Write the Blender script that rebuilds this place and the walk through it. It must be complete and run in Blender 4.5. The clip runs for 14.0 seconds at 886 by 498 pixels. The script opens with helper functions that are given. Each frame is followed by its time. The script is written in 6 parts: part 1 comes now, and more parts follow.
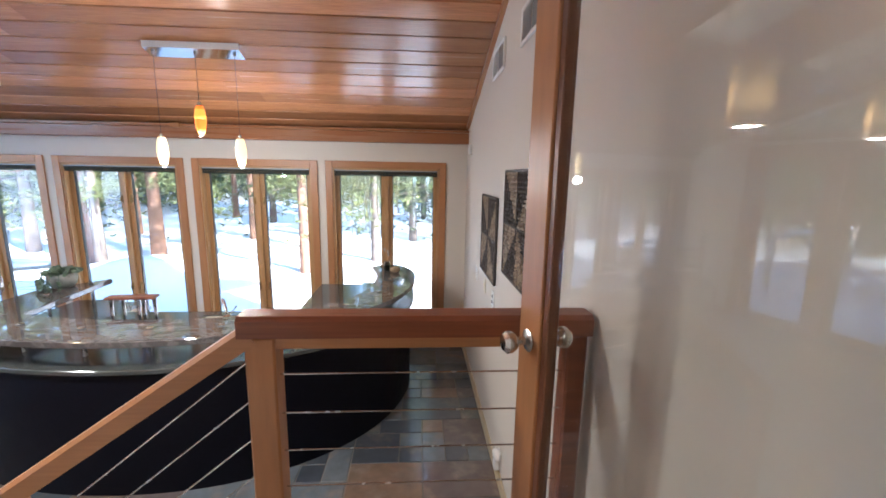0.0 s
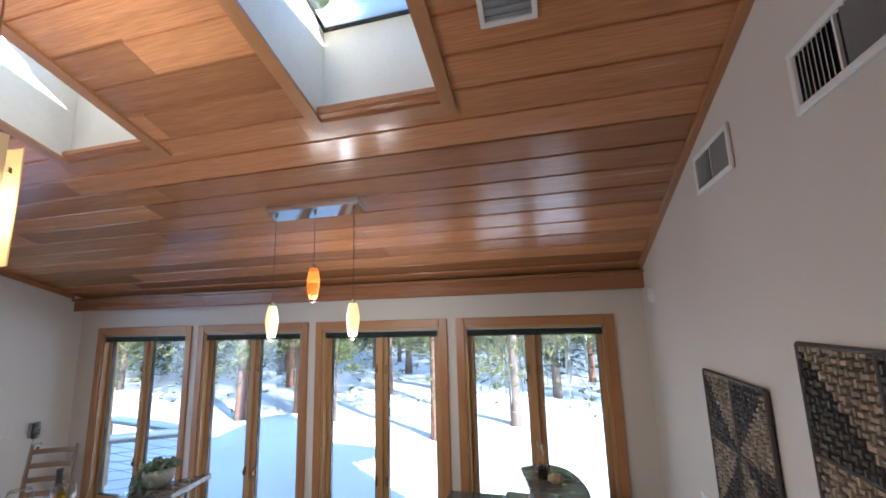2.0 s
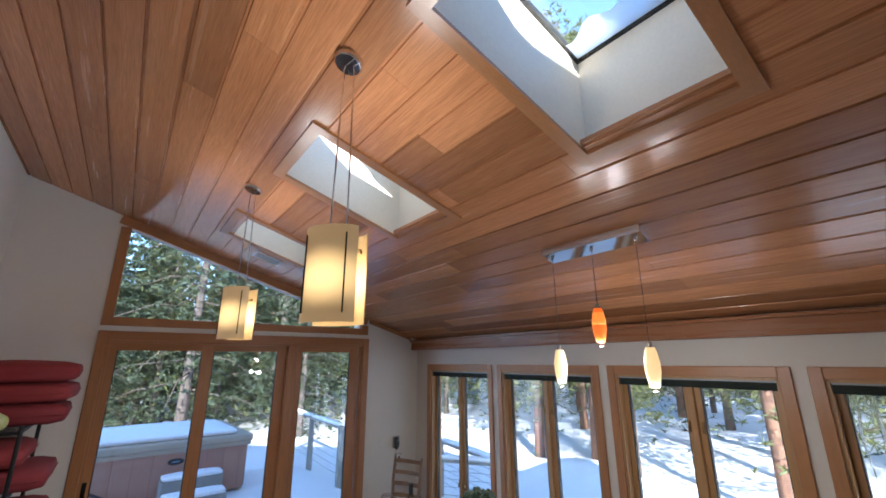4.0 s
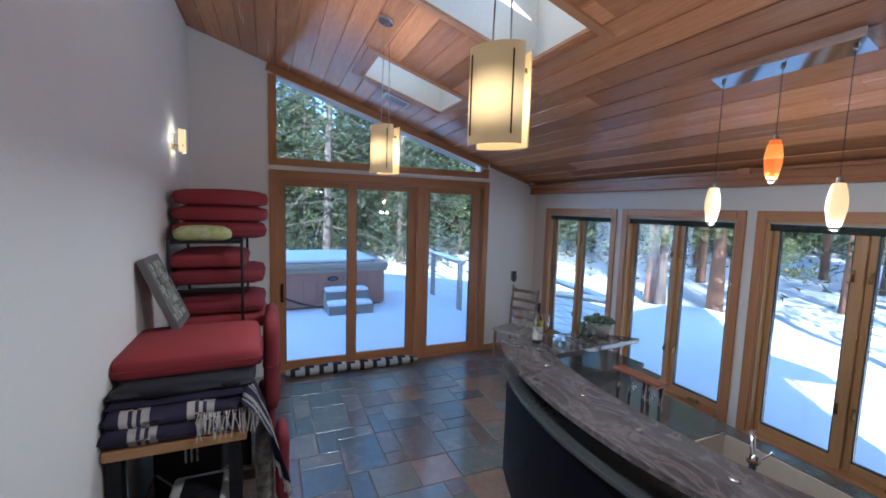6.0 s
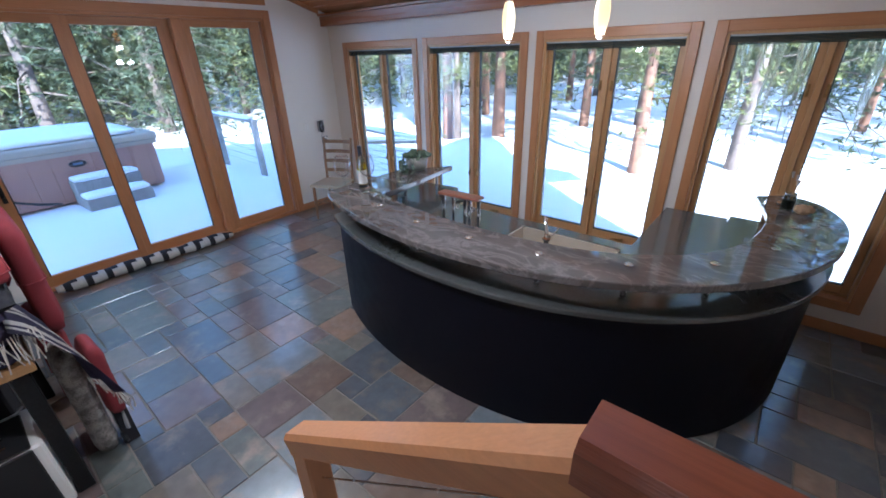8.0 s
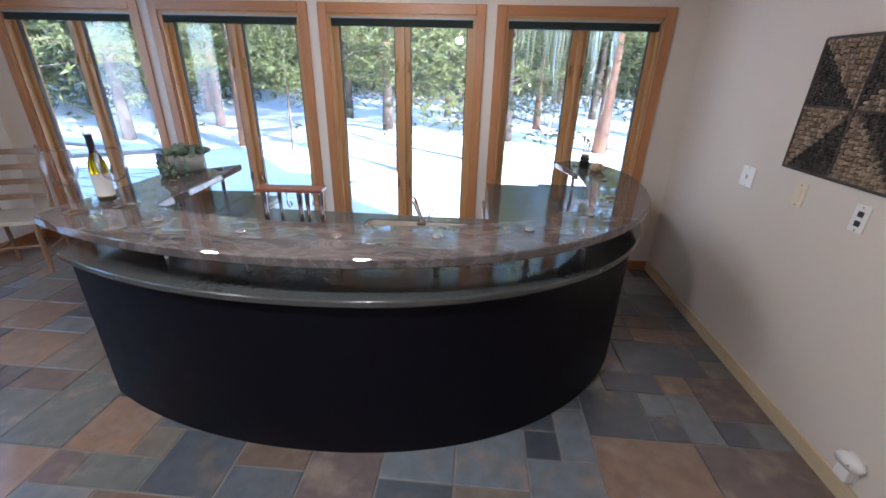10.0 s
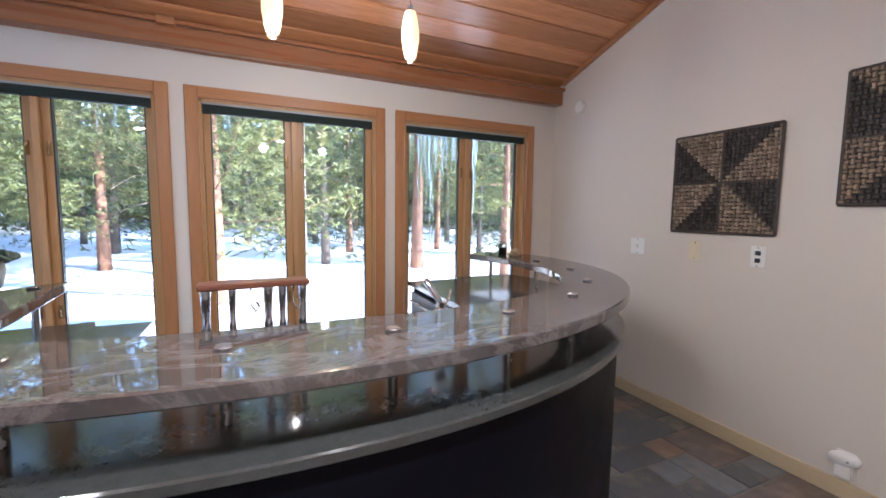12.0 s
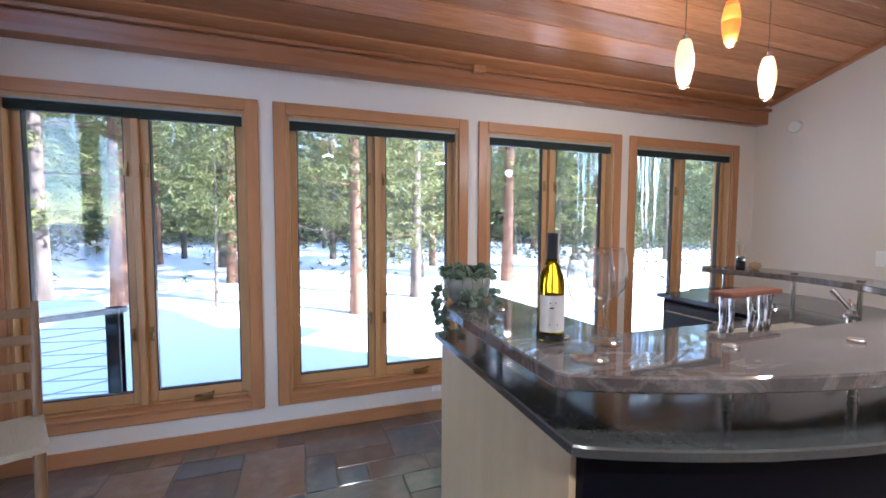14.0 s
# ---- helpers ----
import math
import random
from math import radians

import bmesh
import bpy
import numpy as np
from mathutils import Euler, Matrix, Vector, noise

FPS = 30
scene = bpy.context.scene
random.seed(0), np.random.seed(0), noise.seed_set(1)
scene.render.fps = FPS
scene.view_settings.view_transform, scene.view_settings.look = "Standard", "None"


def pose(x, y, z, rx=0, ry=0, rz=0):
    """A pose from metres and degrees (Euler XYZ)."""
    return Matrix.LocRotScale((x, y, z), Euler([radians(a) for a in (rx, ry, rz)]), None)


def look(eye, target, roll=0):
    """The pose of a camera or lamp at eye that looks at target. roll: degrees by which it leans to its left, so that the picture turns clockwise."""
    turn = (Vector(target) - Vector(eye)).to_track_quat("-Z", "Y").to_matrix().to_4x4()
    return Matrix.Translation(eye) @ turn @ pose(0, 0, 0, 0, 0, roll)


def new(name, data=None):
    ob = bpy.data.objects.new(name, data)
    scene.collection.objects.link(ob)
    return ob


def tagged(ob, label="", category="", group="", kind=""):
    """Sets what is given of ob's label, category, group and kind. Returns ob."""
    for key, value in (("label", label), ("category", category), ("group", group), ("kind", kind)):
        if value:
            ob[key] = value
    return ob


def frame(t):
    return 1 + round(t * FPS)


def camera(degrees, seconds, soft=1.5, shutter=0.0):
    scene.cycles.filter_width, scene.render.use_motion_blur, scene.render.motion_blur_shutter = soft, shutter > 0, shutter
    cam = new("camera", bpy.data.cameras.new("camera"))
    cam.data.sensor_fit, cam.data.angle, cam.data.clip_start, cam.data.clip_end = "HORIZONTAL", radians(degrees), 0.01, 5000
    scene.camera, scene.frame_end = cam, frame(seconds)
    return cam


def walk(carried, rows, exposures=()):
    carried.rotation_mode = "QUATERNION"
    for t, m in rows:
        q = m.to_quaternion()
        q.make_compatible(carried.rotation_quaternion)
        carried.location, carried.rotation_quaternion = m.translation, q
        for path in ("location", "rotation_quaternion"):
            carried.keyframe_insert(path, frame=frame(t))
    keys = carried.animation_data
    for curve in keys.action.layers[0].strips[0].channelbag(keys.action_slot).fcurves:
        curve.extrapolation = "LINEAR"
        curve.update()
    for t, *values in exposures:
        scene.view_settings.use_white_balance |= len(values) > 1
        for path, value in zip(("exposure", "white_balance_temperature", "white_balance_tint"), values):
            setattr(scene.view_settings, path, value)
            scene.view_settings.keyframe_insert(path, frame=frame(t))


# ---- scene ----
cam = camera(95.1, 14.0, soft=1.7)
# seconds, eye, target, lean
PATH = [
    (0, (-0.031, 0.019, 1.927), (0.097, 1.983, 1.57), 1.0),
    (0.5, (-0.021, 0.425, 1.957), (0.163, 2.396, 1.672), 1.5),
    (1, (-0.071, 0.692, 1.969), (0.064, 2.679, 1.79), 1.4),
    (1.5, (-0.166, 0.86, 2.008), (-0.306, 2.854, 2.083), -0.3),
    (2, (-0.199, 0.965, 2.057), (-0.692, 2.873, 2.397), -1.6),
    (2.5, (-0.194, 1.047, 2.091), (-1.017, 2.792, 2.617), -1.7),
    (3, (-0.221, 1.082, 2.106), (-1.314, 2.647, 2.701), -1.5),
    (3.5, (-0.263, 1.082, 2.107), (-1.588, 2.459, 2.697), -1.0),
    (4, (-0.281, 1.055, 2.103), (-1.814, 2.224, 2.635), -0.2),
    (4.2, (-0.292, 1.041, 2.104), (-1.895, 2.129, 2.598), 0.1),
    (6.3, (-0.339, 0.836, 1.976), (-2.152, 1.625, 1.675), 0.5),
    (6.5, (-0.342, 0.826, 1.965), (-2.111, 1.677, 1.584), 0.2),
    (7, (-0.353, 0.805, 1.945), (-1.966, 1.844, 1.377), -0.8),
    (7.5, (-0.381, 0.783, 1.935), (-1.79, 2.002, 1.208), -1.5),
    (8, (-0.444, 0.805, 1.901), (-1.605, 2.183, 1.034), -1.6),
    (8.5, (-0.554, 0.893, 1.868), (-1.468, 2.395, 0.916), -0.9),
    (9, (-0.673, 0.986, 1.829), (-1.317, 2.602, 0.843), 0.5),
    (9.2, (-0.724, 1.0, 1.783), (-1.262, 2.674, 0.83), 1.1),
    (9.8, (-1.000, 0.985, 1.660), (-1.251, 2.773, 0.799), 1.4),
    (10.3, (-1.260, 1.000, 1.510), (-1.178, 2.878, 0.826), 1.7),
    (10.8, (-1.425, 1.100, 1.385), (-0.988, 2.992, 0.908), 1.8),
    (11.3, (-1.477, 1.293, 1.335), (-0.734, 3.126, 1.036), 1.7),
    (11.5, (-1.606, 1.343, 1.333), (-0.791, 3.151, 1.069), 1.4),
    (12, (-1.953, 1.435, 1.304), (-1.126, 3.247, 1.122), 0.8),
    (12.5, (-2.439, 1.649, 1.321), (-1.617, 3.467, 1.189), 0.2),
    (13, (-2.858, 1.713, 1.339), (-2.065, 3.546, 1.23), 0.1),
    (13.5, (-3.229, 1.717, 1.322), (-2.512, 3.581, 1.222), 0.1),
    (14, (-3.548, 1.746, 1.325), (-2.89, 3.631, 1.206), 0.2),
]
EXPOSURES = [(0.0, 3.85, 5600, 8), (0.5, 4.0, 5650, 8), (1.0, 3.85, 5600, 7), (2.0, 3.15, 5500, 7), (3.0, 2.75, 5550, 8), (4.2, 2.68, 5600, 8), (6.3, 2.87, 4900, 6),
             (7.5, 3.25, 4950, 8), (9.2, 3.42, 5200, 10), (11.3, 3.65, 5500, 12), (14.0, 3.6, 5500, 13)]
walk(cam, [(t, look(eye, target, lean)) for t, eye, target, lean in PATH], EXPOSURES)

# ---- world and sun ----
SUN_EL, SUN_AZ = radians(26), radians(126)      # height, compass bearing of the sun (from +y, clockwise)
world = bpy.data.worlds.new("world")
scene.world = world
world.use_nodes = True
sky = world.node_tree.nodes.new("ShaderNodeTexSky")
sky.sky_type, sky.sun_disc = "NISHITA", False
sky.sun_elevation, sky.sun_rotation = SUN_EL, SUN_AZ
sky.altitude, sky.air_density, sky.dust_density = 1900, 1.0, 0.3
back = world.node_tree.nodes["Background"]
back.inputs["Strength"].default_value = 0.15
world.node_tree.links.new(sky.outputs["Color"], back.inputs["Color"])
sun = new("sun", bpy.data.lights.new("sun", "SUN"))
sun.data.energy, sun.data.angle, sun.data.color = 2.9, radians(0.55), (1.0, 0.94, 0.85)
sun_dir = Vector((math.sin(SUN_AZ) * math.cos(SUN_EL), math.cos(SUN_AZ) * math.cos(SUN_EL), math.sin(SUN_EL)))
sun.matrix_world = look(sun_dir * 60, (0, 0, 0))


# ---- building helpers ----
def part(name, bm, material, parent=None, label="", smooth=False, bevel=0.0, seg=1):
    """One mesh object out of a bmesh, under a thing or a part."""
    if bevel:
        sharp = [e for e in bm.edges if len(e.link_faces) == 2 and e.calc_face_angle(0) > 0.5]
        bmesh.ops.bevel(bm, geom=sharp, offset=bevel, segments=seg, profile=0.6, affect="EDGES", clamp_overlap=True)
    me = bpy.data.meshes.new(name)
    bm.normal_update()
    bm.to_mesh(me)
    bm.free()
    if smooth:
        for p in me.polygons:
            p.use_smooth = True
        if smooth != "all":
            me.set_sharp_from_angle(angle=radians(38))
    for m in material if isinstance(material, (list, tuple)) else [material]:
        me.materials.append(m)
    ob = new(name, me)
    if parent:
        ob.parent = parent
    if label:
        ob["label"] = label
    return ob


def thing(name, label, category, at=(0, 0, 0), turn=0, group="", kind=""):
    """An empty at a thing's base, which parents its parts."""
    ob = new(name)
    ob.empty_display_size = 0.05
    ob.matrix_basis = pose(*at, 0, 0, turn)
    return tagged(ob, label, category, group, kind)


def box(x0, y0, z0, x1, y1, z1, bm=None):
    bm = bm or bmesh.new()
    m = Matrix.Translation(((x0 + x1) / 2, (y0 + y1) / 2, (z0 + z1) / 2)) @ Matrix.Diagonal((abs(x1 - x0), abs(y1 - y0), abs(z1 - z0), 1))
    bmesh.ops.create_cube(bm, size=1, matrix=m)
    return bm


def tube(p0, p1, r0, r1=None, n=12, bm=None, caps=True):
    """A cylinder or cone between two points."""
    bm = bm or bmesh.new()
    p0, p1 = Vector(p0), Vector(p1)
    d = p1 - p0
    m = Matrix.Translation((p0 + p1) / 2) @ d.to_track_quat("Z", "Y").to_matrix().to_4x4()
    bmesh.ops.create_cone(bm, cap_ends=caps, segments=n, radius1=r0, radius2=r0 if r1 is None else r1, depth=d.length, matrix=m)
    return bm


def lathe(profile, n=24, bm=None, at=(0, 0, 0), scale_y=1.0):
    """A solid of revolution about z; profile: radius, height."""
    bm = bm or bmesh.new()
    rings = []
    for r, z in profile:
        rings.append([bm.verts.new((at[0] + r * math.cos(2 * math.pi * i / n), at[1] + scale_y * r * math.sin(2 * math.pi * i / n), at[2] + z)) for i in range(n)])
    for a, b in zip(rings, rings[1:]):
        for i in range(n):
            bm.faces.new((a[i], a[(i + 1) % n], b[(i + 1) % n], b[i]))
    if profile[0][0] > 1e-4:
        bm.faces.new(rings[0][::-1])
    if profile[-1][0] > 1e-4:
        bm.faces.new(rings[-1])
    bmesh.ops.remove_doubles(bm, verts=bm.verts, dist=1e-5)
    return bm


def prism(outline, z0, z1, bm=None):
    """An outline in x, y (counter-clockwise) raised from z0 to z1."""
    bm = bm or bmesh.new()
    lo = [bm.verts.new((x, y, z0)) for x, y in outline]
    hi = [bm.verts.new((x, y, z1)) for x, y in outline]
    n = len(lo)
    bm.faces.new(lo[::-1])
    bm.faces.new(hi)
    for i in range(n):
        bm.faces.new((lo[i], lo[(i + 1) % n], hi[(i + 1) % n], hi[i]))
    return bm


def sweep(points, r, n=8, bm=None):
    """A round bar along a line of points."""
    bm = bm or bmesh.new()
    points = [Vector(p) for p in points]
    rings = []
    for i, p in enumerate(points):
        d = (points[min(i + 1, len(points) - 1)] - points[max(i - 1, 0)]).normalized()
        q = d.to_track_quat("Z", "Y")
        rr = r[i] if isinstance(r, (list, tuple)) else r
        rings.append([bm.verts.new(p + q @ Vector((rr * math.cos(2 * math.pi * k / n), rr * math.sin(2 * math.pi * k / n), 0))) for k in range(n)])
    for a, b in zip(rings, rings[1:]):
        best = min(range(n), key=lambda s: (a[0].co - b[s].co).length)
        for k in range(n):
            bm.faces.new((a[k], a[(k + 1) % n], b[(k + 1 + best) % n], b[(k + best) % n]))
    bm.faces.new(rings[0][::-1])
    bm.faces.new(rings[-1])
    return bm


# ---- materials ----
def material(name, color, rough=0.6, metal=0.0, vary=0.15, scale=4.0, stretch=(1, 1, 1), second=None, mix=0.5, bump=0.1, fine=60.0, island="", ior=1.5, coat=0.0, rough_vary=0.1, detail=6.0):
    """A surface with colour that varies at two scales, gloss that varies and a fine relief."""
    m = bpy.data.materials.new(name)
    m.use_nodes = True
    t = m.node_tree
    N, L = t.nodes, t.links
    b = N["Principled BSDF"]
    b.inputs["Metallic"].default_value, b.inputs["IOR"].default_value = metal, ior
    if coat:
        b.inputs["Coat Weight"].default_value, b.inputs["Coat Roughness"].default_value = coat, 0.08
    co = N.new("ShaderNodeTexCoord")
    mp = N.new("ShaderNodeMapping")
    mp.inputs["Scale"].default_value = stretch
    L.new(co.outputs["Object"], mp.inputs["Vector"])
    where = mp.outputs["Vector"]
    rnd = None
    if island:
        src = N.new("ShaderNodeObjectInfo" if island == "object" else "ShaderNodeNewGeometry")
        rnd = src.outputs["Random" if island == "object" else "Random Per Island"]
        add = N.new("ShaderNodeVectorMath")
        add.operation = "MULTIPLY_ADD"
        comb = N.new("ShaderNodeCombineXYZ")
        for i in range(3):
            L.new(rnd, comb.inputs[i])
        L.new(comb.outputs[0], add.inputs[0])
        add.inputs[1].default_value = (37, 19, 53)
        L.new(where, add.inputs[2])
        where = add.outputs[0]
    n1 = N.new("ShaderNodeTexNoise")
    n1.inputs["Scale"].default_value, n1.inputs["Detail"].default_value, n1.inputs["Roughness"].default_value = scale, detail, 0.6
    n2 = N.new("ShaderNodeTexNoise")
    n2.inputs["Scale"].default_value, n2.inputs["Detail"].default_value = fine, 3
    L.new(where, n1.inputs["Vector"])
    L.new(where, n2.inputs["Vector"])
    ramp = N.new("ShaderNodeValToRGB")
    second = second or tuple(c * (1 - vary) for c in color)
    ramp.color_ramp.elements[0].position, ramp.color_ramp.elements[1].position = 0.5 - mix / 2, 0.5 + mix / 2
    ramp.color_ramp.elements[0].color, ramp.color_ramp.elements[1].color = (*second, 1), (*color, 1)
    L.new(n1.outputs["Fac"], ramp.inputs["Fac"])
    hs = N.new("ShaderNodeHueSaturation")
    L.new(ramp.outputs["Color"], hs.inputs["Color"])
    val = N.new("ShaderNodeMapRange")
    val.inputs["From Min"].default_value, val.inputs["From Max"].default_value = 0.3, 0.7
    val.inputs["To Min"].default_value, val.inputs["To Max"].default_value = 1 - vary * 0.5, 1 + vary * 0.5
    L.new(n2.outputs["Fac"], val.inputs["Value"])
    out = val.outputs[0]
    if rnd:
        r2 = N.new("ShaderNodeMapRange")
        r2.inputs["To Min"].default_value, r2.inputs["To Max"].default_value = 1 - vary, 1 + vary
        L.new(rnd, r2.inputs["Value"])
        mu = N.new("ShaderNodeMath")
        mu.operation = "MULTIPLY"
        L.new(out, mu.inputs[0])
        L.new(r2.outputs[0], mu.inputs[1])
        out = mu.outputs[0]
    L.new(out, hs.inputs["Value"])
    L.new(hs.outputs["Color"], b.inputs["Base Color"])
    rr = N.new("ShaderNodeMapRange")
    rr.inputs["From Min"].default_value, rr.inputs["From Max"].default_value = 0.3, 0.7
    rr.inputs["To Min"].default_value, rr.inputs["To Max"].default_value = max(0.02, rough - rough_vary * rough), min(1, rough + rough_vary * rough)
    L.new(n1.outputs["Fac"], rr.inputs["Value"])
    L.new(rr.outputs[0], b.inputs["Roughness"])
    if bump:
        bp = N.new("ShaderNodeBump")
        bp.inputs["Strength"].default_value, bp.inputs["Distance"].default_value = bump, 0.01
        L.new(n2.outputs["Fac"], bp.inputs["Height"])
        L.new(bp.outputs[0], b.inputs["Normal"])
    return m


def slate_material():
    """Cleft slate in rust, olive, plum and blue grey, one colour family a tile."""
    m = material("slate", (0.2, 0.2, 0.2), 0.17, vary=0.32, scale=5, bump=0.16, fine=14, island="object", rough_vary=0.4, ior=1.6, coat=1.0)
    m.node_tree.nodes["Principled BSDF"].inputs["Coat Roughness"].default_value = 0.30
    t = m.node_tree
    N, L = t.nodes, t.links
    ramps = [n for n in N if n.type == "VALTORGB"]
    rnd = [n for n in N if n.type == "OBJECT_INFO"][0].outputs["Random"]
    n1 = [n for n in N if n.type == "TEX_NOISE"][0]
    pick = N.new("ShaderNodeValToRGB")
    pick.color_ramp.interpolation = "CONSTANT"
    shades = [(0.00, (0.100, 0.116, 0.136)), (0.18, (0.140, 0.098, 0.074)), (0.30, (0.068, 0.077, 0.092)), (0.46, (0.138, 0.122, 0.100)), (0.60, (0.110, 0.084, 0.080)),
              (0.72, (0.122, 0.138, 0.152)), (0.84, (0.168, 0.110, 0.074)), (0.93, (0.086, 0.096, 0.090))]
    el = pick.color_ramp.elements
    el[0].position, el[0].color = 0, (*shades[0][1], 1)
    el[1].position, el[1].color = shades[1][0], (*shades[1][1], 1)
    for p, c in shades[2:]:
        e = el.new(p)
        e.color = (*c, 1)
    L.new(rnd, pick.inputs["Fac"])
    rust = N.new("ShaderNodeValToRGB")
    rust.color_ramp.elements[0].position, rust.color_ramp.elements[1].position = 0.52, 0.70
    L.new(n1.outputs["Fac"], rust.inputs["Fac"])
    mx = N.new("ShaderNodeMix")
    mx.data_type = "RGBA"
    L.new(rust.outputs["Color"], mx.inputs["Factor"])
    L.new(pick.outputs["Color"], mx.inputs[6])
    mx.inputs[7].default_value = (0.205, 0.165, 0.135, 1)
    hs = [n for n in N if n.type == "HUE_SAT"][0]
    L.new(mx.outputs[2], hs.inputs["Color"])
    return m


def granite_material():
    """Polished grey-brown stone with pale drifting veins."""
    m = material("veined_granite", (0.118, 0.106, 0.102), 0.03, vary=0.14, scale=3.2, stretch=(1, 2.2, 1), second=(0.060, 0.052, 0.050), mix=0.45, bump=0.0, fine=90, rough_vary=0.3, ior=1.75)
    t = m.node_tree
    N, L = t.nodes, t.links
    ramp = [n for n in N if n.type == "VALTORGB"][0]
    hs = [n for n in N if n.type == "HUE_SAT"][0]
    mp = [n for n in N if n.type == "MAPPING"][0]
    wav = N.new("ShaderNodeTexNoise")
    wav.inputs["Scale"].default_value, wav.inputs["Detail"].default_value, wav.inputs["Roughness"].default_value, wav.inputs["Distortion"].default_value = 2.8, 9, 0.68, 0.9
    L.new(mp.outputs["Vector"], wav.inputs["Vector"])
    thin = N.new("ShaderNodeValToRGB")
    thin.color_ramp.elements[0].position, thin.color_ramp.elements[1].position = 0.455, 0.535
    thin.color_ramp.elements[1].color = (0, 0, 0, 1)
    mid = thin.color_ramp.elements.new(0.495)
    mid.color = (0.6, 0.6, 0.6, 1)
    L.new(wav.outputs["Fac"], thin.inputs["Fac"])
    mx = N.new("ShaderNodeMix")
    mx.data_type = "RGBA"
    L.new(thin.outputs["Color"], mx.inputs["Factor"])
    L.new(ramp.outputs["Color"], mx.inputs[6])
    mx.inputs[7].default_value = (0.20, 0.18, 0.172, 1)
    L.new(mx.outputs[2], hs.inputs["Color"])
    return m


def glass(name, tint=(0.97, 0.99, 0.98), rough=0.0, ior=1.45):
    m = bpy.data.materials.new(name)
    m.use_nodes = True
    b = m.node_tree.nodes["Principled BSDF"]
    b.inputs["Base Color"].default_value = (*tint, 1)
    b.inputs["Roughness"].default_value, b.inputs["Transmission Weight"].default_value, b.inputs["IOR"].default_value = rough, 1.0, ior
    return m


def thin_glass(name):
    """Blown glass too thin to bend the view: clear, with a shine that grows at the rims."""
    m = bpy.data.materials.new(name)
    m.use_nodes = True
    N, L = m.node_tree.nodes, m.node_tree.links
    clear, shine, mx, fr = N.new("ShaderNodeBsdfTransparent"), N.new("ShaderNodeBsdfGlossy"), N.new("ShaderNodeMixShader"), N.new("ShaderNodeLayerWeight")
    clear.inputs["Color"].default_value, shine.inputs["Roughness"].default_value, fr.inputs["Blend"].default_value = (0.99, 0.99, 0.99, 1), 0.02, 0.30
    L.new(fr.outputs["Facing"], mx.inputs[0])
    L.new(clear.outputs[0], mx.inputs[1])
    L.new(shine.outputs[0], mx.inputs[2])
    L.new(mx.outputs[0], N["Material Output"].inputs["Surface"])
    return m


def pane_glass(name):
    """Flat window glass: clear, with a reflection that rises towards grazing angles."""
    m = bpy.data.materials.new(name)
    m.use_nodes = True
    N, L = m.node_tree.nodes, m.node_tree.links
    clear, shine, mx, lw = N.new("ShaderNodeBsdfTransparent"), N.new("ShaderNodeBsdfGlossy"), N.new("ShaderNodeMixShader"), N.new("ShaderNodeLayerWeight")
    clear.inputs["Color"].default_value, shine.inputs["Roughness"].default_value, lw.inputs["Blend"].default_value = (0.97, 0.985, 0.98, 1), 0.0, 0.5
    rise, gain = N.new("ShaderNodeMath"), N.new("ShaderNodeMath")
    rise.operation, gain.operation = "POWER", "MULTIPLY_ADD"
    rise.inputs[1].default_value, gain.inputs[1].default_value, gain.inputs[2].default_value = 5.0, 0.92, 0.042
    L.new(lw.outputs["Facing"], rise.inputs[0])
    L.new(rise.outputs[0], gain.inputs[0])
    L.new(gain.outputs[0], mx.inputs[0])
    L.new(clear.outputs[0], mx.inputs[1])
    L.new(shine.outputs[0], mx.inputs[2])
    L.new(mx.outputs[0], N["Material Output"].inputs["Surface"])
    return m


def glowing(name, color, light, strength, bulb=None, hot=0.0, reach=0.1):
    """A lit lamp glass that gives off light, brighter where its bulb sits behind it."""
    m = bpy.data.materials.new(name)
    m.use_nodes = True
    N, L = m.node_tree.nodes, m.node_tree.links
    b = N["Principled BSDF"]
    b.inputs["Base Color"].default_value, b.inputs["Roughness"].default_value = (*color, 1), 0.3
    b.inputs["Emission Color"].default_value, b.inputs["Emission Strength"].default_value = (*light, 1), strength
    if bulb:
        co, dist, rng = N.new("ShaderNodeTexCoord"), N.new("ShaderNodeVectorMath"), N.new("ShaderNodeMapRange")
        dist.operation, rng.interpolation_type = "DISTANCE", "SMOOTHSTEP"
        dist.inputs[1].default_value = bulb
        L.new(co.outputs["Object"], dist.inputs[0])
        L.new(dist.outputs["Value"], rng.inputs["Value"])
        rng.inputs["From Min"].default_value, rng.inputs["From Max"].default_value = reach * 0.3, reach * 2
        rng.inputs["To Min"].default_value, rng.inputs["To Max"].default_value = hot, strength
        L.new(rng.outputs[0], b.inputs["Emission Strength"])
    return m


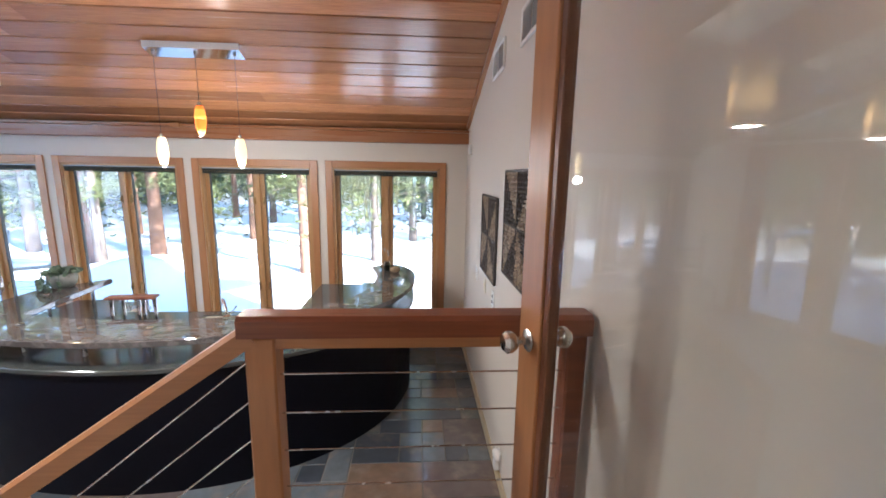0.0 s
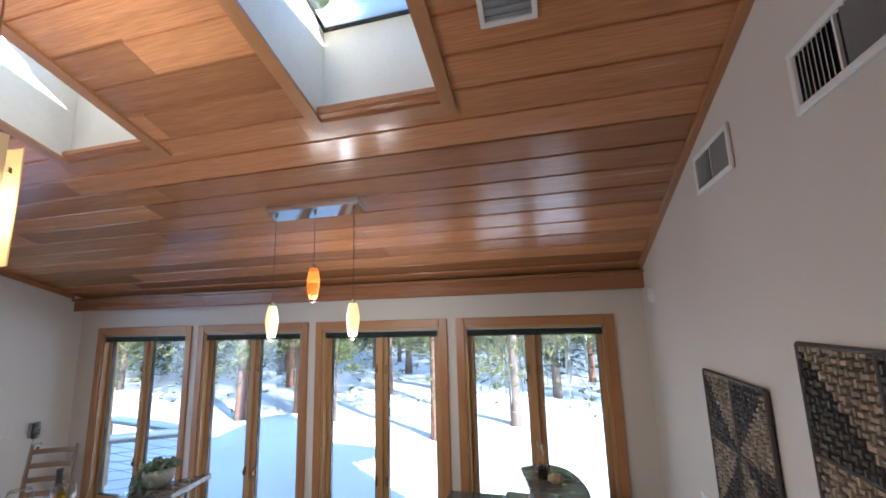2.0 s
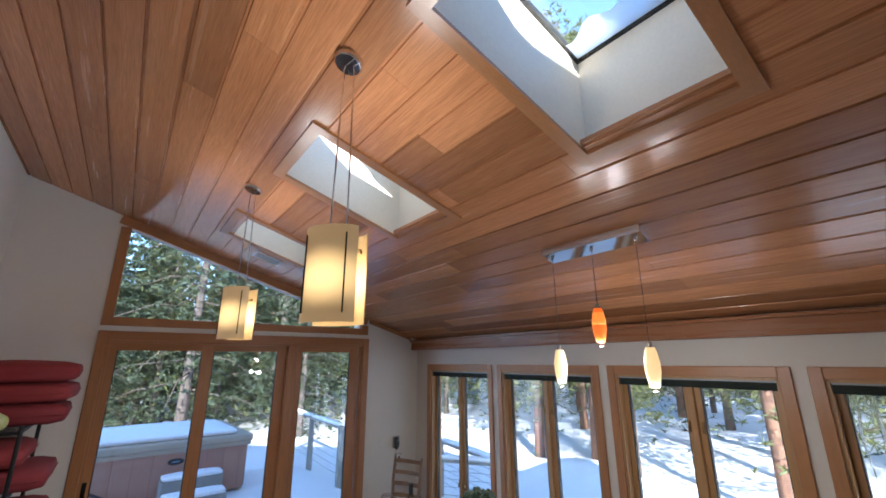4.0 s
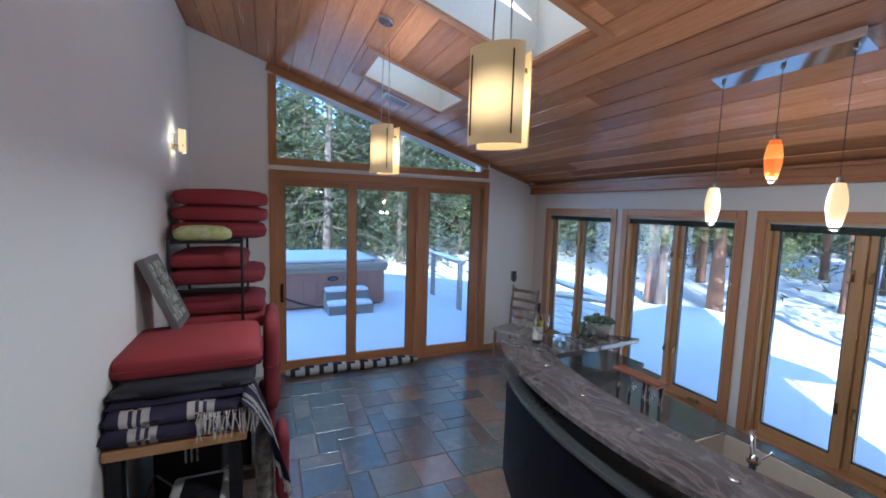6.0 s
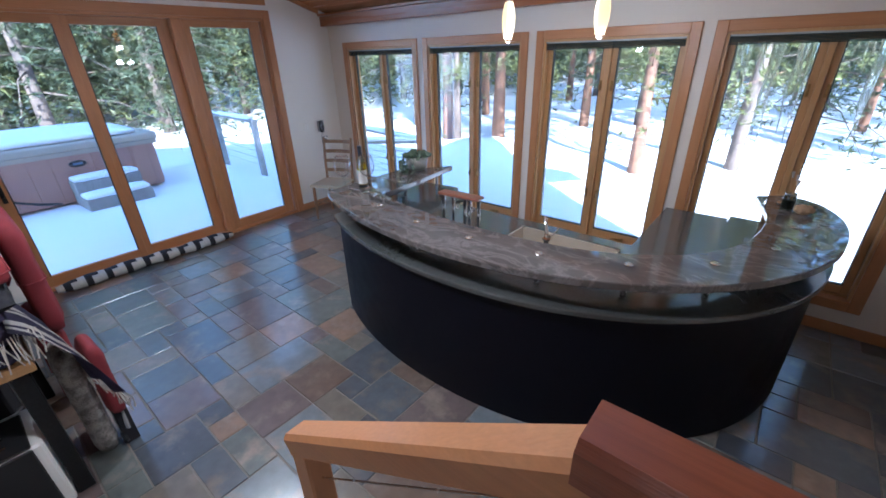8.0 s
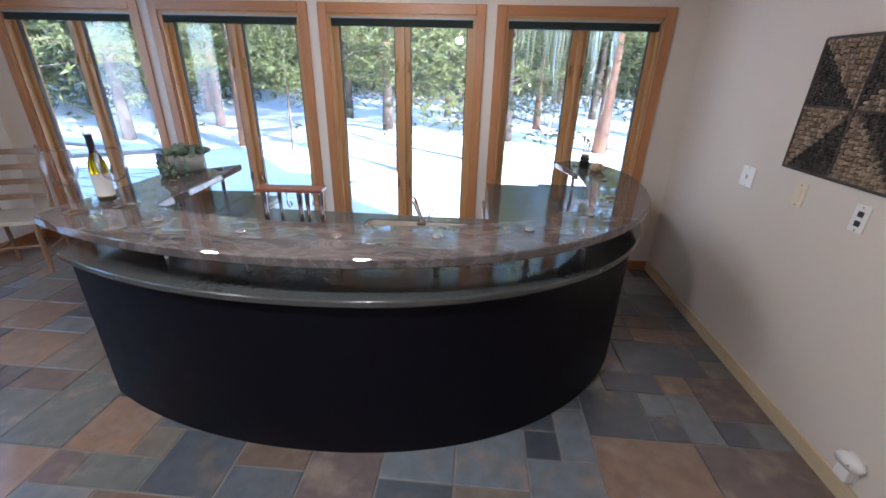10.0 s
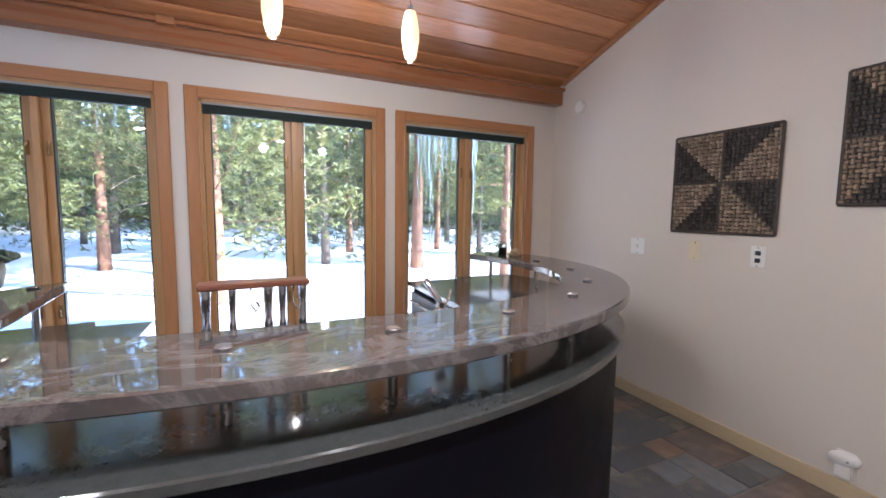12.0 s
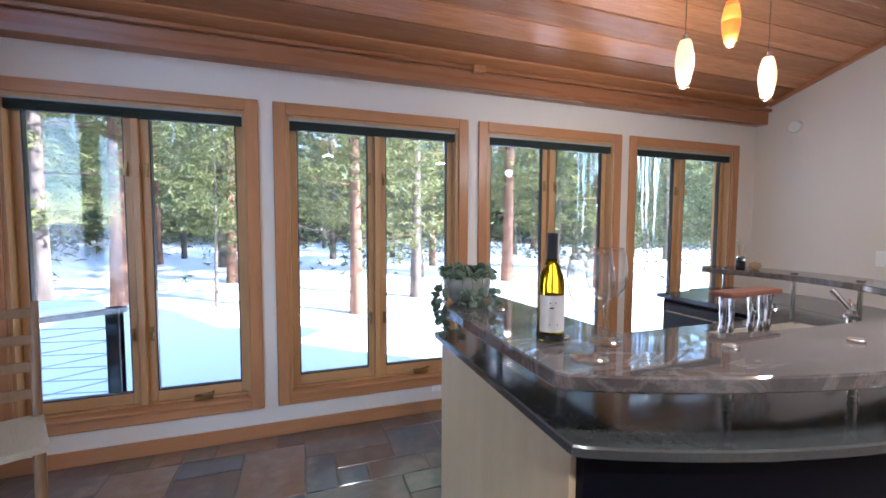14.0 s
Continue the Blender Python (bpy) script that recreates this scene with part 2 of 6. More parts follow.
CEDAR = material("cedar_boards", (0.52, 0.238, 0.104), 0.23, vary=0.34, scale=2.2, stretch=(0.35, 9, 9), second=(0.40, 0.168, 0.072), mix=0.5, bump=0.03, fine=22, island="island", rough_vary=0.25)
FIR = material("fir_trim", (0.47, 0.222, 0.092), 0.33, vary=0.14, scale=3, stretch=(1, 1, 0.14), second=(0.36, 0.162, 0.066), mix=0.6, bump=0.05, fine=40)
FIR_X = material("fir_trim_long", (0.47, 0.222, 0.092), 0.33, vary=0.14, scale=3, stretch=(0.14, 3, 3), second=(0.36, 0.162, 0.066), mix=0.6, bump=0.05, fine=40)
FIR_Y = material("fir_trim_cross", (0.47, 0.222, 0.092), 0.33, vary=0.14, scale=3, stretch=(3, 0.14, 3), second=(0.36, 0.162, 0.066), mix=0.6, bump=0.05, fine=40)
RAIL = material("redwood_rail", (0.31, 0.105, 0.048), 0.30, vary=0.16, scale=3, stretch=(0.3, 14, 14), second=(0.17, 0.05, 0.025), mix=0.5, bump=0.12, fine=30)
SASH = material("fir_sash", (0.50, 0.29, 0.125), 0.38, vary=0.14, scale=3, stretch=(2, 2, 0.14), second=(0.40, 0.22, 0.09), mix=0.6, bump=0.05, fine=40)
SASH_X = material("fir_sash_rail", (0.50, 0.29, 0.125), 0.38, vary=0.14, scale=3, stretch=(0.14, 3, 3), second=(0.40, 0.22, 0.09), mix=0.6, bump=0.05, fine=40)
DARK_WOOD = material("dark_fir", (0.17, 0.065, 0.03), 0.35, vary=0.15, scale=3, stretch=(0.2, 4, 4), bump=0.06, fine=40)
PAINT = material("taupe_wall_paint", (0.69, 0.63, 0.56), 0.62, vary=0.035, scale=1.1, bump=0.04, fine=130, rough_vary=0.08)
PAINT_GREY = material("pale_wall_paint", (0.81, 0.79, 0.75), 0.6, vary=0.035, scale=1.1, bump=0.04, fine=130, rough_vary=0.08)
WHITE = material("white_paint", (0.80, 0.79, 0.76), 0.5, vary=0.04, scale=3, bump=0.02, fine=90)
SHAFT = material("cream_shaft_paint", (0.82, 0.74, 0.60), 0.5, vary=0.06, scale=2.5, bump=0.03, fine=70)
PLASTIC = material("white_plastic", (0.82, 0.81, 0.78), 0.3, vary=0.03, scale=8, bump=0.0)
ALMOND = material("almond_plastic", (0.74, 0.66, 0.48), 0.35, vary=0.03, scale=8, bump=0.0)
BLACK_PLASTIC = material("black_plastic", (0.02, 0.02, 0.022), 0.35, vary=0.1, scale=20, bump=0.02)
GREY_PLASTIC = material("grey_plastic", (0.34, 0.35, 0.36), 0.4, vary=0.06, scale=12, bump=0.02)
SHADE = material("blind_fabric", (0.022, 0.035, 0.03), 0.8, vary=0.2, scale=8, bump=0.1, fine=160)
STEEL = material("brushed_steel", (0.60, 0.59, 0.57), 0.26, 1.0, vary=0.05, scale=20, bump=0.02, fine=200)
CHROME = material("chrome", (0.75, 0.75, 0.76), 0.08, 1.0, vary=0.03, scale=12, bump=0.0)
BRASS = material("aged_brass", (0.32, 0.20, 0.08), 0.4, 1.0, vary=0.2, scale=20, bump=0.03)
BLACK_IRON = material("black_iron", (0.025, 0.025, 0.027), 0.45, 0.6, vary=0.2, scale=15, bump=0.05)
SLATE = slate_material()
GROUT = material("grout", (0.20, 0.18, 0.155), 0.85, vary=0.2, scale=12, bump=0.2, fine=120)
GRANITE = granite_material()
GREEN_STONE = material("green_black_granite", (0.066, 0.068, 0.068), 0.12, vary=0.15, scale=45, second=(0.054, 0.058, 0.055), mix=0.4, bump=0.0, fine=220, rough_vary=0.3, ior=1.75)
BAR_BLACK = material("black_laminate", (0.005, 0.005, 0.010), 0.45, vary=0.25, scale=9, bump=0.02, fine=80, ior=1.22)
MAPLE = material("maple_panel", (0.76, 0.60, 0.37), 0.4, vary=0.10, scale=2.5, stretch=(2, 6, 0.5), second=(0.66, 0.50, 0.30), mix=0.6, bump=0.03, fine=50)
CHERRY = material("cherry_shelf", (0.19, 0.07, 0.04), 0.3, vary=0.15, scale=4, stretch=(0.4, 6, 6), bump=0.03, fine=40)
GLASS = pane_glass("window_glass")
DRINK_GLASS = thin_glass("drinking_glass")

# ---- the shell of the room ----
XL, XR, YS, YN = -5.33, 0.50, 0.08, 4.43      # west, east, south and north wall faces
LAND, EDGE_X, EDGE_Y = 0.54, -0.55, 1.20      # the landing's height and edges
T = 0.16


def ceil_z(y):
    return 3.80 - 0.317 * y


def structure(ob, label="", category=""):
    return tagged(ob, label, category, kind="structure")


def wall_prism(outline, axis, a, b, holes=()):
    """A wall out of an outline (along, z) between two planes of the axis, made of strips round its holes (l0, l1, z0, z1)."""
    bm = bmesh.new()
    cuts = sorted({p[0] for p in outline} | {h for q in holes for h in q[:2]})

    def top(u):
        for (u0, v0), (u1, v1) in zip(outline, outline[1:]):
            if u0 <= u <= u1 and u1 > u0:
                return v0 + (v1 - v0) * (u - u0) / (u1 - u0)
        return outline[-1][1]
    for u0, u1 in zip(cuts, cuts[1:]):
        mid = (u0 + u1) / 2
        spans, z = [], -0.3
        for h in sorted([h for h in holes if h[0] < mid < h[1]], key=lambda h: h[2]):
            spans.append((z, z, h[2], h[2]))
            z = h[3]
        if z is not None and z < 90:
            spans.append((z, z, top(u0), top(u1)))
        for za0, za1, zb0, zb1 in spans:
            if zb0 - za0 < 1e-4 and zb1 - za1 < 1e-4:
                continue
            quad = [(u0, za0), (u1, za1), (u1, zb1), (u0, zb0)]
            pts = [(Vector((a, u, z)), Vector((b, u, z))) if axis == "x" else (Vector((u, a, z)), Vector((u, b, z))) for u, z in quad]
            va, vb = [bm.verts.new(p[0]) for p in pts], [bm.verts.new(p[1]) for p in pts]
            bm.faces.new(va)
            bm.faces.new(vb[::-1])
            for i in range(4):
                bm.faces.new((va[i], vb[i], vb[(i + 1) % 4], va[(i + 1) % 4]))
    bmesh.ops.remove_doubles(bm, verts=bm.verts, dist=1e-5)
    bmesh.ops.recalc_face_normals(bm, faces=bm.faces)
    return bm


WIN_P, WIN_W, WIN_R = 1.352, 1.272, 0.275     # pitch and width of the casings, and the last one's edge
WIN_Z0, WIN_Z1, CAS = 0.19, 2.06, 0.072
windows = [(WIN_R - WIN_P * (3 - i) - WIN_W, WIN_R - WIN_P * (3 - i)) for i in range(4)]
holes_n = [(x0 + CAS, x1 - CAS, WIN_Z0 + CAS, WIN_Z1 - CAS) for x0, x1 in windows]
structure(part("wall_north", wall_prism([(XL - T, 2.5), (XR + T, 2.5)], "y", YN, YN + T, holes_n), PAINT), "taupe painted wall with a row of four wood windows", "wall")
DOOR_Y0, DOOR_Y1, DOOR_Z = 0.83, 3.64, 2.39
slope = [(YS - 0.1, ceil_z(YS - 0.1) + 0.06), (YN + T, ceil_z(YN + T) + 0.06)]
west = wall_prism(slope, "x", XL - T, XL, [(DOOR_Y0 + 0.06, DOOR_Y1 - 0.06, 0.0, DOOR_Z - 0.05), (DOOR_Y0 + 0.06, DOOR_Y1 - 0.14, 2.48, 99)])
structure(part("wall_west", west, PAINT_GREY), "pale painted gable wall with sliding doors and a sloping transom", "wall")
structure(part("wall_east", wall_prism([(-2.6, 4.4), (YS, 4.4), (YN + T, 4.4)], "x", XR, XR + T), PAINT), "taupe painted wall hung with two woven panels", "wall")
DW0, DW1, DWZ = -0.46, 0.43, LAND + 2.06
structure(part("wall_south", wall_prism([(XL - T, ceil_z(YS) + 0.05), (XR, ceil_z(YS) + 0.05)], "y", YS - 0.13, YS, [(DW0, DW1, LAND, DWZ)]), PAINT_GREY), "pale painted wall behind the landing", "wall")
# the hallway behind the door
hall = box(-1.6, -2.6, LAND - 0.2, XR, YS - 0.13, LAND)
structure(part("floor_hall", hall, material("hall_floor_oak", (0.38, 0.22, 0.11), 0.35, vary=0.12, scale=3, stretch=(3, 0.3, 1))), "oak floor of the hallway", "floor")
structure(part("wall_hall_west", box(-1.76, -2.6, LAND, -1.6, YS - 0.13, 3.0), PAINT), "taupe painted hallway wall", "wall")
structure(part("wall_hall_south", box(-1.76, -2.76, LAND, XR + T, -2.6, 3.0), PAINT), "taupe painted hallway wall", "wall")
structure(part("ceiling_hall", box(-1.76, -2.76, 3.0, XR, YS - 0.13, 3.1), WHITE), "white hallway ceiling", "ceiling")

# ---- boarded ceiling with three skylights ----
LIGHTS = [(-1.18, -0.60, 1.695, 2.545), (-2.78, -2.18, 1.69, 2.54), (-4.38, -3.80, 1.65, 2.49)]
BOARD = 0.168


def ceiling():
    bm = bmesh.new()
    rnd = random.Random(5)
    y, row = YS - 0.02, 0
    run = math.hypot(1, 0.317)
    while y < YN:
        y1 = min(y + BOARD / run, YN + 0.02) if row else 0.0978
        ends = [XL - 0.02, XR]
        x = XL - rnd.uniform(0, 2.5)
        while x < XR:
            x += rnd.choice((3.2, 4.0, 4.8, 6.2))
            if XL + 0.3 < x < XR - 0.3:
                ends.append(x)
        for a, b, c, d in LIGHTS:
            if c < (y + y1) / 2 < d:
                ends += [a, b]
        ends.sort()
        for x0, x1 in zip(ends, ends[1:]):
            mid = (x0 + x1) / 2
            if any(a < mid < b and c < (y + y1) / 2 < d for a, b, c, d in LIGHTS):
                continue
            lip, top = 0.008, 0.03                # a sunk channel beside each board
            sec = [(y, ceil_z(y) + lip), (y + 0.011, ceil_z(y + 0.011) + lip), (y + 0.013, ceil_z(y + 0.013)), (y1 - 0.0025, ceil_z(y1 - 0.0025)),
                   (y1 - 0.0015, ceil_z(y1) + lip), (y1 - 0.0015, ceil_z(y1) + top), (y, ceil_z(y) + top)]
            lo = [bm.verts.new((x0 + 0.0006, p, q)) for p, q in sec]
            hi = [bm.verts.new((x1 - 0.0006, p, q)) for p, q in sec]
            n = len(sec)
            for i in range(n):
                bm.faces.new((lo[i], hi[i], hi[(i + 1) % n], lo[(i + 1) % n]))
            bm.faces.new(lo)
            bm.faces.new(hi[::-1])
        y = y1
        row += 1
    bmesh.ops.recalc_face_normals(bm, faces=bm.faces)
    return bm


structure(part("ceiling", ceiling(), CEDAR), "sloping ceiling of varnished cedar boards", "ceiling")


def slab_on_slope(x0, x1, y0, y1, lo, hi, bm=None):
    """A block between two depths under or over the ceiling's slope."""
    bm = bm or bmesh.new()
    v = [bm.verts.new((x, y, ceil_z(y) + d)) for d in (lo, hi) for x, y in ((x0, y0), (x1, y0), (x1, y1), (x0, y1))]
    for f in ((3, 2, 1, 0), (4, 5, 6, 7), (0, 1, 5, 4), (1, 2, 6, 5), (2, 3, 7, 6), (3, 0, 4, 7)):
        bm.faces.new([v[i] for i in f])
    return bm


# roof above the boards, with holes for the skylight shafts
roof = bmesh.new()
xs = [XL - 0.9] + sorted(v for a, b, c, d in LIGHTS for v in (a - 0.03, b + 0.03)) + [XR + 0.6]
for i, (x0, x1) in enumerate(zip(xs, xs[1:])):
    if i % 2 == 0:
        slab_on_slope(x0, x1, -3.4, 5.2, 0.10, 0.36, roof)
    else:
        a, b, c, d = sorted(LIGHTS)[i // 2]
        slab_on_slope(x0, x1, -3.4, c - 0.03, 0.10, 0.36, roof)
        slab_on_slope(x0, x1, d + 0.03, 5.2, 0.10, 0.36, roof)
SNOW = material("snow", (0.90, 0.875, 0.895), 0.6, vary=0.03, scale=1.5, bump=0.25, fine=30)
THIN_SNOW = material("thin_snow", (0.9, 0.92, 0.95), 0.6, vary=0.03, scale=1.5)
tn = THIN_SNOW.node_tree
through_light, snow_mix = tn.nodes.new("ShaderNodeBsdfTranslucent"), tn.nodes.new("ShaderNodeMixShader")
through_light.inputs["Color"].default_value, snow_mix.inputs[0].default_value = (0.92, 0.94, 0.97, 1), 0.7
tn.links.new(tn.nodes["Principled BSDF"].outputs[0], snow_mix.inputs[1])
tn.links.new(through_light.outputs[0], snow_mix.inputs[2])
tn.links.new(snow_mix.outputs[0], tn.nodes["Material Output"].inputs["Surface"])
SOFFIT = material("soffit_boards", (0.30, 0.27, 0.25), 0.6, vary=0.2, scale=4, stretch=(1, 6, 1), bump=0.1, fine=40)
structure(part("roof", roof, SOFFIT), "snow-covered roof with boarded soffit", "roof")
# unseen mass behind the room, sized for the shade it throws outdoors
house = box(XL - 0.6, -9.0, -0.5, XR + 6.0, -3.45, 5.4)
structure(part("house_shade_block", house, material("shade_block_brown", (0.25, 0.2, 0.16), 0.7, vary=0.15, scale=2)), "unseen house block that shades the deck", "house")
# solid filler under the roof, out of view
structure(part("house_gap_fill", box(XL - 0.2, -3.3, -0.5, -1.78, YS - 0.14, 3.7), PAINT), "unseen block filling the space behind the south wall", "wall")

for i, (a, b, c, d) in enumerate(LIGHTS):
    sk = structure(thing("skylight_%d" % (i + 1), "skylight with white shaft and cedar casing, snow on its glass", "skylight"))
    for x0, x1, y0, y1 in ((a - 0.03, a, c - 0.03, d + 0.03), (b, b + 0.03, c - 0.03, d + 0.03), (a, b, c - 0.03, c), (a, b, d, d + 0.03)):
        part("shaft_side", slab_on_slope(x0, x1, y0, y1, 0.004, 0.46), SHAFT, sk, "cream painted shaft side")
    w = 0.062
    for n, (x0, x1, y0, y1) in enumerate(((a - w, a, c - w, d + w), (b, b + w, c - w, d + w), (a, b, c - w, c), (a, b, d, d + w))):
        part("casing", slab_on_slope(x0, x1, y0, y1, -0.014, 0.004), FIR_Y if n < 2 else FIR_X, sk, bevel=0.002)
    pane = part("pane", slab_on_slope(a, b, c, d, 0.46, 0.468), GLASS, sk)
    pane.visible_shadow = False
    bmf = bmesh.new()
    for x0, x1, y0, y1 in ((a - 0.05, a + 0.015, c - 0.05, d + 0.05), (b - 0.015, b + 0.05, c - 0.05, d + 0.05), (a, b, c - 0.05, c + 0.015), (a, b, d - 0.015, d + 0.05)):
        slab_on_slope(x0, x1, y0, y1, 0.469, 0.50, bmf)
    part("frame", bmf, BLACK_IRON, sk, "dark metal frame")
    # drift of snow along the low edge, deeper on the far ones
    deep = (0.16, 0.55, 0.80)[i]
    sn = bmesh.new()
    n = 14
    up = []
    for k in range(n + 1):
        x = a + (b - a) * k / n
        yy = d - (d - c) * deep * (0.62 + 0.38 * math.sin(math.pi * (0.15 + 0.7 * k / n))) - 0.02 * math.sin(5 * k)
        up.append((sn.verts.new((x, d, ceil_z(d) + 0.4695)), sn.verts.new((x, d, ceil_z(d) + 0.51 + 0.09 * deep)), sn.verts.new((x, (d + yy) / 2, ceil_z((d + yy) / 2) + 0.49 + 0.08 * deep)), sn.verts.new((x, yy, ceil_z(yy) + 0.4695))))
    for p, q in zip(up, up[1:]):
        for j in range(4):
            sn.faces.new((p[j], q[j], q[(j + 1) % 4], p[(j + 1) % 4]))
    part("snow", sn, THIN_SNOW, sk, "drifted snow", smooth=True)

# beam along the top of the window wall, ceiling trims
beam = box(XL, YN - 0.105, 2.25, XR, YN, 2.36)
box(XL, YN - 0.135, 2.36, XR, YN - 0.105, 2.385, beam)
VALANCE = material("cedar_valance", (0.36, 0.150, 0.062), 0.28, vary=0.16, scale=3, stretch=(0.14, 3, 3), second=(0.28, 0.108, 0.044), mix=0.5, bump=0.05, fine=40)
structure(part("trim_beam", beam, VALANCE, bevel=0.004), "cedar valance beam above the windows", "trim")
box_t = slab_on_slope(XR - 0.03, XR, YS, YN - 0.12, -0.03, -0.001)
structure(part("trim_ceiling_east", box_t, FIR_Y, bevel=0.004), "cedar ceiling trim", "trim")
structure(part("trim_block", box(-2.45, YN - 0.15, 2.345, -2.36, YN - 0.105, 2.39), FIR_X, bevel=0.003), "small wood block on the beam", "trim")


# ---- windows ----
def window(i, x0, x1):
    w = structure(thing("window_%d" % i, "two-sash casement window of natural fir with a raised dark blind", "window"))
    z0, z1, c = WIN_Z0, WIN_Z1, CAS
    y = YN
    fz = 0.018
    part("casing", box(x0, y - fz, z0, x0 + c, y, z1), FIR, w, bevel=0.004)
    part("casing", box(x1 - c, y - fz, z0, x1, y, z1), FIR, w, bevel=0.004)
    part("casing", box(x0 + c, y - fz, z1 - c, x1 - c, y, z1), FIR_X, w, bevel=0.004)
    part("casing", box(x0 + c, y - fz, z0, x1 - c, y, z0 + c), FIR_X, w, bevel=0.004)
    part("window_sill", box(x0 + c, y - 0.03, z0 + c - 0.012, x1 - c, y + 0.05, z0 + c + 0.008), FIR_X, w, "projecting fir sill", bevel=0.004)
    a, b, lo, hi = x0 + c, x1 - c, z0 + c + 0.008, z1 - c
    jm = box(a, y, lo, a + 0.018, y + T, hi)
    box(b - 0.018, y, lo, b, y + T, hi, jm)
    box(a, y, hi - 0.018, b, y + T, hi, jm)
    box(a, y + 0.05, lo - 0.008, b, y + T, lo + 0.012, jm)
    part("jamb", jm, SASH, w)
    mid = (a + b) / 2
    part("mullion", box(mid - 0.018, y + 0.03, lo + 0.01, mid + 0.018, y + 0.13, hi - 0.01), SASH, w, bevel=0.003)
    for s, (u0, u1) in enumerate(((a + 0.018, mid - 0.018), (mid + 0.018, b - 0.018))):
        sash = part("sash", box(u0, y + 0.06, lo + 0.012, u0 + 0.042, y + 0.105, hi - 0.018), SASH, w, bevel=0.004)
        part("stile", box(u1 - 0.042, y + 0.06, lo + 0.012, u1, y + 0.105, hi - 0.018), SASH, sash, bevel=0.004)
        part("rail", box(u0 + 0.042, y + 0.061, lo + 0.012, u1 - 0.042, y + 0.104, lo + 0.075), SASH_X, sash, bevel=0.004)
        part("rail", box(u0 + 0.042, y + 0.061, hi - 0.07, u1 - 0.042, y + 0.104, hi - 0.018), SASH_X, sash, bevel=0.004)
        gasket = box(u0 + 0.042, y + 0.066, lo + 0.075, u0 + 0.049, y + 0.1, hi - 0.07)
        box(u1 - 0.049, y + 0.066, lo + 0.075, u1 - 0.042, y + 0.1, hi - 0.07, gasket)
        box(u0 + 0.049, y + 0.066, lo + 0.075, u1 - 0.049, y + 0.1, lo + 0.082, gasket)
        part("gasket", gasket, BLACK_PLASTIC, sash, "dark glazing seal")
        p = part("pane", box(u0 + 0.043, y + 0.080, lo + 0.076, u1 - 0.043, y + 0.086, hi - 0.071), GLASS, sash)
        p.visible_shadow = False
        lk = u1 - 0.03 if s == 0 else u0 + 0.03
        for zz in (lo + 0.42, hi - 0.36):
            k = box(lk - 0.009, y + 0.046, zz - 0.04, lk + 0.009, y + 0.06, zz + 0.04)
            box(lk - 0.006, y + 0.03, zz - 0.03, lk + 0.006, y + 0.046, zz + 0.012, k)
            part("lock", k, BRASS, sash, "bronze sash lock", bevel=0.002)
    # crank at the foot of one sash
    cx = mid + 0.30
    cr = box(cx - 0.05, y + 0.02, lo + 0.006, cx + 0.05, y + 0.062, lo + 0.028)
    tube((cx - 0.01, y + 0.03, lo + 0.03), (cx + 0.05, y + 0.024, lo + 0.045), 0.006, bm=cr)
    tube((cx + 0.045, y + 0.024, lo + 0.045), (cx + 0.055, y + 0.012, lo + 0.052), 0.009, bm=cr)
    part("crank", cr, BRASS, w, "bronze window crank", bevel=0.003)
    # raised cellular blind with its head rail
    bl = part("blind", box(a + 0.02, y + 0.004, hi - 0.03, b - 0.02, y + 0.045, hi - 0.001), GREY_PLASTIC, w, "grey head rail")
    fold = bmesh.new()
    for k in range(7):
        box(a + 0.022, y + 0.006 + 0.003 * (k % 2), hi - 0.036 - 0.0075 * k, b - 0.022, y + 0.043 - 0.003 * (k % 2), hi - 0.0305 - 0.0075 * k, fold)
    part("fabric", fold, SHADE, bl, "dark green folded fabric")
    return w


for i, (x0, x1) in enumerate(windows):
    window(i + 1, x0, x1)


# ---- sliding doors and the sloping transom ----
def beam_between(p, q, w, t, bm=None):
    """A bar in the west wall's plane between two (y, z) points, w wide on its lower side, from the wall face t into the room."""
    bm = bm or bmesh.new()
    (y0, z0), (y1, z1) = p, q
    d = Vector((0, y1 - y0, z1 - z0)).normalized()
    nrm = Vector((0, d.z, -d.y))
    pts = []
    for x in (XL - 0.06, XL + t):
        for v in (Vector((x, y0, z0)), Vector((x, y1, z1)), Vector((x, y1, z1)) + nrm * w, Vector((x, y0, z0)) + nrm * w):
            pts.append(bm.verts.new(v))
    for f in ((3, 2, 1, 0), (4, 5, 6, 7), (0, 1, 5, 4), (1, 2, 6, 5), (2, 3, 7, 6), (3, 0, 4, 7)):
        bm.faces.new([pts[i] for i in f])
    bmesh.ops.recalc_face_normals(bm, faces=bm.faces)
    return bm


door = structure(thing("door_1", "wide fir sliding patio door with three tall glass panels", "sliding door"))
c = 0.085
part("casing", box(XL, DOOR_Y0, 0, XL + 0.022, DOOR_Y0 + c, DOOR_Z), FIR, door, bevel=0.004)
part("casing", box(XL, DOOR_Y1 - c, 0, XL + 0.022, DOOR_Y1, DOOR_Z), FIR, door, bevel=0.004)
part("casing", box(XL, DOOR_Y0 + c, DOOR_Z - c, XL + 0.022, DOOR_Y1 - c, DOOR_Z), FIR_Y, door, bevel=0.004)
part("frame", box(XL - 0.14, DOOR_Y0 + 0.06, DOOR_Z - 0.11, XL - 0.001, DOOR_Y1 - 0.06, DOOR_Z - 0.05), FIR_Y, door)
part("threshold", box(XL - 0.14, DOOR_Y0 + 0.06, 0, XL + 0.01, DOOR_Y1 - 0.06, 0.035), FIR_Y, door, bevel=0.004)
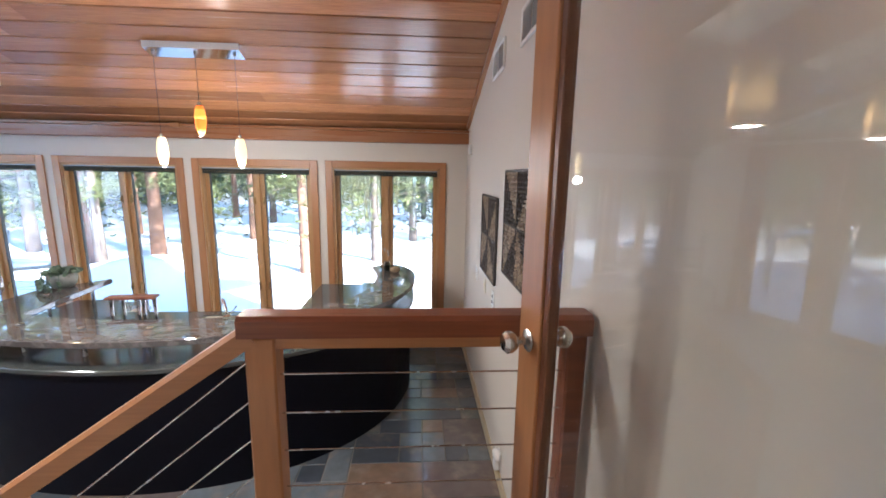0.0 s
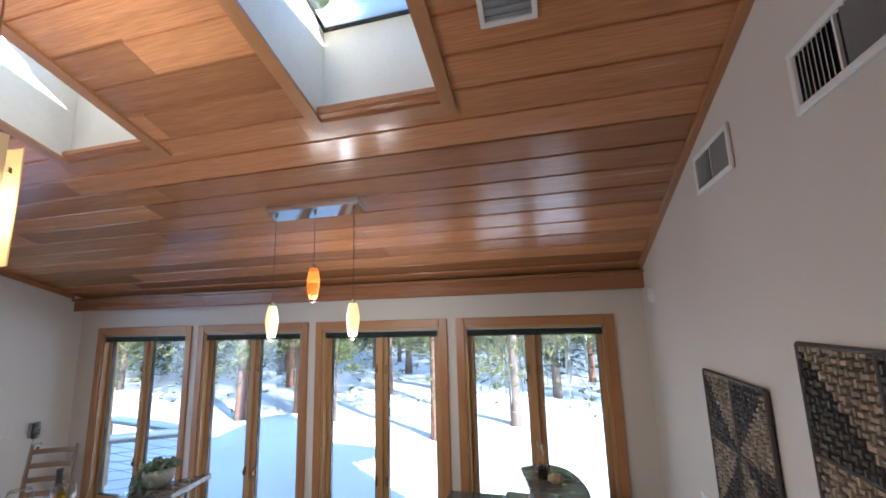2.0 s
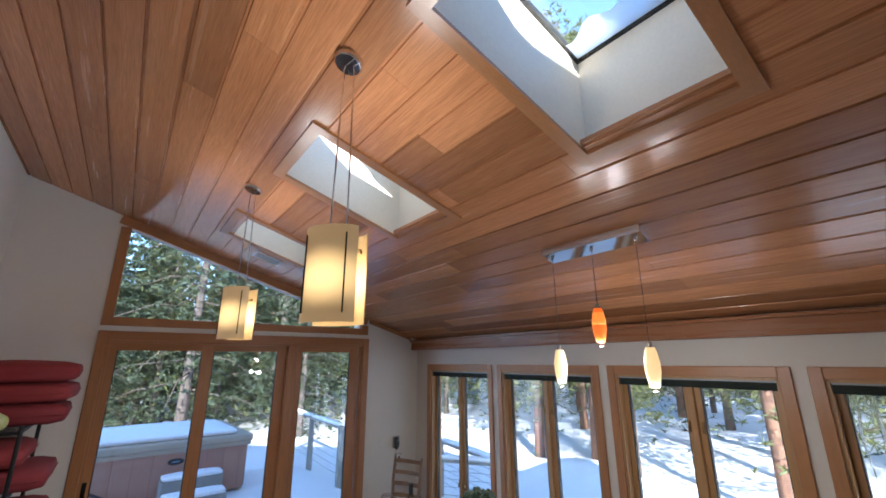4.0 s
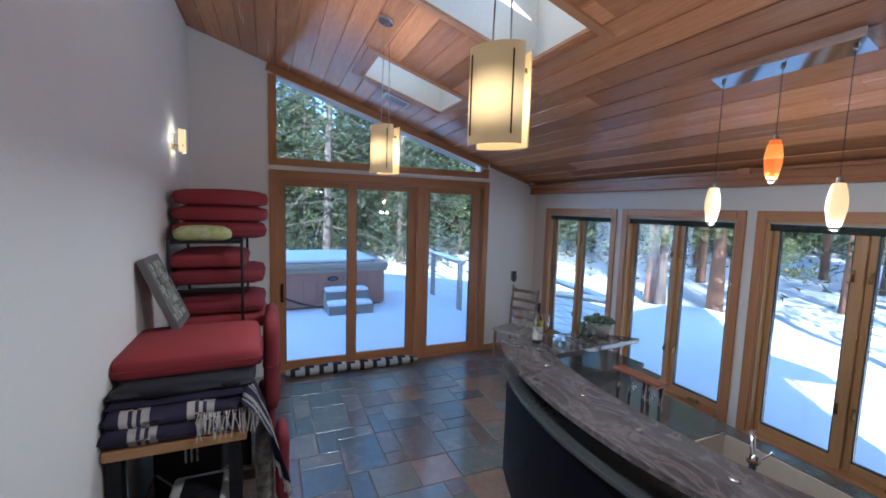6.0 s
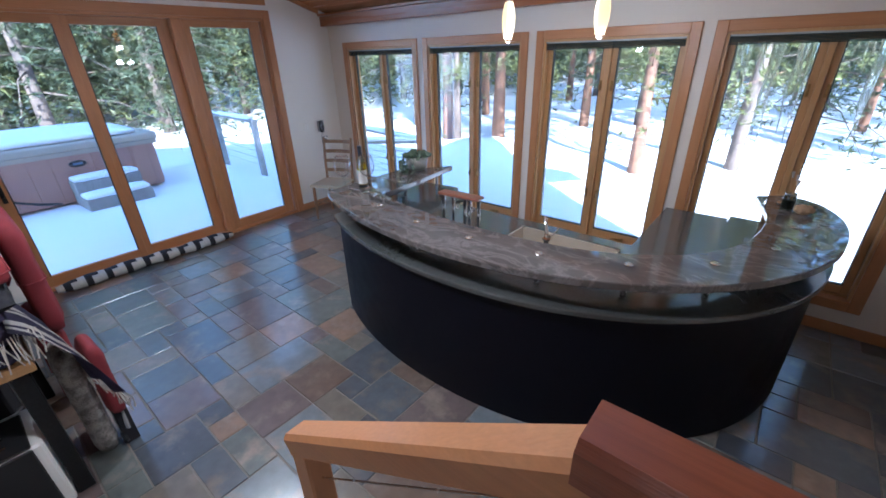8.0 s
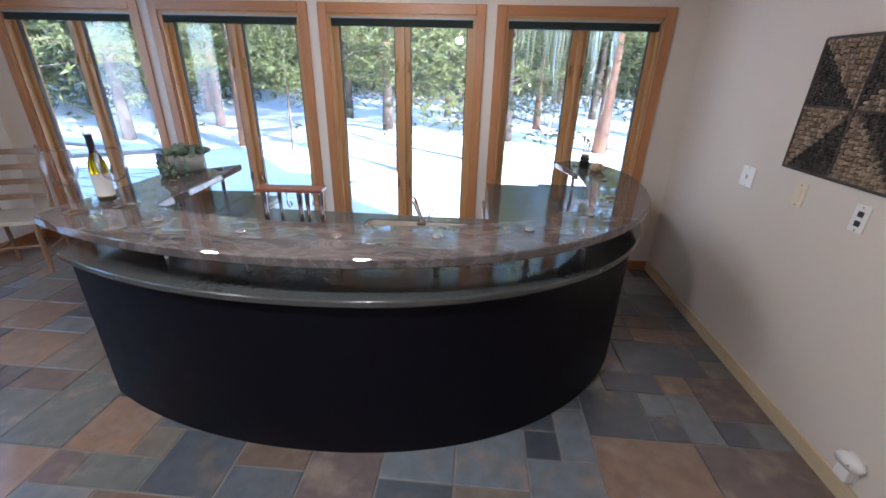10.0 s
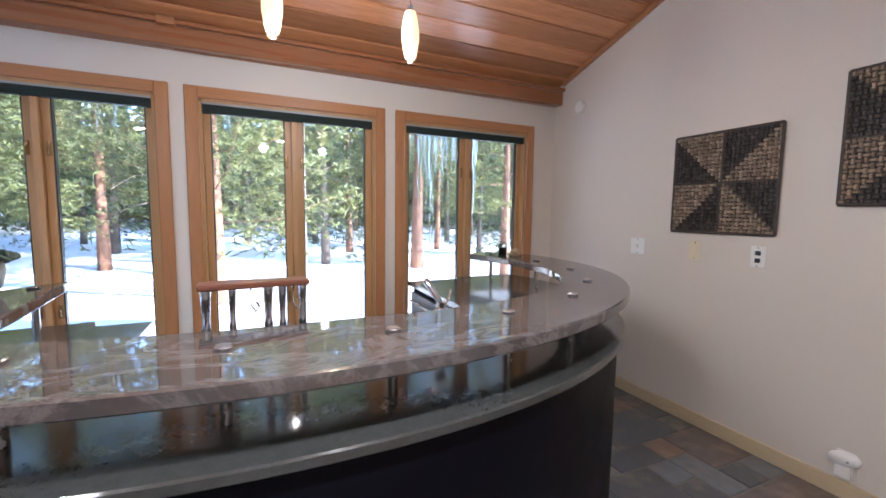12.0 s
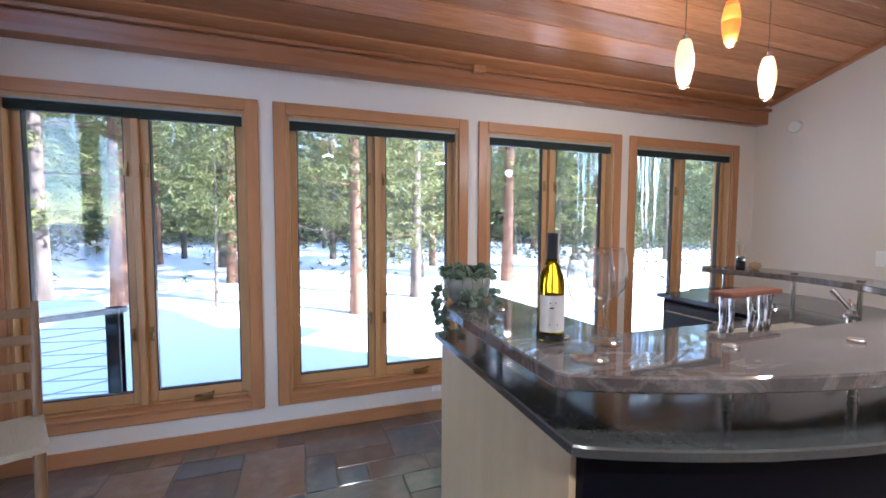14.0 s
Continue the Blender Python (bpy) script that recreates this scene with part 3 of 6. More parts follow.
part("frame", box(XL - 0.14, DOOR_Y0 + 0.06, 0.03, XL - 0.001, DOOR_Y0 + c + 0.02, DOOR_Z - 0.11), FIR, door)
part("frame", box(XL - 0.14, DOOR_Y1 - c - 0.02, 0.03, XL - 0.001, DOOR_Y1 - 0.06, DOOR_Z - 0.11), FIR, door)
part("mullion", box(XL - 0.10, 2.60, 0.03, XL + 0.012, 2.70, DOOR_Z - 0.11), FIR, door, bevel=0.004)
for n, (g0, g1, dx) in enumerate(((0.995, 1.71, -0.05), (1.826, 2.495, -0.092), (2.775, 3.40, -0.05))):
    lf, rt = (g0 - 0.075 if n == 0 else g0 - 0.06), (g1 + 0.06 if n < 2 else g1 + 0.12)
    if n == 1:
        rt = 2.60
    x0, x1 = XL + dx - 0.02, XL + dx + 0.02
    panel = part("door_panel", box(x0, lf, 0.035, x1, g0, DOOR_Z - 0.11), FIR, door, "glazed sliding panel", bevel=0.003)
    part("stile", box(x0, g1, 0.035, x1, rt, DOOR_Z - 0.11), FIR, panel, bevel=0.003)
    part("rail", box(x0, g0, 0.035, x1, g1, 0.135), FIR_Y, panel, bevel=0.003)
    part("rail", box(x0, g0, 2.21, x1, g1, DOOR_Z - 0.11), FIR_Y, panel, bevel=0.003)
    p = part("pane", box(XL + dx - 0.003, g0 - 0.002, 0.13, XL + dx + 0.003, g1 + 0.002, 2.215), GLASS, panel)
    p.visible_shadow = False
    seal = box(XL + dx - 0.012, g0, 0.135, XL + dx + 0.012, g0 + 0.008, 2.21)
    box(XL + dx - 0.012, g1 - 0.008, 0.135, XL + dx + 0.012, g1, 2.21, seal)
    part("gasket", seal, BLACK_PLASTIC, panel, "dark glazing seal")
    if n == 0:
        h = box(x1, lf + 0.022, 0.86, x1 + 0.012, lf + 0.052, 1.08)
        sweep([(x1 + 0.01, lf + 0.037, 0.90), (x1 + 0.05, lf + 0.037, 0.92), (x1 + 0.05, lf + 0.037, 1.03), (x1 + 0.01, lf + 0.037, 1.05)], 0.008, bm=h)
        part("door_handle", h, BLACK_IRON, panel, "black pull handle")

tr = structure(thing("window_5", "sloping triangular transom window in fir above the sliding doors", "window"))
ys, ye, zb = DOOR_Y0, DOOR_Y1 - 0.02, 2.44
part("casing", beam_between((ys + 0.0, ceil_z(ys) - 0.001), (ye, ceil_z(ye) - 0.001), 0.085, 0.022), FIR_Y, tr, bevel=0.003)
part("casing", box(XL - 0.06, ys, zb, XL + 0.021, ys + 0.085, ceil_z(ys + 0.085) - 0.09), FIR, tr, bevel=0.003)
part("casing", box(XL - 0.06, ys + 0.085, zb, XL + 0.021, ye - 0.09, zb + 0.08), FIR_Y, tr, bevel=0.003)
part("casing", box(XL - 0.06, ye - 0.09, zb, XL + 0.021, ye, ceil_z(ye) - 0.09), FIR, tr, bevel=0.003)
bmp = bmesh.new()
tri = [(ys + 0.06, zb + 0.04), (ye - 0.05, zb + 0.04), (ye - 0.05, ceil_z(ye - 0.05) - 0.06), (ys + 0.06, ceil_z(ys + 0.06) - 0.06)]
va, vb = [bmp.verts.new((XL - 0.05, y, z)) for y, z in tri], [bmp.verts.new((XL - 0.056, y, z)) for y, z in tri]
bmp.faces.new(va)
bmp.faces.new(vb[::-1])
for i in range(4):
    bmp.faces.new((va[i], vb[i], vb[(i + 1) % 4], va[(i + 1) % 4]))
bmesh.ops.recalc_face_normals(bmp, faces=bmp.faces)
p = part("pane", bmp, GLASS, tr)
p.visible_shadow = False
structure(part("trim_gable", slab_on_slope(XL, XL + 0.02, DOOR_Y1, YN - 0.12, -0.05, -0.001), FIR_Y), "thin cedar trim at the gable", "trim")

# ---- baseboards ----
bb = [("baseboard_east", box(XR - 0.014, EDGE_Y + 0.05, 0, XR, YN, 0.085), SASH), ("baseboard_north", box(XL, YN - 0.014, 0, XR - 0.014, YN, 0.085), FIR_X),
      ("baseboard_west", box(XL, DOOR_Y1, 0, XL + 0.014, YN - 0.014, 0.085), FIR_Y), ("baseboard_south", box(XL + 0.014, YS, 0, EDGE_X - 0.6, YS + 0.014, 0.085), FIR_X)]
for n, b, m in bb:
    structure(part(n, b, material("pale_baseboard", (0.62, 0.50, 0.32), 0.45, vary=0.1, scale=3, stretch=(3, 0.3, 3)) if n == "baseboard_east" else m, bevel=0.003), "wood baseboard", "baseboard")

# ---- landing and its steps ----
structure(part("landing", box(EDGE_X, YS, 0, XR, EDGE_Y + 0.02, LAND - 0.012), PAINT), "raised landing with painted face", "landing")
STEP_W = 0.28
for k in (1, 2):
    z = LAND * (3 - k) / 3
    st = structure(part("stair_step", box(EDGE_X - STEP_W * k, YS, 0, EDGE_X - STEP_W * (k - 1), EDGE_Y + 0.02, z - 0.012), PAINT), "painted stair step with slate tread", "step")

# ---- bar base, counters ----
def half_arc(cx, cy, al, ar, b, x0, x1, n=48, full=1.0):
    """The front of a lopsided ellipse from x0 to x1; full below 1 squares its right shoulder."""
    pts = []
    t0 = math.asin(max(-1, min(1, (x0 - cx) / al)))
    t1 = math.asin(max(0, min(1, (x1 - cx) / ar)) ** (1 / full))
    for i in range(n + 1):
        t = t0 + (t1 - t0) * i / n
        e = 1.0 if t < 0 else full
        pts.append((cx + (al * math.sin(t) if t < 0 else ar * math.sin(t) ** e), cy - b * max(0.0, math.cos(t)) ** e))
    return pts


CX, CY = -1.80, 3.75

# ---- the curved bar ----
bar = thing("bar_counter", "curved black bar with a maple end panel", "bar")
LOW_Z, TOP_Z = 0.815, 0.990                   # upper faces of the worktop and of the raised counter
BODY_Z = LOW_Z - 0.032
front = half_arc(CX, CY, 2.0, 1.71, 1.485, -2.92, -0.094, 60, 0.92)
inner = half_arc(CX, CY, 1.90, 1.52, 1.20, -2.50, -0.30, 40)
shell = prism(front + [(-0.104, 4.12), (-0.30, 4.12)] + inner[::-1] + [(-2.50, 2.60), (-2.92, 2.60)], 0.0, BODY_Z)
part("body", shell, BAR_BLACK, bar, "matt black curved front", smooth=True)
part("end_panel", box(-2.94, 2.545, 0.0, -2.92, 3.50, BODY_Z), MAPLE, bar, "pale maple end panel", bevel=0.002)
left = box(-2.919, 2.62, 0.06, -2.42, 3.49, BODY_Z)
part("cabinet_body", left, MAPLE, bar, "maple cabinet under the counter")
kick = box(-2.90, 2.62, 0.0, -2.46, 3.45, 0.06)
part("toe_kick", kick, BAR_BLACK, bar)
for k in range(2):
    d = part("cabinet_door", box(-2.419, 2.66 + 0.33 * k, 0.08, -2.401, 2.975 + 0.33 * k, 0.75), MAPLE, bar, bevel=0.002)
    part("handle", tube((-2.38, 2.70 + 0.26 * k + 0.2, 0.60), (-2.38, 2.70 + 0.26 * k + 0.2, 0.72), 0.006), STEEL, d)



def resample(pts, n):
    """n + 1 points at even steps along a line of points."""
    ds = [0.0]
    for p, q in zip(pts, pts[1:]):
        ds.append(ds[-1] + math.dist(p, q))
    out, k = [], 0
    for i in range(n + 1):
        d = ds[-1] * i / n
        while k < len(pts) - 2 and ds[k + 1] < d:
            k += 1
        f = (d - ds[k]) / max(1e-9, ds[k + 1] - ds[k])
        out.append((pts[k][0] + (pts[k + 1][0] - pts[k][0]) * f, pts[k][1] + (pts[k + 1][1] - pts[k][1]) * f))
    return out


def band(outer, inner, z0, z1, n=96, lip=0.005):
    """A slab between two lines, with eased upper and lower edges."""
    bm = bmesh.new()
    rows = []
    for p, q in zip(resample(outer, n), resample(inner, n)):
        p, q = Vector((*p, 0)), Vector((*q, 0))
        d = (q - p).normalized() * lip
        up = Vector((0, 0, 1))
        ring = [p + d + up * z1, q - d + up * z1, q + up * (z1 - lip), q + up * (z0 + lip), q - d + up * z0, p + d + up * z0, p + up * (z0 + lip), p + up * (z1 - lip)]
        rows.append([bm.verts.new(v) for v in ring])
    for a, b in zip(rows, rows[1:]):
        for i in range(8):
            bm.faces.new((a[i], a[(i + 1) % 8], b[(i + 1) % 8], b[i]))
    bm.faces.new(rows[0])
    bm.faces.new(rows[-1][::-1])
    bmesh.ops.recalc_face_normals(bm, faces=bm.faces)
    return bm


counter = thing("bar_worktop", "polished green-black granite worktop wrapped round the bar", "countertop")
low_front = half_arc(CX, CY, 2.06, 1.745, 1.51, -2.962, -0.058, 64, 0.92)
outer = [(-2.955, 3.56)] + low_front + [(-0.07, 3.97), (-0.14, 4.14)]
inner = [(-2.60, 3.60), (-2.60, 2.74)] + half_arc(CX, CY, 1.94, 1.45, 1.06, -2.56, -0.75, 40) + [(-0.62, 3.45), (-0.60, 4.16)]
part("front_slab", band(outer, inner, BODY_Z + 0.001, LOW_Z, 160), GREEN_STONE, counter)
SX0, SX1, SY0, SY1 = -1.70, -1.03, 2.86, 3.17
for x0, x1, y0, y1 in ((-2.61, -2.38, 2.741, 3.52), (-2.38, SX0, 2.70, 3.26), (SX0, SX1, 2.70, SY0), (SX0, SX1, SY1, 3.26), (SX1, -1.0, 2.75, 3.26), (-1.0, -0.605, 2.90, 4.10)):
    part("inner_slab", box(x0, y0, BODY_Z + 0.002, x1, y1, LOW_Z - 0.0015), GREEN_STONE, counter)
sink = thing("bar_sink", "shallow beige sink set into the worktop", "sink", at=((SX0 + SX1) / 2, (SY0 + SY1) / 2, LOW_Z - 0.213))
BEIGE = material("beige_enamel", (0.50, 0.44, 0.36), 0.25, vary=0.05, scale=6, bump=0.0)
w2, h2 = (SX1 - SX0) / 2, (SY1 - SY0) / 2
basin = box(-w2, -h2, 0.0, w2, h2, 0.01)
for x0, x1, y0, y1 in ((-w2, -w2 + 0.012, -h2, h2), (w2 - 0.012, w2, -h2, h2), (-w2, w2, -h2, -h2 + 0.012), (-w2, w2, h2 - 0.012, h2)):
    box(x0, y0, 0.01, x1, y1, 0.205, basin)
part("basin", basin, BEIGE, sink)
part("drain", lathe([(0.03, 0.0), (0.03, 0.014), (0.012, 0.012), (0.0, 0.012)], 16), STEEL, sink, "steel drain")
rim = sweep([(-w2, -h2, 0.203), (-w2, h2 - 0.04, 0.203), (-w2 + 0.03, h2, 0.203), (w2 - 0.03, h2, 0.203), (w2, h2 - 0.04, 0.203), (w2, -h2, 0.203)], 0.006, 6)
part("rim", rim, BLACK_PLASTIC, sink, "dark rim")
faucet = thing("faucet", "slim chrome bar faucet beside the sink", "faucet", at=(-1.34, 2.785, LOW_Z))
part("body", lathe([(0.028, 0), (0.028, 0.006), (0.017, 0.012), (0.016, 0.115), (0.026, 0.122), (0.027, 0.132), (0.018, 0.138), (0.016, 0.155), (0, 0.158)], 24), CHROME, faucet, smooth=True)
part("spout", sweep([(0.0, 0.0, 0.145), (-0.020, 0.022, 0.185), (-0.042, 0.045, 0.228), (-0.046, 0.050, 0.236)], [0.011, 0.012, 0.013, 0.010], 12), CHROME, faucet, smooth=True)
part("lever", sweep([(0.014, 0.0, 0.140), (0.030, 0.010, 0.155), (0.046, 0.024, 0.180), (0.052, 0.032, 0.192)], [0.004, 0.004, 0.005, 0.006], 10), CHROME, faucet, smooth=True)

top = thing("raised_granite_counter", "raised veined granite bar counter on steel posts", "countertop")
hi_front = half_arc(CX, CY, 2.12, 1.755, 1.515, -3.005, -0.045, 64, 0.92)
end_arc = [(CX + 1.755 * math.cos(a), CY + 1.15 * math.sin(a)) for a in [0.06 + 0.06 * k for k in range(6)]]
outer = [(-3.0, 3.28)] + hi_front + end_arc + [(-0.24, 4.225), (-0.36, 4.24)]
inner = [(-2.69, 3.63), (-2.64, 3.15), (-2.61, 2.73)] + half_arc(CX, CY, 1.94, 1.395, 1.15, -2.50, -0.405, 64, 0.75) + [(-0.424, 3.86), (-0.47, 4.06), (-0.49, 4.14)]
part("slab", band(outer, inner, TOP_Z - 0.040, TOP_Z, 160), GRANITE, top)
POSTS = [(-2.44, 2.52), (-2.03, 2.445), (-1.636, 2.44), (-1.24, 2.49), (-0.854, 2.63), (-0.543, 2.875), (-0.338, 3.22), (-0.276, 3.61), (-0.36, 4.05), (-2.82, 2.75), (-2.82, 3.15), (-2.74, 3.47)]
for x, y in POSTS:
    ps = part("post", tube((x, y, LOW_Z + 0.0005), (x, y, TOP_Z - 0.0405), 0.013, n=16), STEEL, top, "brushed steel post", smooth=True)
    cap = lathe([(0.020, 0.0), (0.021, 0.002), (0.021, 0.006), (0.018, 0.009), (0.0, 0.0095)], 18, at=(x, y, TOP_Z + 0.0005))
    part("cap", cap, STEEL, ps, "flat steel cap on the stone", smooth=True)

# cabinet and cooler under the short arm
cab = thing("under_counter_cooler", "black under-counter cooler with a steel handle beneath the worktop", "cooler", at=(0, 0, 0))
part("body", box(-0.975, 3.30, 0.02, -0.62, 4.06, BODY_Z - 0.004), BAR_BLACK, cab, bevel=0.004)
cd = part("door", box(-1.0, 3.32, 0.10, -0.976, 4.04, 0.755), BLACK_PLASTIC, cab, "dark glass door", bevel=0.004)
part("handle", tube((-1.02, 3.36, 0.70), (-1.02, 4.0, 0.70), 0.008), STEEL, cd, "steel bar handle")
part("vent", box(-0.99, 3.34, 0.03, -0.976, 4.02, 0.09), GREY_PLASTIC, cab)
bk = box(-2.40, 2.72, 0.0, -1.0, 3.19, 0.598)
backs = thing("bar_cabinet", "maple cabinets behind the bar beneath the worktop", "cabinet")
part("body", bk, MAPLE, backs)
for k in range(3):
    d = part("cabinet_door", box(-2.38 + 0.46 * k, 3.191, 0.08, -1.94 + 0.46 * k, 3.209, 0.59), MAPLE, backs, bevel=0.002)
    part("handle", tube((-2.02 + 0.46 * k, 3.215, 0.42), (-2.02 + 0.46 * k, 3.215, 0.54), 0.006), STEEL, d)

# little shelf on tubes, over the worktop
tray = thing("bottle_opener_shelf", "small cherry wood shelf on turned chrome legs standing on the worktop", "shelf", at=(-1.965, 2.80, LOW_Z), turn=4)
part("board", box(-0.155, -0.040, 0.252, 0.155, 0.040, 0.270), CHERRY, tray, bevel=0.004)
for x, y, r in ((-0.135, 0.0, 0.012), (-0.065, 0.012, 0.010), (0.035, 0.0, 0.013), (0.075, -0.012, 0.011), (0.138, 0.0, 0.012)):
    lg = lathe([(r * 1.9, 0.0), (r * 1.9, 0.010), (r * 0.8, 0.018), (r * 0.75, 0.11), (r * 1.15, 0.13), (r * 0.8, 0.15), (r, 0.20), (r * 1.2, 0.245), (r * 1.2, 0.252)], 14, at=(x, y, 0))
    part("leg", lg, CHROME, tray, smooth=True)
for x in (-0.015, 0.105):
    part("hook", sweep([(x, -0.03, 0.252), (x, -0.03, 0.20), (x + 0.012, -0.035, 0.18), (x + 0.022, -0.03, 0.195), (x + 0.014, -0.03, 0.21)], 0.004, 8), CHROME, tray)

# ---- railing of the landing and stair ----
RAIL_Y0, RAIL_Y1 = 1.11, 1.20
rail = thing("stair_railing", "redwood and fir railing with steel cables beside the landing steps", "railing")
A_TOP, B_TOP = 1.533, 0.955


def wood_rail(p, q, w, h, y0, y1, shape=0.012):
    """A rail with rounded shoulders along x between two heights (x, top z)."""
    bm = bmesh.new()
    d = Vector((q[0] - p[0], 0, q[1] - p[1])).normalized()
    up = Vector((-d.z, 0, d.x)) if d.x > 0 else Vector((d.z, 0, -d.x))
    up = up if up.z > 0 else -up
    s = shape
    sec = [(y0, -h), (y1, -h), (y1, -s), (y1 - s, 0), (y0 + s, 0), (y0, -s)]
    rings = [[bm.verts.new(Vector((x, y, z)) + up * o) for y, o in sec] for x, z in (p, q)]
    n = len(sec)
    for i in range(n):
        bm.faces.new((rings[0][i], rings[0][(i + 1) % n], rings[1][(i + 1) % n], rings[1][i]))
    bm.faces.new(rings[0])
    bm.faces.new(rings[1][::-1])
    bmesh.ops.recalc_face_normals(bm, faces=bm.faces)
    return bm


part("top_rail", wood_rail((-0.53, A_TOP), (0.485, A_TOP), 0.09, 0.062, RAIL_Y0, RAIL_Y1), RAIL, rail, "redwood landing rail")
part("hand_rail", wood_rail((-1.31, B_TOP), (-0.516, A_TOP - 0.028), 0.09, 0.062, RAIL_Y0 + 0.004, RAIL_Y1 - 0.004), FIR_X, rail, "sloping fir stair rail")
part("post", box(-0.515, 1.118, LAND, -0.43, 1.192, A_TOP - 0.063), FIR, rail, "fir newel post", bevel=0.006)
part("post", box(0.415, 1.118, LAND, 0.475, 1.192, A_TOP - 0.063), RAIL, rail, "redwood end post", bevel=0.006)
part("post", box(-1.29, 1.12, 0.0, -1.21, 1.19, B_TOP - 0.02), FIR, rail, "fir newel post at the stair foot", bevel=0.006)
part("under_rail", wood_rail((-0.43, A_TOP - 0.064), (0.415, A_TOP - 0.064), 0.05, 0.035, 1.128, 1.182, 0.002), FIR_X, rail)
for k in range(5):
    z = A_TOP - 0.19 - 0.125 * k
    part("cable", tube((-0.43, 1.155, z), (0.415, 1.155, z), 0.0028, n=6), STEEL, rail)
    part("cable", tube((-1.21, 1.155, B_TOP - 0.13 - 0.125 * k), (-0.515, 1.155, A_TOP - 0.145 - 0.125 * k), 0.0028, n=6), STEEL, rail)

# ---- glazed door at the head of the landing, standing open ----
ang = math.degrees(math.atan2(0.415 - 0.25, 0.994 - 0.10))
leaf = thing("door_2", "fir door with one full glass pane, standing open against the wall", "door", at=(0.415, 0.10, LAND + 0.012), turn=90 + ang, kind="structure")
DL, DH = 0.905, 2.03
part("stile", box(DL - 0.105, -0.02, 0, DL, 0.02, DH), FIR, leaf, bevel=0.003)
part("stile", box(0, -0.02, 0, 0.105, 0.02, DH), FIR, leaf, bevel=0.003)
part("rail", box(0.105, -0.0195, 0, DL - 0.105, 0.0195, 0.20), FIR_Y, leaf, bevel=0.003)
part("rail", box(0.105, -0.0195, DH - 0.11, DL - 0.105, 0.0195, DH), FIR_Y, leaf, bevel=0.003)
bead = box(DL - 0.130, -0.014, 0.2, DL - 0.105, 0.014, DH - 0.11)
box(0.105, -0.014, 0.2, 0.117, 0.014, DH - 0.11, bead)
part("glazing_bead", bead, DARK_WOOD, leaf, "dark glazing bead", bevel=0.003)
pg = part("pane", box(0.107, -0.004, 0.195, DL - 0.107, 0.004, DH - 0.105), GLASS, leaf)
pg.visible_shadow = False
for s in (-1, 1):
    kn = lathe([(0.026, 0), (0.028, 0.004), (0.022, 0.008), (0.010, 0.012), (0.010, 0.030), (0.020, 0.036), (0.027, 0.048), (0.027, 0.058), (0.018, 0.068), (0.0, 0.070)], 20)
    bmesh.ops.transform(kn, matrix=Matrix.Translation((DL - 0.055, 0.02 * s, 0.985)) @ Matrix.Rotation(-s * math.pi / 2, 4, "X"), verts=kn.verts)
    part("door_knob", kn, STEEL, leaf, "brushed nickel knob", smooth=True)
jam = structure(thing("door_frame", "fir door frame in the landing wall", "door frame"))
for x0, x1 in ((DW0, DW0 + 0.02), (DW1 - 0.02, DW1)):
    part("jamb", box(x0, YS - 0.13, LAND, x1, YS + 0.002, DWZ), FIR, jam)
part("head", box(DW0 + 0.02, YS - 0.13, DWZ - 0.02, DW1 - 0.02, YS + 0.002, DWZ), FIR_X, jam)
part("casing", box(DW0 - 0.08, YS, LAND, DW0 + 0.008, YS + 0.018, DWZ + 0.08), FIR, jam, bevel=0.003)
part("casing", box(DW1 - 0.008, YS, LAND, XR - 0.002, YS + 0.018, DWZ + 0.08), FIR, jam, bevel=0.003)
part("casing", box(DW0 + 0.008, YS, DWZ - 0.008, DW1 - 0.008, YS + 0.018, DWZ + 0.08), FIR_X, jam, bevel=0.003)

# ---- lamps ----
def lamp_light(name, at, watts, size, color=(1.0, 0.92, 0.81)):
    l = new(name, bpy.data.lights.new(name, "POINT"))
    l.data.energy, l.data.shadow_soft_size, l.data.color = watts, size, color
    l.location = at
    return l


CREAM = glowing("lit_cream_glass", (0.64, 0.52, 0.34), (1.0, 0.60, 0.22), 0.035, (0, 0, 0.15), 0.55, 0.075)
AMBER = glowing("lit_amber_glass", (0.8, 0.25, 0.04), (1.0, 0.13, 0.012), 0.15)
AMBER_TOP = glowing("lit_amber_glass_top", (0.85, 0.4, 0.08), (1.0, 0.24, 0.03), 0.17)
PALE = glowing("lit_pale_glass", (0.85, 0.75, 0.45), (1.0, 0.62, 0.25), 0.15)
HOT = glowing("lamp_bulb", (1, 0.9, 0.7), (1.0, 0.75, 0.42), 2.0)
CLEAR = DRINK_GLASS

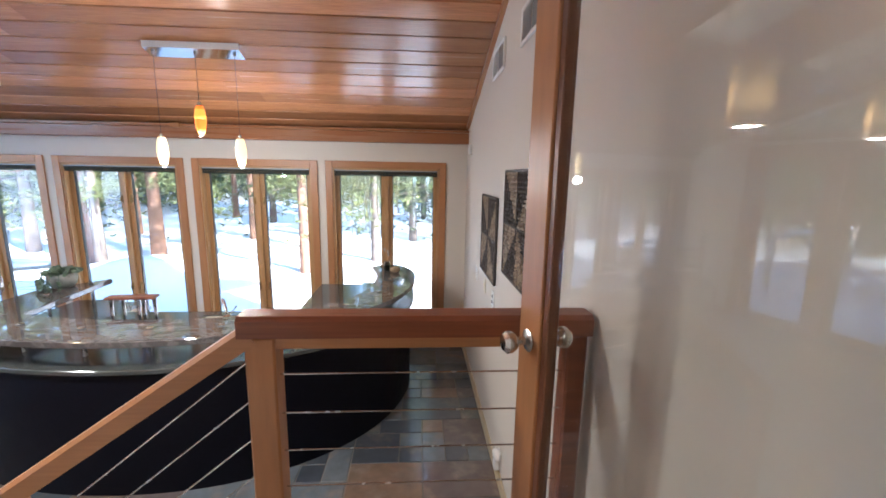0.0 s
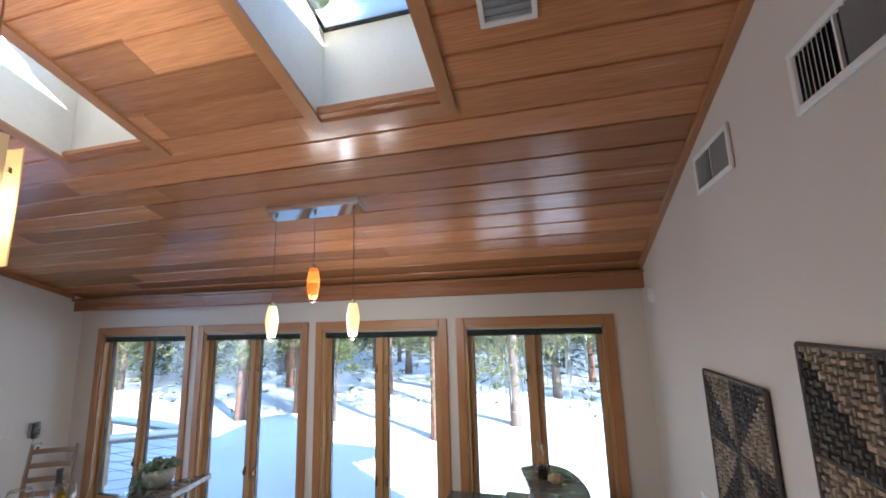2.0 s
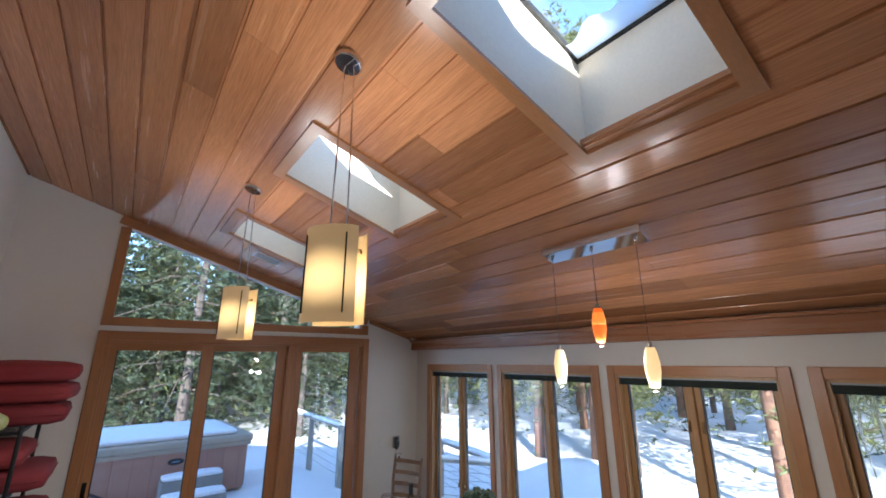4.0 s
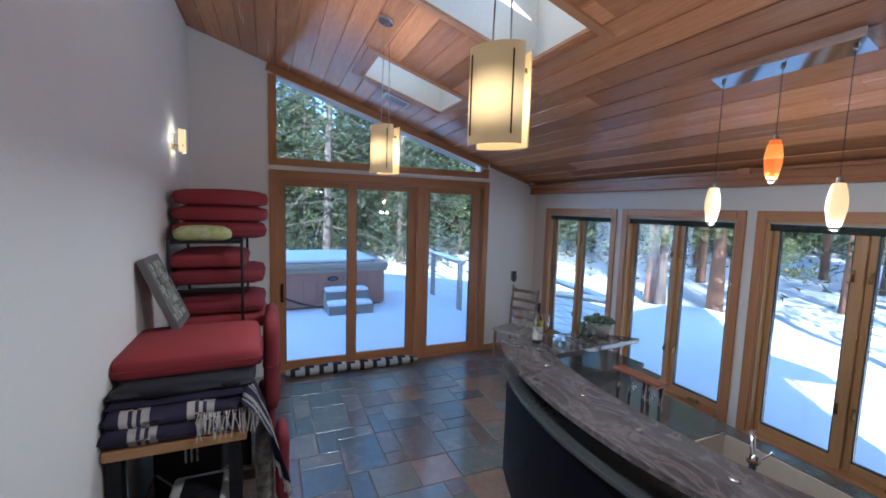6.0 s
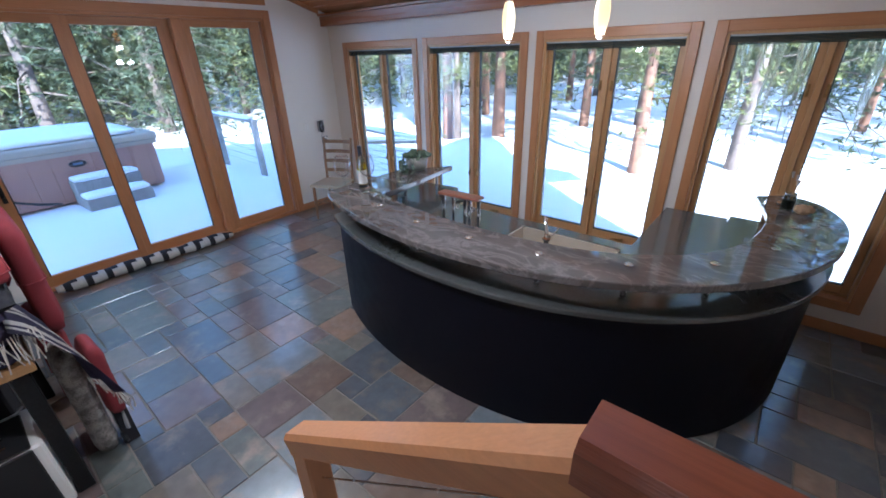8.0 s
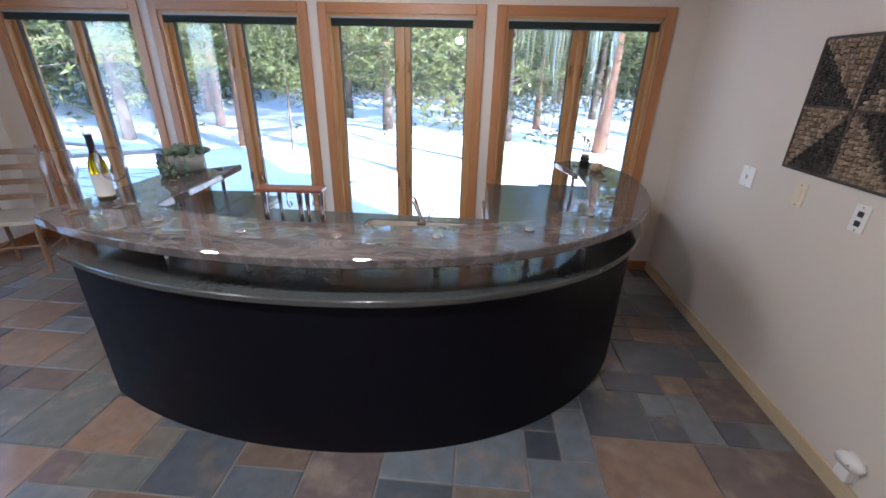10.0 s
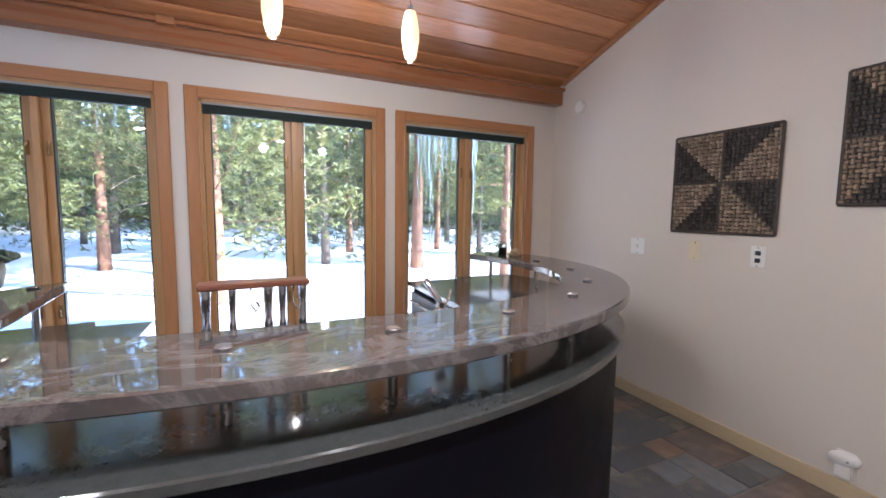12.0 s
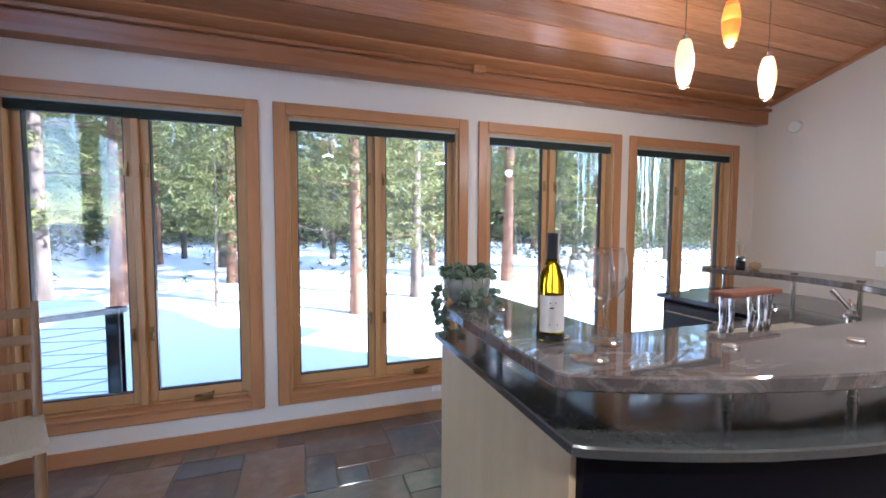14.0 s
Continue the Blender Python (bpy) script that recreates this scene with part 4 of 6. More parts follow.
fix = thing("pendant_fixture", "polished steel ceiling plate with three hanging glass pendants", "pendant lamp")
plate = slab_on_slope(-1.93, -1.28, 3.13, 3.24, -0.045, -0.002)
part("ceiling_plate", plate, CHROME, fix, "mirror-polished steel plate", bevel=0.003)
for x, zb, m, lab in ((-1.885, 1.95, PALE, "pale yellow glass shade"), (-1.60, 2.175, AMBER, "amber glass shade"), (-1.33, 1.95, PALE, "pale yellow glass shade")):
    y = 3.175
    part("knob", lathe([(0.010, 0), (0.011, -0.012), (0.004, -0.02), (0, -0.021)], 12, at=(x, y, ceil_z(y) - 0.046)), STEEL, fix, smooth=True)
    part("cord", tube((x, y, zb + 0.235), (x, y, ceil_z(y) - 0.05), 0.0016, n=6), BLACK_PLASTIC, fix)
    part("socket", tube((x, y, zb + 0.215), (x, y, zb + 0.24), 0.012, n=12), STEEL, fix)
    prof = [(0.022, 0.215), (0.030, 0.19), (0.038, 0.14), (0.038, 0.10), (0.031, 0.055), (0.022, 0.022)]
    sh = part("shade", lathe([(r, z) for r, z in prof], 20, at=(x, y, zb)), m, fix, lab, smooth="all")
    part("tip", lathe([(0.022, 0.022), (0.019, 0.008), (0.010, 0.001), (0.0, 0.0)], 20, at=(x, y, zb)), CLEAR, sh, "clear glass tip", smooth="all")
    if m is AMBER:
        part("glow", lathe([(0.0305, 0.191), (0.0385, 0.14), (0.0385, 0.12)], 20, at=(x, y, zb)), AMBER_TOP, sh, "bright orange upper glass", smooth="all")
    lamp_light("pendant_bulb", (x, y, zb - 0.045), 0.85, 0.04)


def drum(x, y, zb, turn):
    d = thing("drum_pendant", "cream curved-glass pendant lamp hung on two chrome rods", "pendant lamp", at=(x, y, zb), turn=turn, group="drum pendants")
    hgt, r = 0.33, 0.105
    top_z = ceil_z(y) - zb
    for s in (1, -1):
        bm = bmesh.new()
        n = 18
        rows = []
        for k in range(n + 1):
            a = math.radians(-74 + 148 * k / n)
            px, py = r * math.sin(a), s * (0.02 + 0.068 * math.cos(a))
            rows.append([bm.verts.new((px, py, 0)), bm.verts.new((px, py, hgt)), bm.verts.new((px * 0.97, py * 0.95, hgt)), bm.verts.new((px * 0.97, py * 0.95, 0))])
        for p, q in zip(rows, rows[1:]):
            for i in range(4):
                bm.faces.new((p[i], q[i], q[(i + 1) % 4], p[(i + 1) % 4]))
        bm.faces.new(rows[0])
        bm.faces.new(rows[-1][::-1])
        bmesh.ops.recalc_face_normals(bm, faces=bm.faces)
        part("glass_panel", bm, CREAM, d, "frosted cream glass panel", smooth=True)
        for xx in (-0.075, 0.075):
            part("clip_rod", tube((xx, s * 0.074, 0.03), (xx, s * 0.074, hgt - 0.03), 0.003, n=8), BLACK_IRON, d, "dark clip rod")
    part("bulb", lathe([(0.0, 0.09), (0.022, 0.10), (0.032, 0.13), (0.028, 0.17), (0.014, 0.21), (0.0, 0.215)], 16), HOT, d, "lit bulb", smooth="all")
    part("cross_bar", box(-0.095, -0.008, hgt - 0.09, 0.095, 0.008, hgt - 0.075), STEEL, d)
    for xx in (-0.022, 0.022):
        part("rod", sweep([(xx * 1.6, 0, hgt - 0.08), (xx, 0, top_z - 0.05), (xx * 0.8, 0.0, top_z - 0.02)], 0.0035, 8), CHROME, d)
    cp = lathe([(0.0, -0.03), (0.052, -0.03), (0.058, -0.022), (0.058, -0.002)], 28)
    bmesh.ops.transform(cp, matrix=Matrix.Translation((0, 0, top_z)) @ Matrix.Rotation(-math.radians(turn), 4, "Z") @ Matrix.Rotation(-math.atan(0.317), 4, "X"), verts=cp.verts)
    part("canopy", cp, CHROME, d, "chrome ceiling canopy", smooth=True)
    for zz, up, watts in ((zb + 0.332, 180, 0.8), (zb - 0.003, 0, 2.4)):
        l = new("drum_bulb", bpy.data.lights.new("drum_bulb", "AREA"))
        l.data.shape, l.data.size, l.data.energy, l.data.color = "DISK", 0.13, watts, (1.0, 0.92, 0.81)
        l.matrix_world = pose(x, y, zz, up, 0, 0)


drum(-1.62, 1.60, 2.225, 38)
drum(-3.20, 1.60, 2.24, 38)

sc = thing("wall_sconce", "small square glass wall sconce, lit", "wall lamp", at=(-4.50, YS, 2.42))
part("back_plate", box(-0.05, 0.0, 0.03, 0.05, 0.012, 0.16), STEEL, sc, bevel=0.002)
bm = bmesh.new()
for k in range(8):
    a0, a1 = math.radians(-60 + 15 * k), math.radians(-45 + 15 * k)
    q = [bm.verts.new((0.095 * math.sin(a), 0.02 + 0.075 * math.cos(a), z)) for a, z in ((a0, 0.0), (a1, 0.0), (a1, 0.19), (a0, 0.19))]
    bm.faces.new(q)
bmesh.ops.remove_doubles(bm, verts=bm.verts, dist=1e-5)
bmesh.ops.solidify(bm, geom=bm.faces[:], thickness=0.005)
part("shade", bm, PALE, sc, "curved frosted glass", smooth=True)
for xx in (-0.06, 0.06):
    part("clip", box(xx - 0.004, 0.012, 0.05, xx + 0.004, 0.09, 0.06), BRASS, sc)
lamp_light("sconce_bulb", (-4.50, YS + 0.06, 2.53), 0.10, 0.03)
# added fill from the unseen hallway, to brighten door stile and railing
lamp_light("hall_bulb", (-0.4, -1.3, 2.8), 1.0, 0.06)
hl = thing("added_hall_lamp", "added round hallway lamp, out of view, carrying the fill light", "ceiling lamp", at=(-0.4, -1.3, 2.9))
part("shade", lathe([(0.0, 0.0), (0.12, 0.02), (0.16, 0.06), (0.16, 0.099)], 24), PALE, hl, smooth="all")

# ---- things on the east wall ----
DARK_REED = material("dark_reed", (0.075, 0.06, 0.05), 0.6, vary=0.45, scale=60, bump=0.2, fine=180, island="island")
TAN_REED = material("tan_reed", (0.36, 0.27, 0.185), 0.6, vary=0.35, scale=60, bump=0.2, fine=180, island="island")


def woven(y0, y1, z0, z1, tilt):
    p = thing("woven_wall_panel", "square woven reed panel in a dark and tan pinwheel", "wall hanging", at=(XR, (y0 + y1) / 2, (z0 + z1) / 2), group="woven wall panels")
    n = 26
    w = (y1 - y0) / n
    groups = {0: bmesh.new(), 1: bmesh.new()}
    rnd = random.Random(int(y0 * 100))
    for i in range(n):
        for j in range(n):
            u, v = (i + 0.5) * w - (y1 - y0) / 2, (j + 0.5) * w - (y1 - y0) / 2
            sector = int((math.degrees(math.atan2(v, u)) % 360) // 45)
            bm = groups[sector % 2]
            over = (i + j) % 2
            lng, wid = w * 0.62, w * (0.30 + rnd.uniform(-0.04, 0.04))
            hy, hz = (lng, wid) if over else (wid, lng)
            hgt = rnd.uniform(0.012, 0.019)
            d = rnd.uniform(-0.0015, 0.0015)
            vs = []
            for s, k in ((1.0, 0.004), (0.72, hgt)):
                vs.append([bm.verts.new((-k, u + d + a * hy * s, v - d + c * hz * s)) for a, c in ((-1, -1), (1, -1), (1, 1), (-1, 1))])
            bm.faces.new(vs[1])
            for q in range(4):
                bm.faces.new((vs[0][q], vs[0][(q + 1) % 4], vs[1][(q + 1) % 4], vs[1][q]))
    for k, m in ((0, DARK_REED), (1, TAN_REED)):
        bmesh.ops.recalc_face_normals(groups[k], faces=groups[k].faces)
        tagged(part("weave", groups[k], m, p, ("dark" if k == 0 else "tan") + " woven reeds"), kind="stuff")
    h = (y1 - y0) / 2
    for q, (a, b) in enumerate((((-h, -h), (h, -h)), ((h, -h), (h, h)), ((h, h), (-h, h)), ((-h, h), (-h, -h)), ((0, -h), (0, h)), ((-h, 0), (h, 0)))):
        part("rim", sweep([(-0.012, *a), (-0.014, *b)], 0.008 if q < 4 else 0.006, 8), DARK_REED, p)
    part("backing", box(-0.004, -h, -h, -0.001, h, h), BLACK_IRON, p, "dark backing")
    return p


woven(2.635, 3.215, 1.205, 1.785, 0)
woven(1.80, 2.395, 1.375, 1.945, 0)


def grille(y0, y1, z0, z1):
    g = thing("wall_vent", "white metal air grille with upright louvres", "vent", at=(XR, (y0 + y1) / 2, (z0 + z1) / 2), group="wall vents")
    h, v = (y1 - y0) / 2, (z1 - z0) / 2
    # flat black sheet in place of the duct's depth and shade
    part("backing", box(-0.003, -h + 0.01, -v + 0.01, -0.001, h - 0.01, v - 0.01), BLACK_PLASTIC, g, "black sheet standing for the shaded duct opening")
    fr = bmesh.new()
    for a, b, c2, d in ((-h, -h + 0.022, -v, v), (h - 0.022, h, -v, v), (-h + 0.022, h - 0.022, -v, -v + 0.022), (-h + 0.022, h - 0.022, v - 0.022, v)):
        box(-0.012, a, c2, -0.001, b, d, fr)
    part("frame", fr, PLASTIC, g, bevel=0.002)
    part("divider", box(-0.010, -0.004, -v + 0.022, -0.002, 0.004, v - 0.022), PLASTIC, g)
    n = 18
    for k in range(n):
        yy = -h + 0.03 + (2 * h - 0.06) * k / (n - 1)
        if abs(yy) < 0.01:
            continue
        s = box(-0.0055, -0.0045, -v + 0.022, 0.0055, 0.0045, v - 0.022)
        bmesh.ops.scale(s, vec=(1, 0.16, 1), verts=s.verts)
        bmesh.ops.rotate(s, cent=(0, 0, 0), matrix=Matrix.Rotation(math.radians(52 if yy > 0 else -35), 3, "Z"), verts=s.verts)
        bmesh.ops.translate(s, vec=(-0.007, yy, 0), verts=s.verts)
        # slats turned the other way are grey: their shade is in the colour
        part("slat", s, PLASTIC if yy > 0 else GREY_PLASTIC, g)
    return g


grille(1.835, 2.215, 2.575, 2.76)
grille(2.625, 3.0, 2.58, 2.762)


def ceiling_vent(x0, x1, y0, y1):
    g = thing("ceiling_vent", "white framed grey ceiling air vent", "vent", group="ceiling vents")
    fr = bmesh.new()
    w = 0.018
    for a, b, c2, d in ((x0, x0 + w, y0, y1), (x1 - w, x1, y0, y1), (x0 + w, x1 - w, y0, y0 + w), (x0 + w, x1 - w, y1 - w, y1)):
        slab_on_slope(a, b, c2, d, -0.010, -0.001, fr)
    part("frame", fr, PLASTIC, g)
    part("backing", slab_on_slope(x0 + w, x1 - w, y0 + w, y1 - w, -0.003, -0.001), GREY_PLASTIC, g)
    n = 11
    for k in range(n):
        yy = y0 + w + (y1 - y0 - 2 * w) * (k + 0.5) / n
        part("slat", slab_on_slope(x0 + w, x1 - w, yy - 0.004, yy + 0.003, -0.009, -0.004), GREY_PLASTIC, g)


ceiling_vent(-0.37, -0.172, 1.93, 2.26)
ceiling_vent(-4.74, -4.54, 1.95, 2.22)


def wall_plate(name, label, category, axis, at, w=0.072, h=0.115, m=PLASTIC, kind="switch"):
    """A switch or socket plate; axis: the way it faces."""
    t = thing(name, label, category, at=at, turn={"-x": 90, "+x": -90, "-y": 180, "+y": 0}[axis])
    part("plate", box(-w / 2, 0, -h / 2, w / 2, 0.006, h / 2), m, t, bevel=0.002)
    if kind == "switch":
        part("toggle", box(-0.005, 0.006, -0.012, 0.005, 0.018, 0.010), m, t, bevel=0.002)
    elif kind == "rocker":
        part("rocker", box(-0.016, 0.006, -0.033, 0.016, 0.010, 0.033), m, t, bevel=0.002)
    else:
        for zz in (-0.02, 0.02):
            part("socket", box(-0.014, 0.006, zz - 0.012, 0.014, 0.009, zz + 0.012), BLACK_PLASTIC if kind == "dark" else m, t, bevel=0.002)
    for zz in (-h * 0.42, h * 0.42):
        part("screw", tube((0, 0.005, zz), (0, 0.0075, zz), 0.003, n=8), STEEL, t)
    return t


wall_plate("light_switch", "white light switch plate on the taupe wall", "light switch", "-x", (XR, 3.472, 1.085), 0.115)
wall_plate("light_switch", "almond rocker switch plate on the taupe wall", "light switch", "-x", (XR, 3.057, 1.09), m=ALMOND, kind="rocker")
wall_plate("wall_socket", "white wall socket with dark sockets", "socket", "-x", (XR, 2.708, 1.086), kind="dark")
wall_plate("wall_socket", "white wall socket near the floor", "socket", "-x", (XR, 2.275, 0.17), kind="socket")
plug = thing("plug_in_night_light", "white oval plug-in device in the low socket", "night light", at=(XR - 0.0065, 2.275, 0.195))
pl = lathe([(0.0, 0.0), (0.034, 0.002), (0.038, 0.015), (0.034, 0.034), (0.0, 0.042)], 24)
bmesh.ops.transform(pl, matrix=Matrix.Rotation(math.radians(-12), 4, "X") @ Matrix.Rotation(-math.pi / 2, 4, "Y") @ Matrix.Diagonal((0.95, 1.6, 1, 1)), verts=pl.verts)
part("body", pl, PLASTIC, plug, smooth="all")
part("plug_block", box(-0.036, -0.032, -0.085, -0.002, 0.028, -0.02), PLASTIC, plug, "white plug block", bevel=0.008, seg=2)
part("indicator", tube((-0.040, -0.02, 0.002), (-0.043, -0.02, 0.002), 0.005, n=12), GREY_PLASTIC, plug, "small grey lens")
wall_plate("wall_socket", "white wall socket under the window", "socket", "-y", (-2.66, YN, 0.20), kind="socket")
wall_plate("light_switch", "white light switch by the patio door", "light switch", "+x", (XL, 3.89, 1.085))
det = thing("wall_detector", "round white detector high on the wall", "detector", at=(XR, 4.10, 2.18))
dk = lathe([(0.052, 0.0), (0.052, 0.012), (0.044, 0.026), (0.0, 0.03)], 28)
bmesh.ops.transform(dk, matrix=Matrix.Rotation(-math.pi / 2, 4, "Y"), verts=dk.verts)
part("body", dk, PLASTIC, det, smooth=True)
part("lens", box(-0.036, -0.010, -0.014, -0.028, 0.010, 0.004), WHITE, det, bevel=0.002)
tel = thing("wall_telephone", "grey and black wall telephone by the window", "telephone", at=(XL, 4.10, 1.05))
part("cradle", box(0, -0.045, -0.05, 0.03, 0.045, 0.09), GREY_PLASTIC, tel, bevel=0.008, seg=2)
hs = box(0.03, -0.035, -0.05, 0.052, -0.002, 0.085)
box(0.045, -0.038, 0.045, 0.075, 0.001, 0.092, hs)
box(0.045, -0.038, -0.058, 0.075, 0.001, -0.012, hs)
part("handset", hs, BLACK_PLASTIC, tel, "black handset", bevel=0.006, seg=2)
part("keypad", box(0.03, 0.006, -0.03, 0.034, 0.038, 0.03), BLACK_PLASTIC, tel)
part("cord", sweep([(0.06, -0.018, -0.058), (0.05, -0.03, -0.12), (0.03, -0.02, -0.20), (0.02, 0.01, -0.26)], 0.004, 6), BLACK_PLASTIC, tel)
dial = thing("wall_dial", "small grey box with a white dial on the wall", "thermostat", at=(XL, 4.14, 0.885))
part("case", box(0, -0.045, -0.045, 0.022, 0.045, 0.045), GREY_PLASTIC, dial, bevel=0.008, seg=2)
for r, h, m, lab in ((0.040, 0.0, PLASTIC, "white round dial"), (0.015, 0.007, BLACK_PLASTIC, "dark centre")):
    dd = lathe([(r, 0.0), (r, 0.005), (r * 0.85, 0.007), (0, 0.007)], 22)
    bmesh.ops.transform(dd, matrix=Matrix.Translation((0.022 + h, 0, 0)) @ Matrix.Rotation(math.pi / 2, 4, "Y"), verts=dd.verts)
    part("dial", dd, m, dial, lab)

# ---- cushions, table and what is piled along the south wall ----
RED = material("red_canvas", (0.27, 0.030, 0.036), 0.85, vary=0.14, scale=5, second=(0.23, 0.028, 0.032), mix=0.5, bump=0.25, fine=220)
RED_DARK = material("maroon_canvas", (0.20, 0.022, 0.030), 0.85, vary=0.14, scale=5, bump=0.25, fine=220)
OAK = material("honey_oak", (0.46, 0.26, 0.11), 0.4, vary=0.14, scale=4, stretch=(6, 0.5, 6), bump=0.06, fine=40)
PURPLE = material("purple_wool", (0.035, 0.028, 0.065), 0.95, vary=0.3, scale=30, bump=0.4, fine=260)
CREAMY = material("cream_wool", (0.50, 0.47, 0.43), 0.95, vary=0.15, scale=30, bump=0.4, fine=260)
NAVY = material("black_cloth", (0.016, 0.016, 0.022), 0.95, vary=0.3, scale=20, bump=0.3, fine=200)


def soft_box(w, d, h, r=0.05, puff=0.02, seg=4, seed=0):
    """A stuffed cushion: rounded edges, swollen faces, slight unevenness; its base at z = 0."""
    bm = box(-w / 2, -d / 2, 0, w / 2, d / 2, h)
    bmesh.ops.subdivide_edges(bm, edges=bm.edges[:], cuts=7, use_grid_fill=True)
    e = min(r, h * 0.48)
    for v in bm.verts:
        x, y, z = v.co
        c = Vector((max(-w / 2 + e, min(w / 2 - e, x)), max(-d / 2 + e, min(d / 2 - e, y)), max(e, min(h - e, z))))
        o = v.co - c
        if o.length > 1e-6:
            v.co = c + o.normalized() * min(e, o.length if o.length < e else e)
        fx, fy = max(0, 1 - (2 * x / w) ** 2), max(0, 1 - (2 * y / d) ** 2)
        v.co.z += puff * fx * fy * (1 if z > h * 0.6 else 0)
        v.co += Vector((1, 1, 0.6)) * 0.006 * noise.noise((x * 5 + seed, y * 5, z * 5))
    return bm


def cushion(name, at, w, d, h, mat, label, turn=0, tilt=(0, 0), seed=0, category="cushion", group="red cushions"):
    t = thing(name, label, category, at=at, group=group)
    t.matrix_basis = pose(*at, tilt[0], tilt[1], turn)
    body = part("cover", soft_box(w, d, h, seed=seed), mat, t, smooth="all")
    seam = sweep([(-w / 2 + 0.03, -d / 2 - 0.001, h * 0.5), (w / 2 - 0.03, -d / 2 - 0.001, h * 0.5), (w / 2 + 0.001, -d / 2 + 0.03, h * 0.5), (w / 2 + 0.001, d / 2 - 0.03, h * 0.5),
                  (w / 2 - 0.03, d / 2 + 0.001, h * 0.5), (-w / 2 + 0.03, d / 2 + 0.001, h * 0.5)], 0.004, 6)
    part("piping", seam, mat, body)
    return t


# high table
tb = thing("work_table", "honey oak table on black square legs against the wall", "table", at=(-3.17, 0.40, 0))
part("tabletop", box(-0.53, -0.31, 0.735, 0.53, 0.32, 0.785), OAK, tb, bevel=0.006, seg=2)
for x in (-0.47, 0.47):
    for y in (-0.27, 0.26):
        part("leg", box(x - 0.032, y - 0.032, 0, x + 0.032, y + 0.032, 0.734), BLACK_IRON, tb, bevel=0.003)
for y in (-0.27, 0.26):
    part("apron", box(-0.438, y - 0.012, 0.66, 0.438, y + 0.012, 0.733), BLACK_IRON, tb)

# striped blanket, folded in layers and hanging over the table's corner
bl = thing("folded_blanket", "folded purple and cream striped blanket with fringe on the table", "blanket", at=(-3.10, 0.40, 0.787))


def layer(x0, x1, y0, y1, z, h, seed, mat_cells):
    """A rounded fold of cloth; some bands across it take the second material."""
    bm = bmesh.new()
    nx, ny = 44, 36
    grid = []
    for i in range(nx + 1):
        row = []
        for j in range(ny + 1):
            x, y = x0 + (x1 - x0) * i / nx, y0 + (y1 - y0) * j / ny
            ex = min(1, min(i, nx - i) / 2.5)
            ey = min(1, min(j, ny - j) / 3.5)
            e = math.sqrt(max(0, 1 - (1 - ex) ** 2)) * math.sqrt(max(0, 1 - (1 - ey) ** 2))
            zz = z + h * (0.5 + 0.5 * e) + 0.022 * noise.noise((x * 4 + seed, y * 4, seed)) + 0.006 * noise.noise((x * 16, y * 16, seed))
            row.append((bm.verts.new((x + 0.012 * noise.noise((y * 6, z * 9, seed)), y + 0.014 * noise.noise((x * 5, z * 9, seed + 3)), zz)), bm.verts.new((x, y, z + h * (0.5 - 0.5 * e)))))
        grid.append(row)
    for i in range(nx):
        for j in range(ny):
            m = 1 if mat_cells(j, i) else 0
            for s in (0, 1):
                f = bm.faces.new([grid[i][j][s], grid[i + 1][j][s], grid[i + 1][j + 1][s], grid[i][j + 1][s]])
                f.material_index = m
    for i in range(nx):
        for j in (0, ny):
            f = bm.faces.new([grid[i][j][0], grid[i + 1][j][0], grid[i + 1][j][1], grid[i][j][1]])
    for j in range(ny):
        for i in (0, nx):
            f = bm.faces.new([grid[i][j][0], grid[i][j + 1][0], grid[i][j + 1][1], grid[i][j][1]])
            f.material_index = 1 if mat_cells(j, i) else 0
    bmesh.ops.recalc_face_normals(bm, faces=bm.faces)
    return bm




def stripes(*starts):
    """Pale bands in pairs, with a broken zigzag of pale stitches between them."""
    return lambda j, i: any(j - a in (0, 1, 5, 6) or (j - a in (2, 3, 4) and (i + (j - a) % 2 * 2) % 4 < 2) for a in starts)


band_a, band_b = stripes(7, 24), stripes(4, 20)
part("fold", layer(-0.35, 0.47, -0.32, 0.30, 0.0, 0.088, 1, band_a), [PURPLE, CREAMY], bl, smooth="all")
part("fold", layer(-0.33, 0.45, -0.31, 0.33, 0.082, 0.090, 2, band_b), [PURPLE, CREAMY], bl, smooth="all")
part("fold", layer(-0.40, 0.41, -0.30, 0.31, 0.166, 0.050, 3, lambda j, i: False), [PURPLE, CREAMY], bl, smooth="all")
hang = bmesh.new()
nx, nz = 18, 14
gr = []
for i in range(nx + 1):
    for_row = []
    for k in range(nz + 1):
        s = k / nz
        x = 0.04 + 0.46 * i / nx
        drop = 0.31 * s * (0.75 + 0.3 * i / nx)
        y = 0.30 + 0.10 * math.sin(min(1, s * 1.6) * math.pi / 2) + 0.016 * math.sin(i * 1.1) * s + 0.13 * s * (i / nx)
        for_row.append(hang.verts.new((x + 0.05 * s, y, 0.15 * (1 - s) + 0.02 - drop + 0.07 * math.sin(min(1, s * 3) * math.pi) * 0.3)))
    gr.append(for_row)
for i in range(nx):
    for k in range(nz):
        f = hang.faces.new((gr[i][k], gr[i + 1][k], gr[i + 1][k + 1], gr[i][k + 1]))
        f.material_index = 1 if i in (4, 5, 7, 12, 13, 15) else 0
bmesh.ops.solidify(hang, geom=hang.faces[:], thickness=0.006)
part("drape", hang, [PURPLE, CREAMY], bl, smooth="all")
fr = bmesh.new()
rnd = random.Random(4)
